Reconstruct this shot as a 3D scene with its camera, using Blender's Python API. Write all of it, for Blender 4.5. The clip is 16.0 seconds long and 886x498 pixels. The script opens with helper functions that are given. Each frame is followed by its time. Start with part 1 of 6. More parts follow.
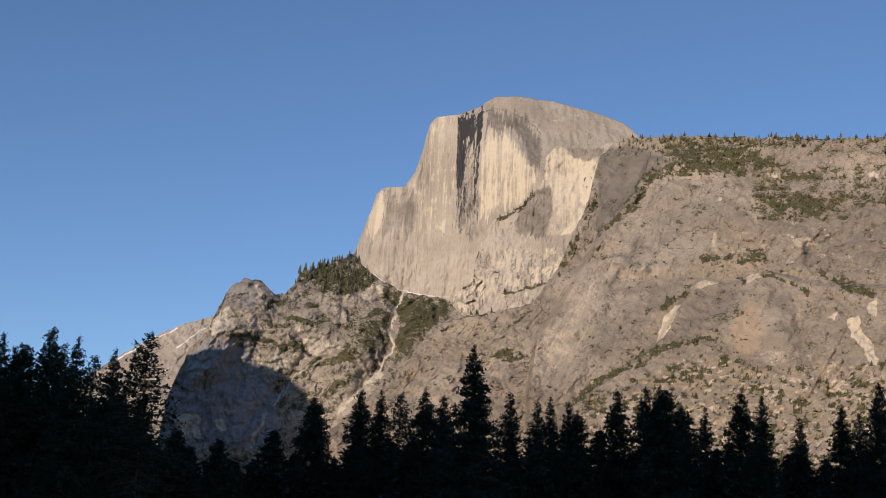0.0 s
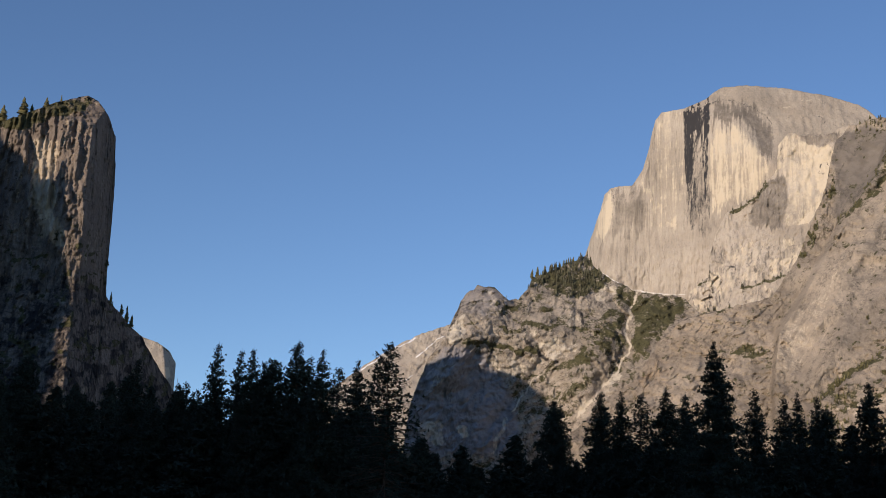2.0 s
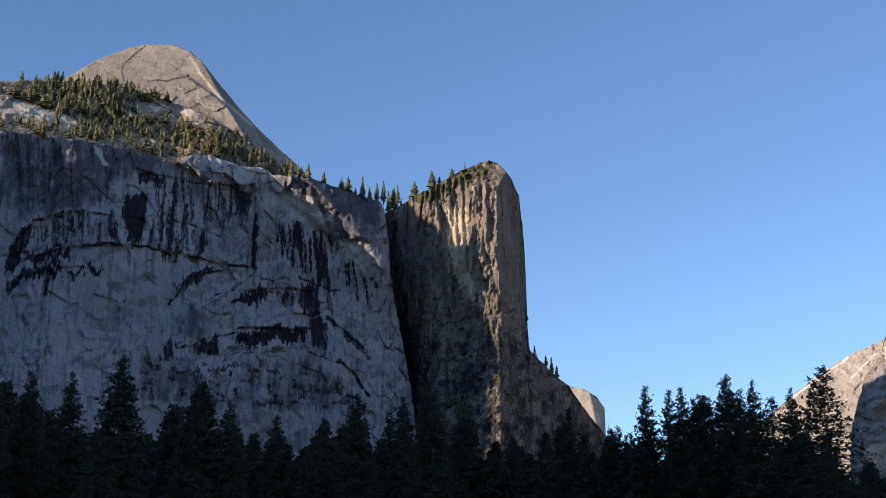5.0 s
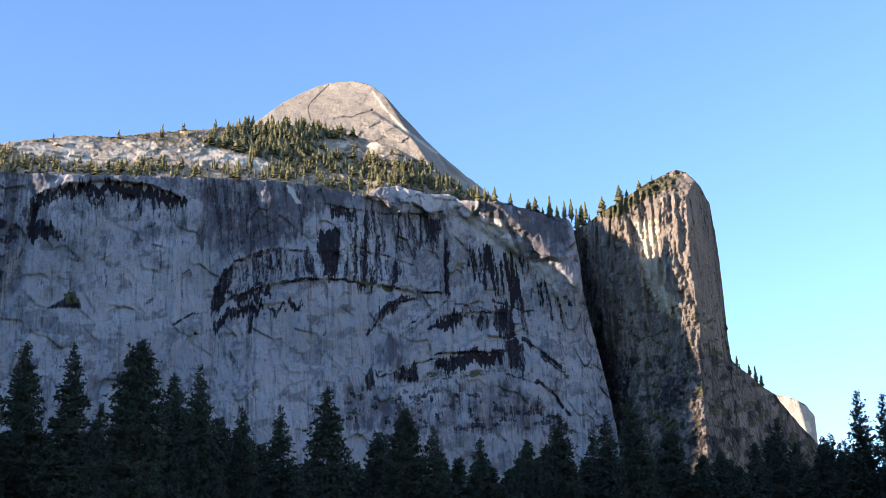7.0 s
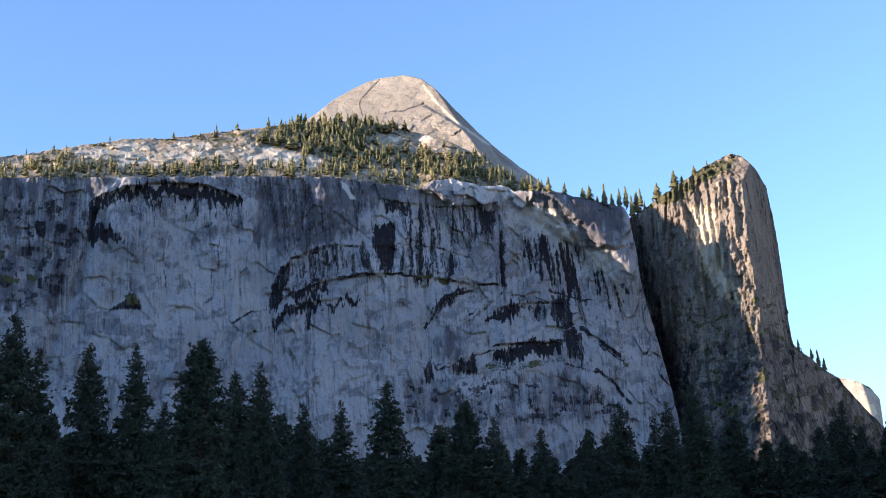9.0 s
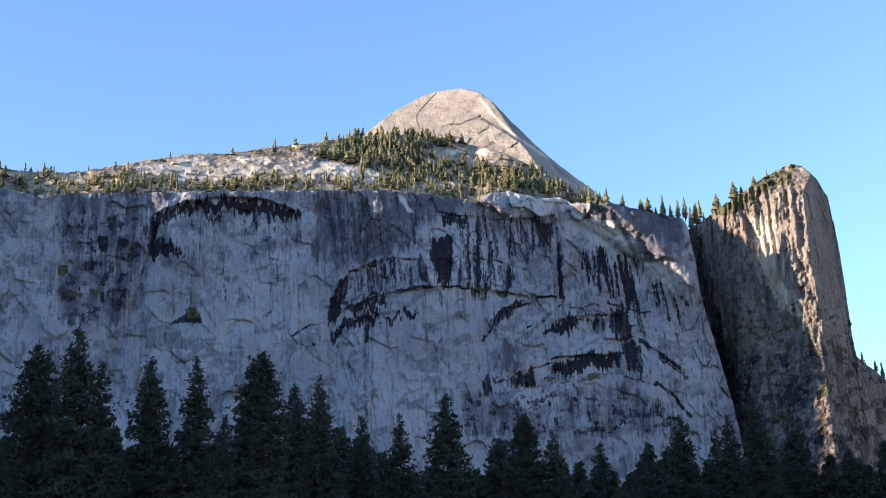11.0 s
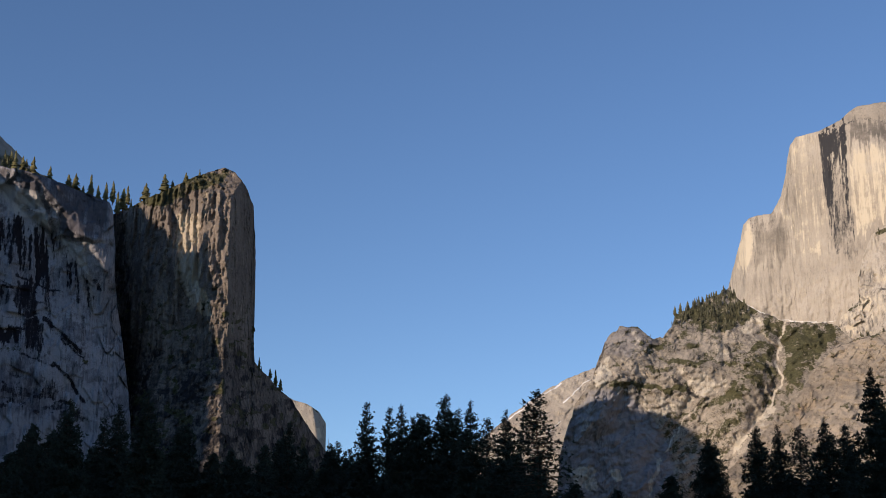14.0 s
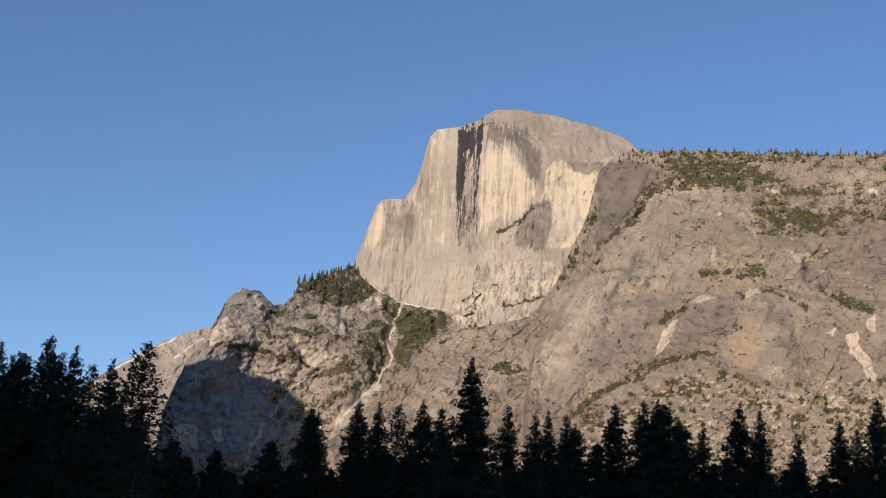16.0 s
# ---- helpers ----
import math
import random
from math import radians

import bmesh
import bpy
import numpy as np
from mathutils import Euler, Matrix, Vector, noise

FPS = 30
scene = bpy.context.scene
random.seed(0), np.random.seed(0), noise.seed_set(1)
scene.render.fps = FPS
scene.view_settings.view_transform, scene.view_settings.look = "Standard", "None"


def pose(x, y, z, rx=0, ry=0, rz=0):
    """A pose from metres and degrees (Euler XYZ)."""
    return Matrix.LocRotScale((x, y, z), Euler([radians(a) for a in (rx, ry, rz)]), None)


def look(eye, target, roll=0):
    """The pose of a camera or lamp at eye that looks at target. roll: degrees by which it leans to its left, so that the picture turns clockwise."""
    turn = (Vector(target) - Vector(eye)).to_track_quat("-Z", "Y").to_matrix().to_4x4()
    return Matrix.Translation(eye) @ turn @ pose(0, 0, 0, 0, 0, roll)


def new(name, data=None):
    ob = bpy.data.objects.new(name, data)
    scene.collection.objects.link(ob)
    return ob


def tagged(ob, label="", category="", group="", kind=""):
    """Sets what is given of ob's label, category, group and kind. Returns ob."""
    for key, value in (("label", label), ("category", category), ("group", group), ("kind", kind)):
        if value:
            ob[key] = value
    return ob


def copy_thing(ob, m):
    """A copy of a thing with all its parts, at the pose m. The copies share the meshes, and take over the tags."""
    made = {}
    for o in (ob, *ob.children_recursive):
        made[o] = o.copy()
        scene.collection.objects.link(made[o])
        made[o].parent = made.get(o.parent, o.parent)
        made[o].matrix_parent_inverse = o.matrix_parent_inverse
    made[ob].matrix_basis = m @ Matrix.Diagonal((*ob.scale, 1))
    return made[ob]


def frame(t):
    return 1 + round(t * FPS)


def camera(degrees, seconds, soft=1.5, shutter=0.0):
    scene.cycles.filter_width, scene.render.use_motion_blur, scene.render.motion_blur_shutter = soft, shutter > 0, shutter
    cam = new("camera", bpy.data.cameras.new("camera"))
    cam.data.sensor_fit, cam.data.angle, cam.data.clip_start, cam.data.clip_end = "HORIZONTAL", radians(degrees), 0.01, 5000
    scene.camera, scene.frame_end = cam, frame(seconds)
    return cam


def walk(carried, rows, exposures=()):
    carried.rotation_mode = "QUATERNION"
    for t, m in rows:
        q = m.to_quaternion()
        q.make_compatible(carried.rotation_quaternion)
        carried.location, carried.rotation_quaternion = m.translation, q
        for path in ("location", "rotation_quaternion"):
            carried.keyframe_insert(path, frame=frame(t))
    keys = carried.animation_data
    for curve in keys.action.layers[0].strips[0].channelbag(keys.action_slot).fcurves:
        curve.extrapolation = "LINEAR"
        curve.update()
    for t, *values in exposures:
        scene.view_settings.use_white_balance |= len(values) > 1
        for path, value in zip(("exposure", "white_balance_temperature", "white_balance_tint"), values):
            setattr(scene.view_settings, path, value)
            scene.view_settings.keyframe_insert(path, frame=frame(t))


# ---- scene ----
# ---- the camera: hand-held on a meadow, turning on the spot ----
cam = camera(38.19, 16.0, soft=0.8)
EYE = 1.65
# seconds, bearing to the right, tilt up, lean to the left (degrees)
TURNS = [
    (0.0, -0.36, 14.80, 2.75),
    (0.5, -2.51, 14.58, 2.77),
    (1.0, -4.59, 14.43, 2.41),
    (1.5, -7.24, 14.29, 2.40),
    (2.0, -11.00, 14.50, 2.29),
    (2.5, -14.00, 14.93, 1.71),
    (3.0, -16.93, 15.21, 0.99),
    (3.5, -19.25, 15.40, 0.07),
    (4.0, -21.90, 15.66, -0.29),
    (4.5, -25.24, 15.66, -0.25),
    (5.0, -29.86, 15.95, -0.32),
    (5.2, -31.74, 16.06, -0.42),
    (5.7, -35.37, 16.37, -0.82),
    (6.2, -37.36, 16.69, -1.29),
    (6.8, -38.47, 16.96, -1.63),
    (7.3, -39.11, 16.99, -1.44),
    (7.5, -39.41, 16.95, -1.24),
    (8.0, -39.87, 16.82, -1.33),
    (8.5, -40.39, 16.75, -1.77),
    (9.0, -41.31, 16.73, -2.51),
    (9.2, -41.86, 16.85, -2.60),
    (9.7, -43.29, 17.12, -2.64),
    (10.2, -44.42, 17.34, -2.42),
    (10.8, -44.43, 17.42, -2.11),
    (11.3, -42.54, 17.27, -2.06),
    (11.5, -41.34, 17.16, -2.12),
    (12.0, -36.96, 16.99, -2.39),
    (12.5, -31.51, 17.16, -2.34),
    (13.0, -27.61, 17.20, -1.18),
    (13.5, -23.15, 17.18, -0.46),
    (14.0, -17.41, 16.53, -0.18),
    (14.5, -11.83, 15.96, 0.33),
    (15.0, -7.46, 15.55, 1.43),
    (15.5, -3.35, 15.38, 2.44),
    (16.0, -0.35, 15.35, 3.26),
]


def facing(bearing, tilt, lean):
    b, p = radians(bearing), radians(tilt)
    way = Vector((math.sin(b) * math.cos(p), math.cos(b) * math.cos(p), math.sin(p)))
    return look((0, 0, EYE), Vector((0, 0, EYE)) + way * 100, lean)


walk(cam, [(t, facing(b, p, r)) for t, b, p, r in TURNS],
     exposures=[(t, e, 6080, 17) for t, e in ((0.0, -0.05), (2.0, -0.02), (3.0, 0.05), (4.0, 0.15), (4.5, 0.38), (5.2, 0.75), (7.3, 1.7), (9.2, 1.7), (11.3, 1.78), (11.6, 1.75), (12.0, 1.6), (12.5, 0.95), (13.0, 0.6), (13.5, 0.25), (14.5, 0.05), (16.0, 0.05))])

# ---- sky and sun ----
SUN_BEARING, SUN_HEIGHT = 208.0, 13.0
world = bpy.data.worlds.new("sky")
scene.world = world
world.use_nodes = True
sky = world.node_tree.nodes.new("ShaderNodeTexSky")
sky.sky_type = "NISHITA"
sky.sun_disc = False
sky.altitude, sky.air_density, sky.dust_density, sky.ozone_density = 1200, 1.0, 0.0, 3.0
sky.sun_elevation = radians(SUN_HEIGHT)
sky.sun_rotation = radians(SUN_BEARING)
back_node = world.node_tree.nodes["Background"]
back_node.inputs["Strength"].default_value = 0.125
world.node_tree.links.new(sky.outputs[0], back_node.inputs["Color"])
sun = new("sun", bpy.data.lights.new("sun", "SUN"))
sun.data.energy = 4.5
sun.data.angle = radians(0.53)
sun.data.color = (1.0, 0.80, 0.56)
b, p = radians(SUN_BEARING), radians(SUN_HEIGHT)
sun.matrix_world = look((0, 0, 0), (-math.sin(b) * math.cos(p), -math.cos(b) * math.cos(p), -math.sin(p)))


# ---- arithmetic for rock forms ----
def vnoise(x, y, z, seed=0):
    """Smooth noise, -1 to 1."""
    cell = [np.floor(q) for q in (x, y, z)]
    part_ = [q - c for q, c in zip((x, y, z), cell)]
    tx, ty, tz = (t * t * t * (t * (t * 6 - 15) + 10) for t in part_)
    ix, iy, iz = (c.astype(np.int64) * k for c, k in zip(cell, (374761393, 668265263, 2147483647)))
    out = 0
    for c in (0, 1):
        for e in (0, 1):
            low = iy + c * 668265263 + iz + (e * 2147483647 + seed * 974711)
            pair = []
            for a in (0, 1):
                h = (ix + (low + a * 374761393)) & 0x7FFFFFFF
                h = ((h ^ (h >> 13)) * 1274126177) & 0x7FFFFFFF
                pair.append((h ^ (h >> 16)) & 0xFFFFF)
            v = pair[0] + (pair[1] - pair[0]) * tx
            out = out + v * ((ty if c else 1 - ty) * (tz if e else 1 - tz))
    return out * (2.0 / 0xFFFFF) - 1


def fbm(x, y, z, octaves=4, seed=0, gain=0.5):
    out, amp = 0, 1.0
    for k in range(octaves):
        out = out + amp * vnoise(x, y, z, seed + 31 * k)
        x, y, z, amp = x * 2.03 + 7.1, y * 2.03 + 3.7, z * 2.03 + 1.3, amp * gain
    return out


def blocks(x, y, z, seed=0):
    """Angular blocks: flat faces, each tilted its own way, -1 to 1 or so."""
    fx, fy, fz = (np.floor(q).astype(np.int64) for q in (x, y, z))
    best = np.full(np.shape(x), 1e9)
    out = np.zeros(np.shape(x))
    for n in range(27):
        cx, cy, cz = fx + n % 3 - 1, fy + n // 3 % 3 - 1, fz + n // 9 - 1
        h = (cx * 73856093 ^ cy * 19349663 ^ cz * 83492791 ^ seed * 2654435) & 0x3FFFFFFF
        h = (h ^ (h >> 11)) * 668265 & 0x3FFFFFFF
        h = (h ^ (h >> 14)) * 374761 & 0x3FFFFFFF
        p = [((h >> k) & 31) / 31.0 for k in (0, 5, 10, 15, 20, 25)]
        dx, dy, dz = x - cx - p[0], y - cy - p[1], z - cz - p[2]
        near = dx * dx + dy * dy + dz * dz
        v = (p[3] - 0.5) + 1.3 * ((p[4] - 0.5) * dx + (p[5] - 0.5) * dy + (p[0] - 0.5) * dz)
        take = near < best
        best = np.where(take, near, best)
        out = np.where(take, v, out)
    return 2 * out


def step(a, c, x):
    t = np.clip((x - a) / (c - a), 0, 1)
    return t * t * (3 - 2 * t)


def smax(a, c, k):
    h = np.clip(0.5 + (a - c) / (2 * k), 0, 1)
    return c + (a - c) * h + k * h * (1 - h)


def area(az, el, pts, soft=0.1):
    """1 inside the outline pts, 0 outside, softened over that many degrees."""
    xs, ys = [q[0] for q in pts], [q[1] for q in pts]
    near = (az > min(xs) - soft) & (az < max(xs) + soft) & (el > min(ys) - soft) & (el < max(ys) + soft)
    out = np.zeros(az.shape)
    a, e = az[near], el[near]
    inner = np.zeros(a.shape, bool)
    dist = np.full(a.shape, 1e9)
    for (x0, y0), (x1, y1) in zip(pts, pts[1:] + pts[:1]):
        if y0 != y1:
            inner ^= ((y0 > e) != (y1 > e)) & (a < (x1 - x0) * (e - y0) / (y1 - y0) + x0)
        t = np.clip(((a - x0) * (x1 - x0) + (e - y0) * (y1 - y0)) / ((x1 - x0) ** 2 + (y1 - y0) ** 2 + 1e-9), 0, 1)
        dist = np.minimum(dist, np.hypot(a - x0 - t * (x1 - x0), e - y0 - t * (y1 - y0)))
    out[near] = step(-soft, soft, np.where(inner, dist, -dist))
    return out


def line(az, el, pts, width, soft=0.03):
    """1 along the line pts, within half the width, in degrees."""
    xs, ys, far = [q[0] for q in pts], [q[1] for q in pts], width / 2 + soft
    near = (az > min(xs) - far) & (az < max(xs) + far) & (el > min(ys) - far) & (el < max(ys) + far)
    out = np.zeros(az.shape)
    a, e = az[near], el[near]
    dist = np.full(a.shape, 1e9)
    for (x0, y0), (x1, y1) in zip(pts, pts[1:]):
        t = np.clip(((a - x0) * (x1 - x0) + (e - y0) * (y1 - y0)) / ((x1 - x0) ** 2 + (y1 - y0) ** 2 + 1e-9), 0, 1)
        dist = np.minimum(dist, np.hypot(a - x0 - t * (x1 - x0), e - y0 - t * (y1 - y0)))
    out[near] = 1 - step(width / 2 - soft, far, dist)
    return out


def paint(az, el, shapes, soft=0.1):
    """The strongest of several outlines, each (points, strength), at every point."""
    out = np.zeros(az.shape)
    for pts, weight in shapes:
        out = np.maximum(out, weight * area(az, el, pts, soft))
    return out


def most(*layers):
    """The strongest of several layers at every point."""
    return np.maximum.reduce(layers)


def trace(az, el, lines, soft=0.04):
    """The strongest of several lines, each (points, width, strength), at every point."""
    out = np.zeros(az.shape)
    for pts, width, weight in lines:
        out = np.maximum(out, weight * line(az, el, pts, width, soft))
    return out


def curve(pts, x):
    xs, ys = zip(*sorted(pts))
    return np.interp(x, xs, ys)


def place(az, el, d):
    a = np.radians(az)
    return np.stack([d * np.sin(a), d * np.cos(a), EYE + d * np.tan(np.radians(el))], -1)


class Rock:
    """A body of rock: a front that rises from the ground to its crest, and a back that falls away behind.
    crest: bearing and height in degrees, left to right; depth(az, el): how far the front lies, in metres."""

    def __init__(self, crest, depth, fine=0.06, foot=-0.4, low=4.0, rough=0.05, back=(3, 12, 40, 120, 300), fall=1.0, seed=1):
        pts = sorted(crest)
        arc = np.r_[0, np.cumsum([math.hypot(c[0] - a[0], 0.7 * (c[1] - a[1])) for a, c in zip(pts, pts[1:])])]
        n = max(8, int(arc[-1] / fine))
        s = np.linspace(0, arc[-1], n)
        col = np.interp(s, arc, [q[0] for q in pts])
        top = np.interp(s, arc, [q[1] for q in pts])
        wob = fbm(s * 4, s * 0 + seed, s * 0, 4, seed)
        top = top + rough * wob
        col = col + 0.3 * rough * fbm(s * 5, s * 0 + seed + 40, s * 0, 3, seed)
        span = max(top.max() - low, 1)
        rows = max(6, int(span / fine))
        v = np.r_[np.linspace(foot, low, 10)[:-1], np.linspace(low, top.max(), rows)]
        f = (v - foot) / (top.max() - foot)
        az = np.repeat(col[None, :], len(f), 0)
        el = foot + f[:, None] * (top[None, :] - foot)
        self.az, self.el, self.f = az, el, f[:, None] + 0 * az
        d = depth(az, el)
        self.flat_d = d
        pos = place(az, el, d)
        rear = []
        for k, b in enumerate(back):
            q = pos[-1].copy()
            dirs = q[:, :2] / np.linalg.norm(q[:, :2], axis=1, keepdims=True)
            q[:, :2] += dirs * b
            q[:, 2] -= fall * (0.15 * b + 0.0016 * b * b)
            q[:, 2] = np.maximum(q[:, 2], -5)
            rear.append(q)
        q = rear[-1].copy()
        q[:, 2] = -5
        rear.append(q)
        self.pos = np.concatenate([pos, np.stack(rear)])
        self.n_front, self.n_rear = len(f), len(rear)

    def marks(self, fn):
        """Stain, plants, pale rock and snow, then grey and ochre rock and smoothness, 0 to 1 each, by bearing and
        height.
        Stain, pale and grey also carry painted shade and sun.
        """
        m = fn(self.az, self.el, self.pos[:self.n_front])
        m = [np.broadcast_to(np.asarray(q, float), self.az.shape) for q in tuple(m) + (0,) * (8 - len(m))]
        m = np.stack(m, -1)
        rear = np.repeat(m[-1:], self.n_rear, 0)
        return np.concatenate([m, rear]).clip(0, 1)

    def build(self, name, material, fn, pieces=()):
        """One mesh, or an Empty with a mesh for the body and one for each piece (name, inside(az, el), label)."""
        r, c = self.pos.shape[:2]
        i = np.arange(r * c).reshape(r, c)
        quads = np.stack([i[:-1, :-1], i[:-1, 1:], i[1:, 1:], i[1:, :-1]], -1).reshape(-1, 4)
        self.mark = self.marks(fn)
        verts, marks = self.pos.reshape(-1, 3), self.mark.reshape(-1, 8)
        if not pieces:
            return self.surface(name, verts, marks, quads, material)
        az = np.concatenate([self.az, np.repeat(self.az[-1:], self.n_rear, 0)]).ravel()
        el = np.concatenate([self.el, np.repeat(self.el[-1:], self.n_rear, 0)]).ravel()
        mid_az, mid_el = az[quads].mean(1), el[quads].mean(1)
        left = np.ones(len(quads), bool)
        root = new(name)
        for piece, inside, label in pieces:
            take = left & (inside(mid_az, mid_el) > 0.5)
            left &= ~take
            ob = self.surface(piece, verts, marks, quads[take], material)
            ob.parent = root
            tagged(ob, label)
        ob = self.surface("flank", verts, marks, quads[left], material)
        ob.parent = root
        return root

    @staticmethod
    def surface(name, verts, marks, quads, material):
        keep, back = np.unique(quads, return_inverse=True)
        mesh = sheet_mesh(name, verts[keep], back.reshape(-1, 4))
        for k, layer in enumerate(("marks", "tints")):
            att = mesh.attributes.new(layer, "FLOAT_COLOR", "POINT")
            att.data.foreach_set("color", marks[keep, 4 * k:4 * k + 4].reshape(-1).astype(np.float32))
        mesh.materials.append(material)
        return new(name, mesh)


def sheet_mesh(name, verts, faces, smooth=True):
    mesh = bpy.data.meshes.new(name)
    faces = np.asarray(faces)
    k = faces.shape[1]
    mesh.vertices.add(len(verts))
    mesh.vertices.foreach_set("co", np.asarray(verts, np.float32).ravel())
    mesh.loops.add(faces.size)
    mesh.loops.foreach_set("vertex_index", faces.ravel().astype(np.int32))
    mesh.polygons.add(len(faces))
    mesh.polygons.foreach_set("loop_start", np.arange(0, faces.size, k, dtype=np.int32))
    mesh.update(calc_edges=True)
    mesh.validate()
    if smooth:
        mesh.polygons.foreach_set("use_smooth", np.ones(len(faces), bool))
    return mesh


def facet(d0, az0, el0, gx, gy):
    return lambda az, el: d0 + gx * (az - az0) + gy * (el - el0)


# ---- materials ----
def material(name):
    m = bpy.data.materials.new(name)
    m.use_nodes = True
    return m, m.node_tree.nodes, m.node_tree.links, m.node_tree.nodes["Principled BSDF"]


def granite(name, light, dark, stain, plant, pale, scale=1.0, streak=0.35, bump=1.0, chips=0.4, stain_run=0.8, tilt=0.0, seams=0.5, grit=1.0, grey=(0.185, 0.165, 0.143)):
    m, nodes, links, shader = material(name)
    geo = nodes.new("ShaderNodeTexCoord")

    def tex(sx, sy, sz, detail=4.0, rough=0.55, distort=0.0, turn=0.0):
        mp = nodes.new("ShaderNodeMapping")
        mp.vector_type = "TEXTURE"
        mp.inputs["Scale"].default_value = (1 / sx, 1 / sy, 1 / sz)
        mp.inputs["Rotation"].default_value = (0, radians(turn), 0)
        links.new(geo.outputs["Object"], mp.inputs["Vector"])
        t = nodes.new("ShaderNodeTexNoise")
        t.inputs["Scale"].default_value = 1.0
        t.inputs["Detail"].default_value = detail
        t.inputs["Roughness"].default_value = rough
        t.inputs["Distortion"].default_value = distort
        links.new(mp.outputs[0], t.inputs["Vector"])
        return t.outputs["Fac"]

    def math_(op, a, c, clamp=False):
        n = nodes.new("ShaderNodeMath")
        n.operation, n.use_clamp = op, clamp
        for k, q in enumerate((a, c)):
            if isinstance(q, (int, float)):
                n.inputs[k].default_value = q
            else:
                links.new(q, n.inputs[k])
        return n.outputs[0]

    def remap(a, lo, hi, out0=0.0, out1=1.0):
        n = nodes.new("ShaderNodeMapRange")
        n.interpolation_type = "SMOOTHSTEP"
        links.new(a, n.inputs[0])
        for k, q in zip((1, 2, 3, 4), (lo, hi, out0, out1)):
            n.inputs[k].default_value = q
        return n.outputs[0]

    def mix(fac, a, c, mode="MIX"):
        n = nodes.new("ShaderNodeMix")
        n.data_type, n.blend_type = "RGBA", mode
        if isinstance(fac, (int, float)):
            n.inputs[0].default_value = fac
        else:
            links.new(fac, n.inputs[0])
        for k, q in ((6, a), (7, c)):
            if isinstance(q, tuple):
                n.inputs[k].default_value = (*q, 1)
            else:
                links.new(q, n.inputs[k])
        return n.outputs[2]

    s = 1.0 / scale
    att = nodes.new("ShaderNodeAttribute")
    att.attribute_name = "marks"
    sep = nodes.new("ShaderNodeSeparateColor")
    links.new(att.outputs["Color"], sep.inputs[0])
    att2 = nodes.new("ShaderNodeAttribute")
    att2.attribute_name = "tints"
    sep2 = nodes.new("ShaderNodeSeparateColor")
    links.new(att2.outputs["Color"], sep2.inputs[0])
    calm = math_("MULTIPLY", math_("SUBTRACT", 1.0, math_("MULTIPLY", sep2.outputs[2], 0.75)), grit)

    def fleck(fac, strength):
        return math_("MULTIPLY", math_("MULTIPLY", fac, strength), calm)

    big, mid, small = tex(s / 170, s / 170, s / 120, 5), tex(s / 28, s / 28, s / 20, 5, 0.62), tex(s / 5, s / 5, s / 4, 4, 0.7)
    runs = tex(s / 9, s / 9, s / 150, 4, 0.65, 0.4)
    base = mix(remap(big, 0.35, 0.65), light, dark)
    base = mix(fleck(remap(mid, 0.42, 0.66), 0.55), base, dark)
    base = mix(math_("MULTIPLY", remap(runs, 0.5, 0.72), streak), base, tuple(q * 0.62 for q in dark))
    base = mix(fleck(remap(small, 0.5, 0.7), 0.38), base, tuple(q * 0.5 for q in dark))
    fine = tex(s / 2.3, s / 2.3, s / 1.8, 3, 0.75, 0.3)
    thin = tex(s / 3.0, s / 3.0, s / 48, 3, 0.7, 0.5)
    chip = tex(s / 3.0, s / 3.0, s / 10.0, 3, 0.7, 0.8, tilt)
    base = mix(fleck(remap(fine, 0.5, 0.68), 0.34), base, tuple(q * 0.45 for q in dark))
    base = mix(math_("MULTIPLY", remap(thin, 0.5, 0.66), 1.1 * streak), base, tuple(q * 0.5 for q in dark))
    base = mix(math_("MULTIPLY", remap(thin, 0.46, 0.34), 1.0 * streak), base, pale)
    base = mix(fleck(remap(chip, 0.44, 0.34), 0.6 * chips), base, tuple(q * 0.5 for q in dark))
    base = mix(fleck(remap(chip, 0.57, 0.68), chips), base, tuple(min(q * 1.35, 0.8) for q in light))
    # broad patches of darker rock, and joints that run slantwise and break off
    broad = tex(s / 420, s / 420, s / 300, 4, 0.55, 0.6, tilt)
    base = mix(math_("MULTIPLY", remap(broad, 0.45, 0.62), 0.45), base, tuple(q * 0.8 for q in dark))
    for wide, tall, turn, thick in ((75, 17, tilt + 8, 0.010), (30, 9, tilt - 24, 0.014)):
        joint = tex(s / wide, s / wide, s / tall, 3, 0.55, 0.5, turn)
        joint = remap(math_("ABSOLUTE", math_("SUBTRACT", joint, 0.5), 0.0), thick, 0.003)
        joint = math_("MULTIPLY", joint, remap(mid, 0.44, 0.56))
        base = mix(fleck(joint, seams), base, tuple(q * 0.22 for q in dark))
    # grey and ochre rock, pale scars, dark water stains, plants, snow; painted sun and shade too
    cut = math_("ADD", sep2.outputs[0], math_("MULTIPLY", math_("SUBTRACT", thin, 0.5), 0.5))
    cut = math_("ADD", cut, math_("MULTIPLY", math_("SUBTRACT", mid, 0.5), 0.5))
    base = mix(math_("MULTIPLY", remap(cut, 0.08, 0.7), 0.9), base, mix(remap(mid, 0.35, 0.65), grey, tuple(q * 0.75 for q in grey)))
    cut = math_("ADD", sep2.outputs[1], math_("MULTIPLY", math_("SUBTRACT", mid, 0.5), 0.6))
    base = mix(math_("MULTIPLY", remap(cut, 0.1, 0.9), 0.75), base, OCHRE)
    cut = math_("ADD", sep.outputs[2], math_("MULTIPLY", math_("SUBTRACT", mid, 0.5), 0.9))
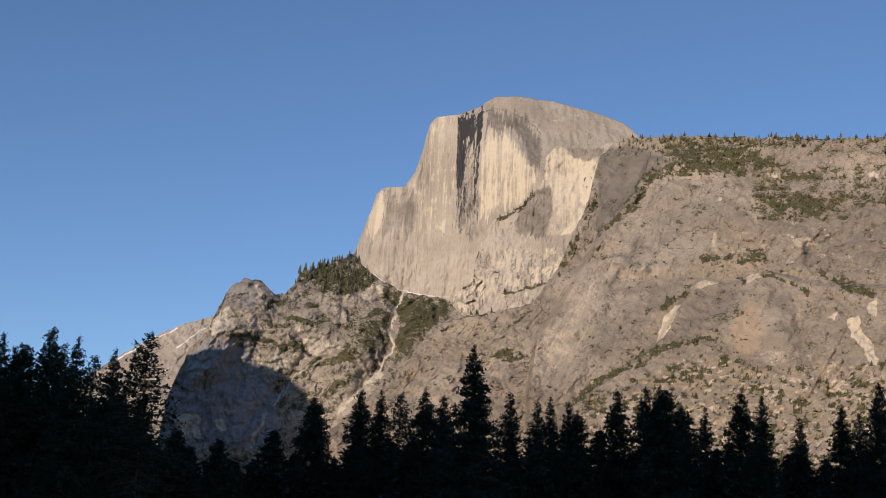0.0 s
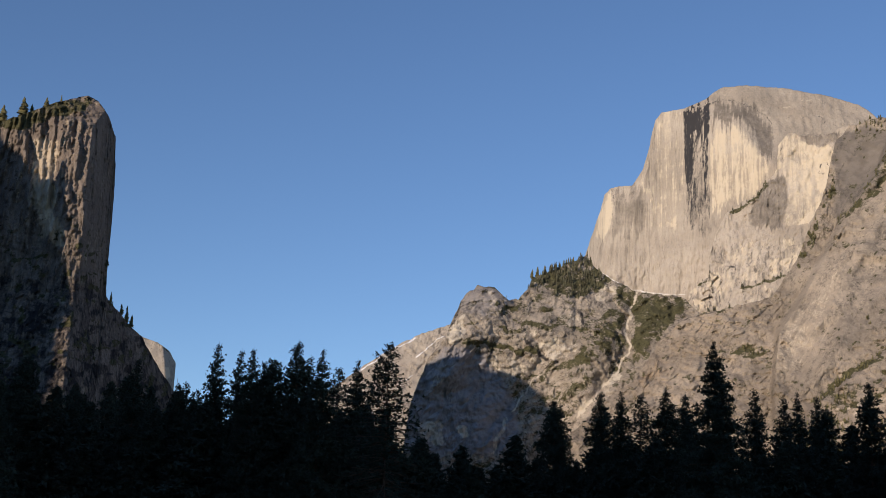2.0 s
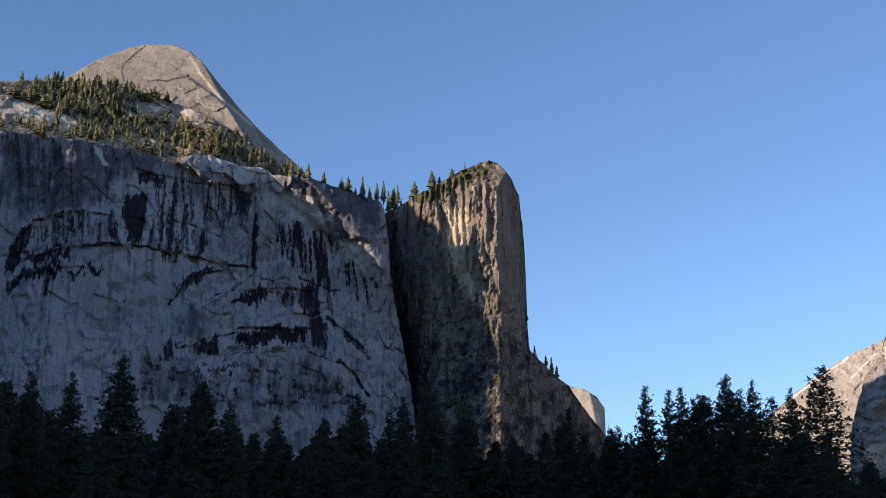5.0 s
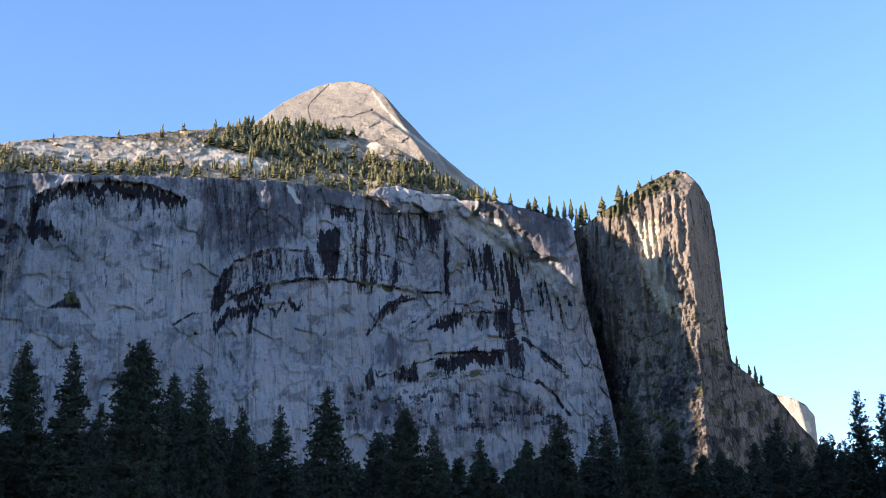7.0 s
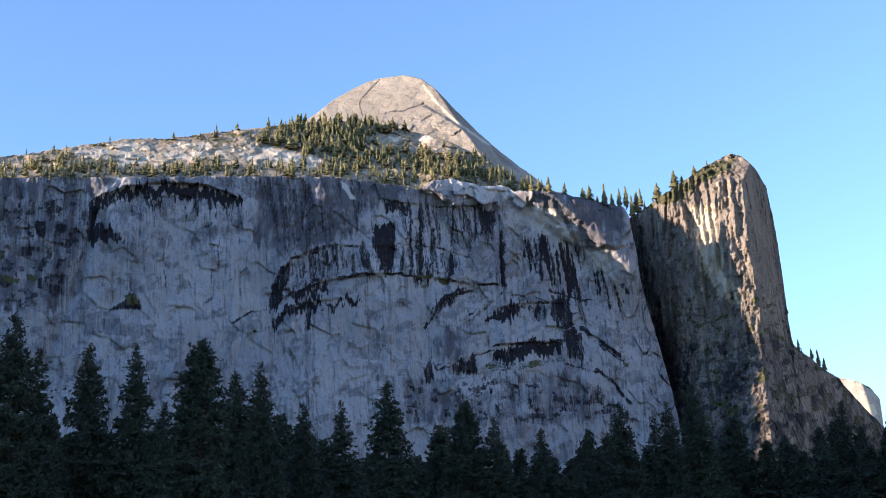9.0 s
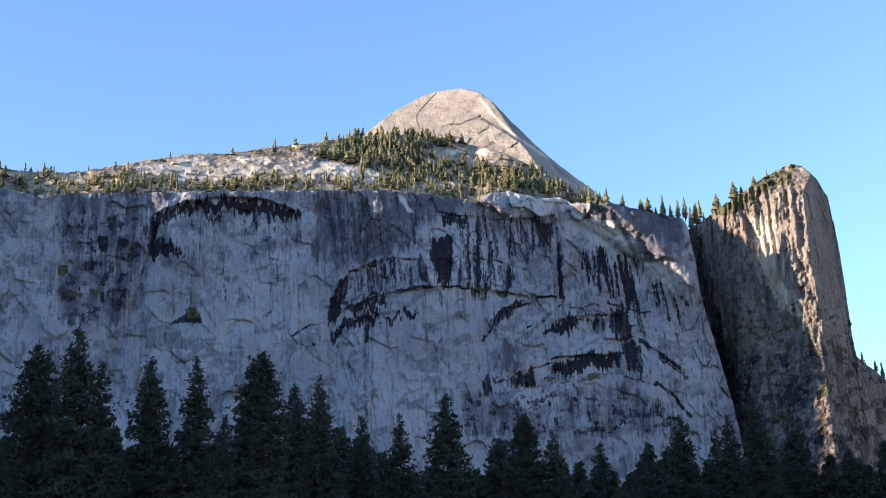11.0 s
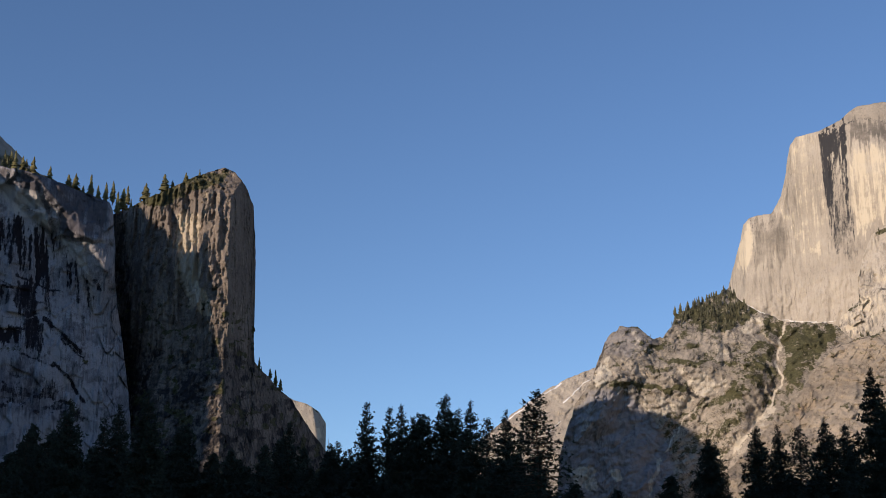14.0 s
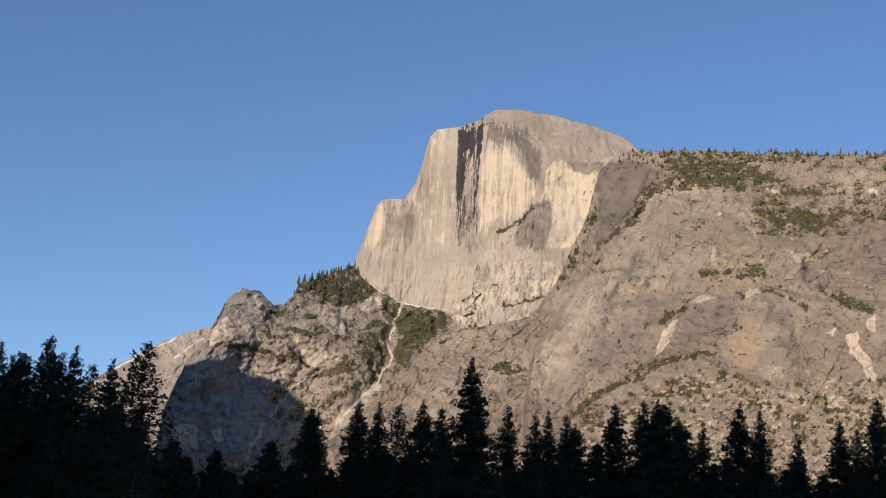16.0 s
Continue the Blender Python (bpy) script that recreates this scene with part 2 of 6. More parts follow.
    cut = math_("ADD", cut, math_("MULTIPLY", math_("SUBTRACT", thin, 0.5), 1.1))
    base = mix(math_("MULTIPLY", remap(cut, 0.3, 0.75), 0.9), base, pale)
    cut = math_("ADD", sep.outputs[0], math_("MULTIPLY", math_("SUBTRACT", runs, 0.5), 0.8))
    cut = math_("ADD", cut, math_("MULTIPLY", math_("SUBTRACT", thin, 0.5), stain_run))
    cut = math_("ADD", cut, math_("MULTIPLY", math_("SUBTRACT", small, 0.5), 0.5))
    base = mix(math_("MULTIPLY", remap(cut, 0.12, 0.74), 0.97), base, stain)
    cut = math_("ADD", sep.outputs[1], math_("MULTIPLY", math_("SUBTRACT", mid, 0.5), 1.3))
    cut = math_("ADD", cut, math_("MULTIPLY", math_("SUBTRACT", small, 0.5), 0.9))
    leaf = mix(remap(small, 0.4, 0.65), plant, tuple(q * 0.55 for q in plant))
    base = mix(math_("MULTIPLY", remap(cut, 0.32, 0.58), 0.95), base, leaf)
    cut = math_("ADD", att.outputs["Alpha"], math_("MULTIPLY", math_("SUBTRACT", mid, 0.5), 0.9))
    base = mix(remap(cut, 0.5, 0.75), base, (0.70, 0.69, 0.68))
    links.new(base, shader.inputs["Base Color"])
    shader.inputs["Roughness"].default_value = 0.85
    shader.inputs["Specular IOR Level"].default_value = 0.06
    bp = nodes.new("ShaderNodeBump")
    bp.inputs["Strength"].default_value = 0.8
    bp.inputs["Distance"].default_value = 2.2 * bump * scale
    hgt = math_("ADD", math_("MULTIPLY", mid, 2.0), math_("ADD", math_("MULTIPLY", small, 0.6), math_("MULTIPLY", runs, 0.5)))
    links.new(hgt, bp.inputs["Height"])
    links.new(bp.outputs[0], shader.inputs["Normal"])
    return m


OCHRE = (0.36, 0.27, 0.175)
LEAF = (0.085, 0.083, 0.042)
WARM = granite("granite_warm", (0.46, 0.41, 0.345), (0.34, 0.30, 0.25), (0.035, 0.036, 0.042), LEAF, (0.58, 0.505, 0.385), 1.6, 0.2, 0.8, 0.3, 1.3, 0.0, 0.2, 0.5)
SLAB = granite("granite_slab", (0.38, 0.325, 0.257), (0.25, 0.213, 0.167), (0.05, 0.046, 0.042), LEAF, (0.57, 0.49, 0.375), 1.1, 0.14, 0.8, 0.4, 0.8, 62, 0.5, 0.85)
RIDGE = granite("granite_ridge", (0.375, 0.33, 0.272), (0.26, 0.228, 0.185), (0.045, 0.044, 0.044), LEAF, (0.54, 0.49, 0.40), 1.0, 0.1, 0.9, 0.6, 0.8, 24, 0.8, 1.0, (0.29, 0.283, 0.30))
COOL = granite("granite_cool", (0.365, 0.355, 0.375), (0.265, 0.255, 0.27), (0.013, 0.011, 0.015), LEAF, (0.45, 0.42, 0.40), 0.7, 0.2, 0.8, 0.06, 0.9, 30, 0.5, 0.6, (0.088, 0.083, 0.097))
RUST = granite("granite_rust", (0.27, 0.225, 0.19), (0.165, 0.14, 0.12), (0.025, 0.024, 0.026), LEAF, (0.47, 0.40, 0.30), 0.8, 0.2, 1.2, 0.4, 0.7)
PEAK = granite("granite_peak", (0.335, 0.295, 0.245), (0.25, 0.22, 0.185), (0.04, 0.04, 0.045), LEAF, (0.48, 0.42, 0.34), 1.0, 0.2)
GRASSY = granite("granite_grassy", (0.42, 0.345, 0.255), (0.30, 0.245, 0.18), (0.05, 0.046, 0.042), (0.14, 0.125, 0.055), (0.56, 0.49, 0.39), 0.8, 0.1, 1.0, 0.5)


def plain(name, color, rough=0.9, vary=0.3, size=0.3):
    m, nodes, links, shader = material(name)
    t = nodes.new("ShaderNodeTexNoise")
    t.inputs["Scale"].default_value = 1 / size
    t.inputs["Detail"].default_value = 4
    geo = nodes.new("ShaderNodeTexCoord")
    links.new(geo.outputs["Object"], t.inputs["Vector"])
    ramp = nodes.new("ShaderNodeValToRGB")
    ramp.color_ramp.elements[0].position, ramp.color_ramp.elements[1].position = 0.3, 0.7
    ramp.color_ramp.elements[0].color = (*[q * (1 - vary) for q in color], 1)
    ramp.color_ramp.elements[1].color = (*[q * (1 + vary) for q in color], 1)
    links.new(t.outputs["Fac"], ramp.inputs[0])
    links.new(ramp.outputs[0], shader.inputs["Base Color"])
    shader.inputs["Roughness"].default_value = rough
    shader.inputs["Specular IOR Level"].default_value = 0.15
    return m


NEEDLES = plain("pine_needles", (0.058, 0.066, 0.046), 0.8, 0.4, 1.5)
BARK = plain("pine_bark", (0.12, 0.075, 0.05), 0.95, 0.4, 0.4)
# sunlight on the far pines is put into this lighter, yellower needle colour
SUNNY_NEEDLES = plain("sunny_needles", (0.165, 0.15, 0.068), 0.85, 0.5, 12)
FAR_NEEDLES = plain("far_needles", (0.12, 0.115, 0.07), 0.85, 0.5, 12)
MEADOW = plain("meadow_grass", (0.09, 0.10, 0.035), 0.95, 0.4, 3)


# ---- ground ----
def ground():
    radii = np.array([0.0, 5, 20, 60, 150, 300, 600, 1100, 1800, 3000, 4980])
    ang = np.linspace(0, 2 * np.pi, 73)[:-1]
    rr, aa = np.meshgrid(radii[1:], ang, indexing="ij")
    x, y = rr * np.sin(aa), rr * np.cos(aa)
    z = 0.35 * fbm(x / 40, y / 40, x * 0, 3, 5) * np.clip(rr / 60, 0, 1)
    verts = np.concatenate([[[0, 0, 0]], np.stack([x, y, z], -1).reshape(-1, 3)])
    n = len(ang)
    faces = []
    for r in range(len(radii) - 2):
        for k in range(n):
            a, c = 1 + r * n + k, 1 + r * n + (k + 1) % n
            faces.append((a, c, c + n, a + n))
    for k in range(n):
        faces.append((0, 0, 1 + (k + 1) % n, 1 + k))
    mesh = bpy.data.meshes.new("ground")
    mesh.from_pydata(verts.tolist(), [], [tuple(dict.fromkeys(f)) for f in faces])
    mesh.materials.append(MEADOW)
    return tagged(new("ground", mesh), "flat grassy valley meadow in deep evening shade", "ground", kind="structure")


ground()


def streaks(az, el, fine=14.0, tall=0.5, seed=0):
    """Upright runs of water stain, 0 to 1."""
    return step(-0.15, 0.35, fbm(az * fine, el * tall, az * 0, 4, seed, 0.6))


def warp(az, el, amount=0.12, size=2.5, seed=0):
    """Bearings and heights bent a little, so that outlines wander."""
    return az + amount * fbm(az * size, el * size, az * 0, 3, seed), el + amount * fbm(az * size, el * size, az * 0 + 9, 3, seed + 5)


def crags(az, el, d, size, height, seed, flat=0.6):
    """Broken rock: swells, blocks and ledges, as a change of distance."""
    p = place(az, el, d) / size
    x, y, z = p[..., 0], p[..., 1], p[..., 2]
    w = 0.6 * fbm(x, y, z, 3, seed + 3)
    swell = fbm(x * 0.5, y * 0.5, z * 0.5 * flat, 3, seed)
    block = blocks(x * 1.3 + w, y * 1.3 + w, z * 1.6 * flat + w, seed + 1)
    chunk = blocks(x * 3.7 + 2 * w, y * 3.7, z * 4.5 * flat + w, seed + 5)
    bend = fbm(x * 0.8, y * 0.8, z * 0.8, 4, seed + 2)
    t = z * 1.5 + 0.45 * x + 1.2 * bend
    ledge = (t - np.floor(t)) ** 2
    grit = fbm(x * 9, y * 9, z * 9 * flat, 2, seed + 7)
    return height * (0.8 * swell + 0.42 * block + 0.2 * chunk - 0.4 * ledge + 0.06 * grit)


# ---- the great half dome ----
def dome_depth(az, el):
    face = facet(3800, 0, 16, -28, 9)(az, el)
    edge = facet(3870, -3.4, 16, -150, 12)(az, el)
    crown = facet(3790, 2, 20.3, -10, 66)(az, el)
    right = facet(3770, 3.4, 19.6, 24, 58)(az, el)
    d = smax(smax(face, edge, 12), smax(crown, right, 15), 15)
    shoulder = area(az, el, [(-5.04, 13.55), (-4.14, 15.38), (-3.64, 17.44), (-2.19, 17.54), (-1.57, 18.34), (-1.63, 16.31), (-2.11, 14.51), (-2.64, 12.70), (-3.97, 13.12)], 0.9)
    d = d - 35 * shoulder
    p = place(az, el, d) / 60
    x, y, z = p[..., 0], p[..., 1], p[..., 2]
    sheer = 1 - 0.6 * step(19.6, 20.6, el)
    d = d + 7 * fbm(x, y, z * 0.25, 5, 3) + sheer * 2.2 * fbm(x * 4, y * 4, z * 0.35, 4, 9)
    lower = 1 - step(14.0, 16.0, el - 0.25 * az)
    return d + lower * 6 * fbm(x * 3, y * 3, z * 2, 4, 15) - 10 * lower


def dome_marks(az, el, pos):
    a, e = warp(az, el, 0.035, 5, 2)
    tooth = 0.30 * fbm(az * 11, el * 0.3, az * 0, 4, 5, 0.6)
    run = streaks(az, el, 13, 0.35, 4)
    black = paint(a, e + tooth, [
        ([(0.05, 20.75), (0.43, 20.64), (0.50, 19.54), (0.49, 17.83), (0.33, 17.32), (0.16, 17.26), (0.07, 19.02)], 0.85),
        ([(0.04, 20.83), (0.40, 20.92), (1.22, 21.09), (1.25, 20.47), (1.16, 19.72), (0.47, 19.54), (0.11, 19.63)], 0.9),
        ([(0.82, 20.06), (1.17, 19.92), (1.14, 18.76), (1.11, 17.65), (0.97, 17.59), (0.86, 18.75)], 0.85)], 0.05)
    gap = streaks(az, el, 16, 0.6, 8) * area(a, e, [(0.38, 19.74), (1.03, 20.07), (1.04, 18.05), (0.55, 17.83)], 0.08)
    smudge = paint(a, e + tooth, [([(0.55, 17.83), (0.86, 18.04), (1.29, 17.15), (1.31, 16.65), (1.20, 16.26), (0.14, 16.28), (0.10, 16.80), (0.30, 17.42)], 0.5), ([(0.08, 16.39), (1.19, 16.34), (0.81, 15.46), (0.08, 15.43)], 0.3), ([(0.41, 19.64), (0.94, 19.66), (0.97, 17.75), (0.55, 17.73)], 0.4)], 0.08)
    rim_spots = step(0.1, 0.3, fbm(az * 8, el * 9, az * 0, 3, 11)) * line(a, e, [(0.09, 20.68), (0.57, 20.85), (1.21, 21.02)], 0.3, 0.1)
    stain = np.maximum(black * (0.7 + 0.25 * run) * (1 - 0.95 * gap) * (1 - 0.75 * rim_spots), smudge * (0.6 + 0.5 * run))
    arc = trace(a, e, [([(1.21, 20.97), (1.85, 21.13), (2.50, 21.06), (3.15, 20.78), (3.70, 20.44), (4.05, 20.00)], 0.05, 0.45), ([(5.41, 20.17), (5.73, 20.38), (6.26, 20.18), (6.38, 19.78)], 0.04, 0.35), ([(-3.28, 17.33), (-3.16, 16.84), (-3.18, 16.23), (-3.25, 15.26)], 0.05, 0.4)], 0.03)
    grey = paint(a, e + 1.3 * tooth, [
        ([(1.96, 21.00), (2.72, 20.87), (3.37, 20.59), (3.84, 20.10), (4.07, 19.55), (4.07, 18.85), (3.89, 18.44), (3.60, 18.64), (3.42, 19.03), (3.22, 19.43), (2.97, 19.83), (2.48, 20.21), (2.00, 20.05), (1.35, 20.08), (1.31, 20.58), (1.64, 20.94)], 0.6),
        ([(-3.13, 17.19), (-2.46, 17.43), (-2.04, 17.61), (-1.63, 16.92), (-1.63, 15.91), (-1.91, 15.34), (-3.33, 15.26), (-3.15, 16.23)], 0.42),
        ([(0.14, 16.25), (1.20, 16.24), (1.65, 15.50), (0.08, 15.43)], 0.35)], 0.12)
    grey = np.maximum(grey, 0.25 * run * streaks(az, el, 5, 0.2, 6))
    speck = step(0.25, 0.5, fbm(az * 7, el * 4, az * 0, 4, 13))
    cream = paint(a, e + tooth, [
        ([(1.20, 19.17), (1.47, 19.78), (2.54, 19.96), (3.21, 19.13), (3.54, 18.63), (3.88, 18.14), (3.80, 17.73), (3.28, 17.01), (2.71, 16.61), (2.23, 16.73), (1.66, 16.44), (1.25, 15.99), (1.21, 16.44), (1.31, 17.05), (1.06, 17.55), (1.12, 18.05)], 0.62),
        ([(-3.35, 17.28), (-3.22, 17.14), (-3.23, 16.22), (-3.50, 15.25), (-4.06, 15.21), (-3.77, 16.39)], 0.8),
        ([(-1.19, 20.37), (-0.72, 20.64), (-0.07, 20.67), (0.00, 20.33), (-1.11, 19.97)], 0.45),
        ([(-1.31, 19.76), (-0.05, 20.22), (0.10, 17.20), (-0.45, 15.41), (-1.39, 15.36), (-1.69, 16.92), (-2.04, 17.51), (-1.70, 18.13)], 0.3)], 0.1)
    pale = cream * (0.75 + 0.35 * streaks(az, el, 9, 0.25, 12)) + 0.3 * speck * area(a, e, [(-3.09, 17.35), (-1.65, 18.13), (-0.03, 15.43), (-3.38, 15.25)], 0.3) + 0.22 * streaks(az, el, 9, 0.3, 12) * (1 - np.minimum(1, black + grey))
    spots = trace(a, e, [([(4.60, 20.68), (5.14, 20.69)], 0.1, 0.5), ([(5.40, 20.92), (5.82, 20.92)], 0.06, 0.7), ([(1.25, 21.33), (1.62, 21.47), (2.05, 21.54)], 0.06, 0.5), ([(5.99, 21.00), (6.25, 20.93)], 0.06, 0.5)], 0.03)
    talus = trace(a, e, [([(-3.89, 13.77), (-3.13, 13.25), (-2.39, 12.91), (-1.65, 12.78), (-0.92, 12.68), (0.07, 12.64)], 0.10, 0.9)], 0.05)
    ochre = 0.3 * area(a, e, [(1.50, 19.08), (3.54, 18.63), (3.78, 17.73), (2.23, 16.73), (1.29, 16.44), (1.17, 18.06)], 0.3) + 0.25 * area(a, e, [(2.05, 21.40), (6.89, 20.68), (6.90, 19.88), (4.26, 19.65), (3.81, 20.35)], 0.4)
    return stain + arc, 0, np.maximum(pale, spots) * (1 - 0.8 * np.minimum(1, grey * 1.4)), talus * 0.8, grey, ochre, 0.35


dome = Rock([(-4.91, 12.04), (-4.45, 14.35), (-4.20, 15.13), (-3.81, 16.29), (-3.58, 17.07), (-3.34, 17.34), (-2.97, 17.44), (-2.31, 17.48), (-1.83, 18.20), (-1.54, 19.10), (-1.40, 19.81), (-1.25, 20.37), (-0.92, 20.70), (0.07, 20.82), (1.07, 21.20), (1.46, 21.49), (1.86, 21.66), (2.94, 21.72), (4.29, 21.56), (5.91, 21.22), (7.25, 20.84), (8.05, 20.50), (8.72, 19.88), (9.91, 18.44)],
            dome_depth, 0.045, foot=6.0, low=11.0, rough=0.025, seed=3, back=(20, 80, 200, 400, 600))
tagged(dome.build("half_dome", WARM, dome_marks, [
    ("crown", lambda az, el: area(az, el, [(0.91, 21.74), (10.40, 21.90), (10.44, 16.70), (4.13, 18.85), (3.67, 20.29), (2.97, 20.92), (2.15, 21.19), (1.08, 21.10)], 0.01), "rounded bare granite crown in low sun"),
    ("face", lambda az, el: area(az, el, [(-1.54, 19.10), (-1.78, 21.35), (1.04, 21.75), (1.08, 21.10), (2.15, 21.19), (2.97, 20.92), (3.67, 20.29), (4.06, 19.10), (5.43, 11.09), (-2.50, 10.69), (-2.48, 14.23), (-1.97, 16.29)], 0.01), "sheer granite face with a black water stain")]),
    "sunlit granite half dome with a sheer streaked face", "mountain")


# ---- buttress right of the face ----
def buttress_depth(az, el):
    d = facet(3480, 3, 15, -15, 24)(az, el)
    d = d + crags(az, el, d, 50, 6, 21, 0.4)
    p = place(az, el, d) / 14
    return d + 5 * fbm(p[..., 0], p[..., 1], p[..., 2] * 0.4, 3, 24)


def buttress_marks(az, el, pos):
    a, e = warp(az, el, 0.06, 4, 12)
    tooth = 0.15 * fbm(az * 9, el * 1.0, az * 0, 3, 19)
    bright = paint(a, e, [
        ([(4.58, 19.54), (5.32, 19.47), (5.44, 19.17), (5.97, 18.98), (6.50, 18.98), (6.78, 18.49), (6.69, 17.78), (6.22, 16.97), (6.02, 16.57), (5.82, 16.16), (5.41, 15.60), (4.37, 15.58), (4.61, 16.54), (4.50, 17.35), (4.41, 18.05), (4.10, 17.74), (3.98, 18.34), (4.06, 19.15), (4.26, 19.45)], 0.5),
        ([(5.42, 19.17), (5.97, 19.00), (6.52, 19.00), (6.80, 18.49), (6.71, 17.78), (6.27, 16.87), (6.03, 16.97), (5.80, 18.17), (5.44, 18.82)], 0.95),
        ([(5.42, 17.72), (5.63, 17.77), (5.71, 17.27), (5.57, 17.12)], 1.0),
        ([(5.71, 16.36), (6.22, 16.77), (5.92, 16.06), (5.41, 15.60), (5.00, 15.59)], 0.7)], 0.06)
    base = paint(a, e + tooth, [
        ([(0.17, 12.71), (0.41, 13.18), (1.12, 13.56), (1.80, 14.80), (3.15, 14.95), (4.51, 14.99), (5.49, 15.01), (5.41, 14.30), (4.96, 13.69), (3.21, 13.08), (2.29, 12.90), (1.79, 12.27), (0.98, 11.94), (0.11, 11.75)], 0.35),
        ([(0.22, 12.61), (0.52, 12.93), (0.83, 12.94), (0.77, 11.93), (0.21, 11.80)], 0.7), ([(1.18, 13.36), (1.58, 13.68), (1.68, 12.57), (1.38, 12.36)], 0.6),
        ([(3.60, 14.05), (4.11, 14.17), (5.04, 14.39), (4.85, 13.58), (3.83, 13.35)], 0.5), ([(2.71, 12.76), (3.63, 12.99), (3.95, 12.65), (3.25, 12.02), (2.72, 12.41)], 0.35), ([(3.05, 11.61), (3.86, 12.14), (3.77, 11.64), (3.17, 11.11), (2.67, 10.69), (2.51, 10.89)], 0.75), ([(1.81, 11.77), (2.35, 11.19), (1.94, 11.17)], 0.6)], 0.08)
    chunk = step(-0.05, 0.3, fbm(az * 6, el * 3.5, az * 0, 4, 14))
    lines = trace(a, e, [([(2.15, 16.22), (2.66, 16.47), (3.18, 16.79), (3.79, 17.43)], 0.2, 0.8), ([(2.60, 12.88), (3.21, 13.06), (4.14, 13.34), (4.75, 13.46)], 0.14, 0.7), ([(0.07, 11.58), (0.88, 11.81), (1.80, 12.00), (2.63, 12.10)], 0.13, 0.7), ([(0.98, 14.47), (0.90, 13.76), (1.13, 13.26)], 0.2, 0.5), ([(0.41, 13.03), (0.92, 13.25), (1.12, 13.56)], 0.15, 0.6)], 0.08)
    lines = np.maximum(lines, paint(a, e, [([(6.68, 17.46), (6.83, 17.21), (6.42, 15.86), (5.92, 14.94), (5.01, 13.97), (5.40, 14.93), (6.00, 15.85)], 0.55), ([(3.97, 12.05), (4.57, 12.77), (5.07, 13.04), (5.18, 12.84), (4.58, 12.37), (4.28, 11.75), (3.98, 11.64)], 0.65), ([(3.18, 11.01), (3.68, 11.43), (4.28, 11.75), (4.01, 10.54), (3.72, 10.13), (3.20, 10.41)], 0.5)], 0.1))
    grey = paint(a, e + tooth, [([(4.41, 17.97), (4.66, 17.35), (4.63, 16.54), (4.42, 15.58), (2.96, 15.54), (3.08, 16.50), (3.30, 16.91), (3.79, 17.51)], 0.55), ([(6.61, 17.56), (6.86, 17.26), (6.80, 16.36), (6.58, 15.36), (6.34, 14.55), (5.42, 13.98), (5.01, 13.97), (5.81, 14.94), (6.30, 16.56)], 0.6), ([(5.16, 19.62), (7.05, 19.54), (7.06, 18.89), (6.55, 18.98), (5.97, 19.00), (5.44, 19.17)], 0.5), ([(1.08, 14.57), (1.69, 14.80), (2.14, 14.01), (1.32, 13.77)], 0.3)], 0.1)
    crack = trace(a, e, [([(6.60, 18.88), (6.46, 18.18), (6.73, 17.88)], 0.05, 0.5), ([(4.43, 19.16), (4.46, 18.15)], 0.05, 0.5), ([(6.14, 18.18), (5.99, 17.77), (6.31, 17.78)], 0.05, 0.6), ([(1.41, 14.08), (2.25, 13.81)], 0.05, 0.5), ([(2.60, 12.81), (2.78, 12.11), (2.75, 11.60)], 0.05, 0.5)], 0.03)
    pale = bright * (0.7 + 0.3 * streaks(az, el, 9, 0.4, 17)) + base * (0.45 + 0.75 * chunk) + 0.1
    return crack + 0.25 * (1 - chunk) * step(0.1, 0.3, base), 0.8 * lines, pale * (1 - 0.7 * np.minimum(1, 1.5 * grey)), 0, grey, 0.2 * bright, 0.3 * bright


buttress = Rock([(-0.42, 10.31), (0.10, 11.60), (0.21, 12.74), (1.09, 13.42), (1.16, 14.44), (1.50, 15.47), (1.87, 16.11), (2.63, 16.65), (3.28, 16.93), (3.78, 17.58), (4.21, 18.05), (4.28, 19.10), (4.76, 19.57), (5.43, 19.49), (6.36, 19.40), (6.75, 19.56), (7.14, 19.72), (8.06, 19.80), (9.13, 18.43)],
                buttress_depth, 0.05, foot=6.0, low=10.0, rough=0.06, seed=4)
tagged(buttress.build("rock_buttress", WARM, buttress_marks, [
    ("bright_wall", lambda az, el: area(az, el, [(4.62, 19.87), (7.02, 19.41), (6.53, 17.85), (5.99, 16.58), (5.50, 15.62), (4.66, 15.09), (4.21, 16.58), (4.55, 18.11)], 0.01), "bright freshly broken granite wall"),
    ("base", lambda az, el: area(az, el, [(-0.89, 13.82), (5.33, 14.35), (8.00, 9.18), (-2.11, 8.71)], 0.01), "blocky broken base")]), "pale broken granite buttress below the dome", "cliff")


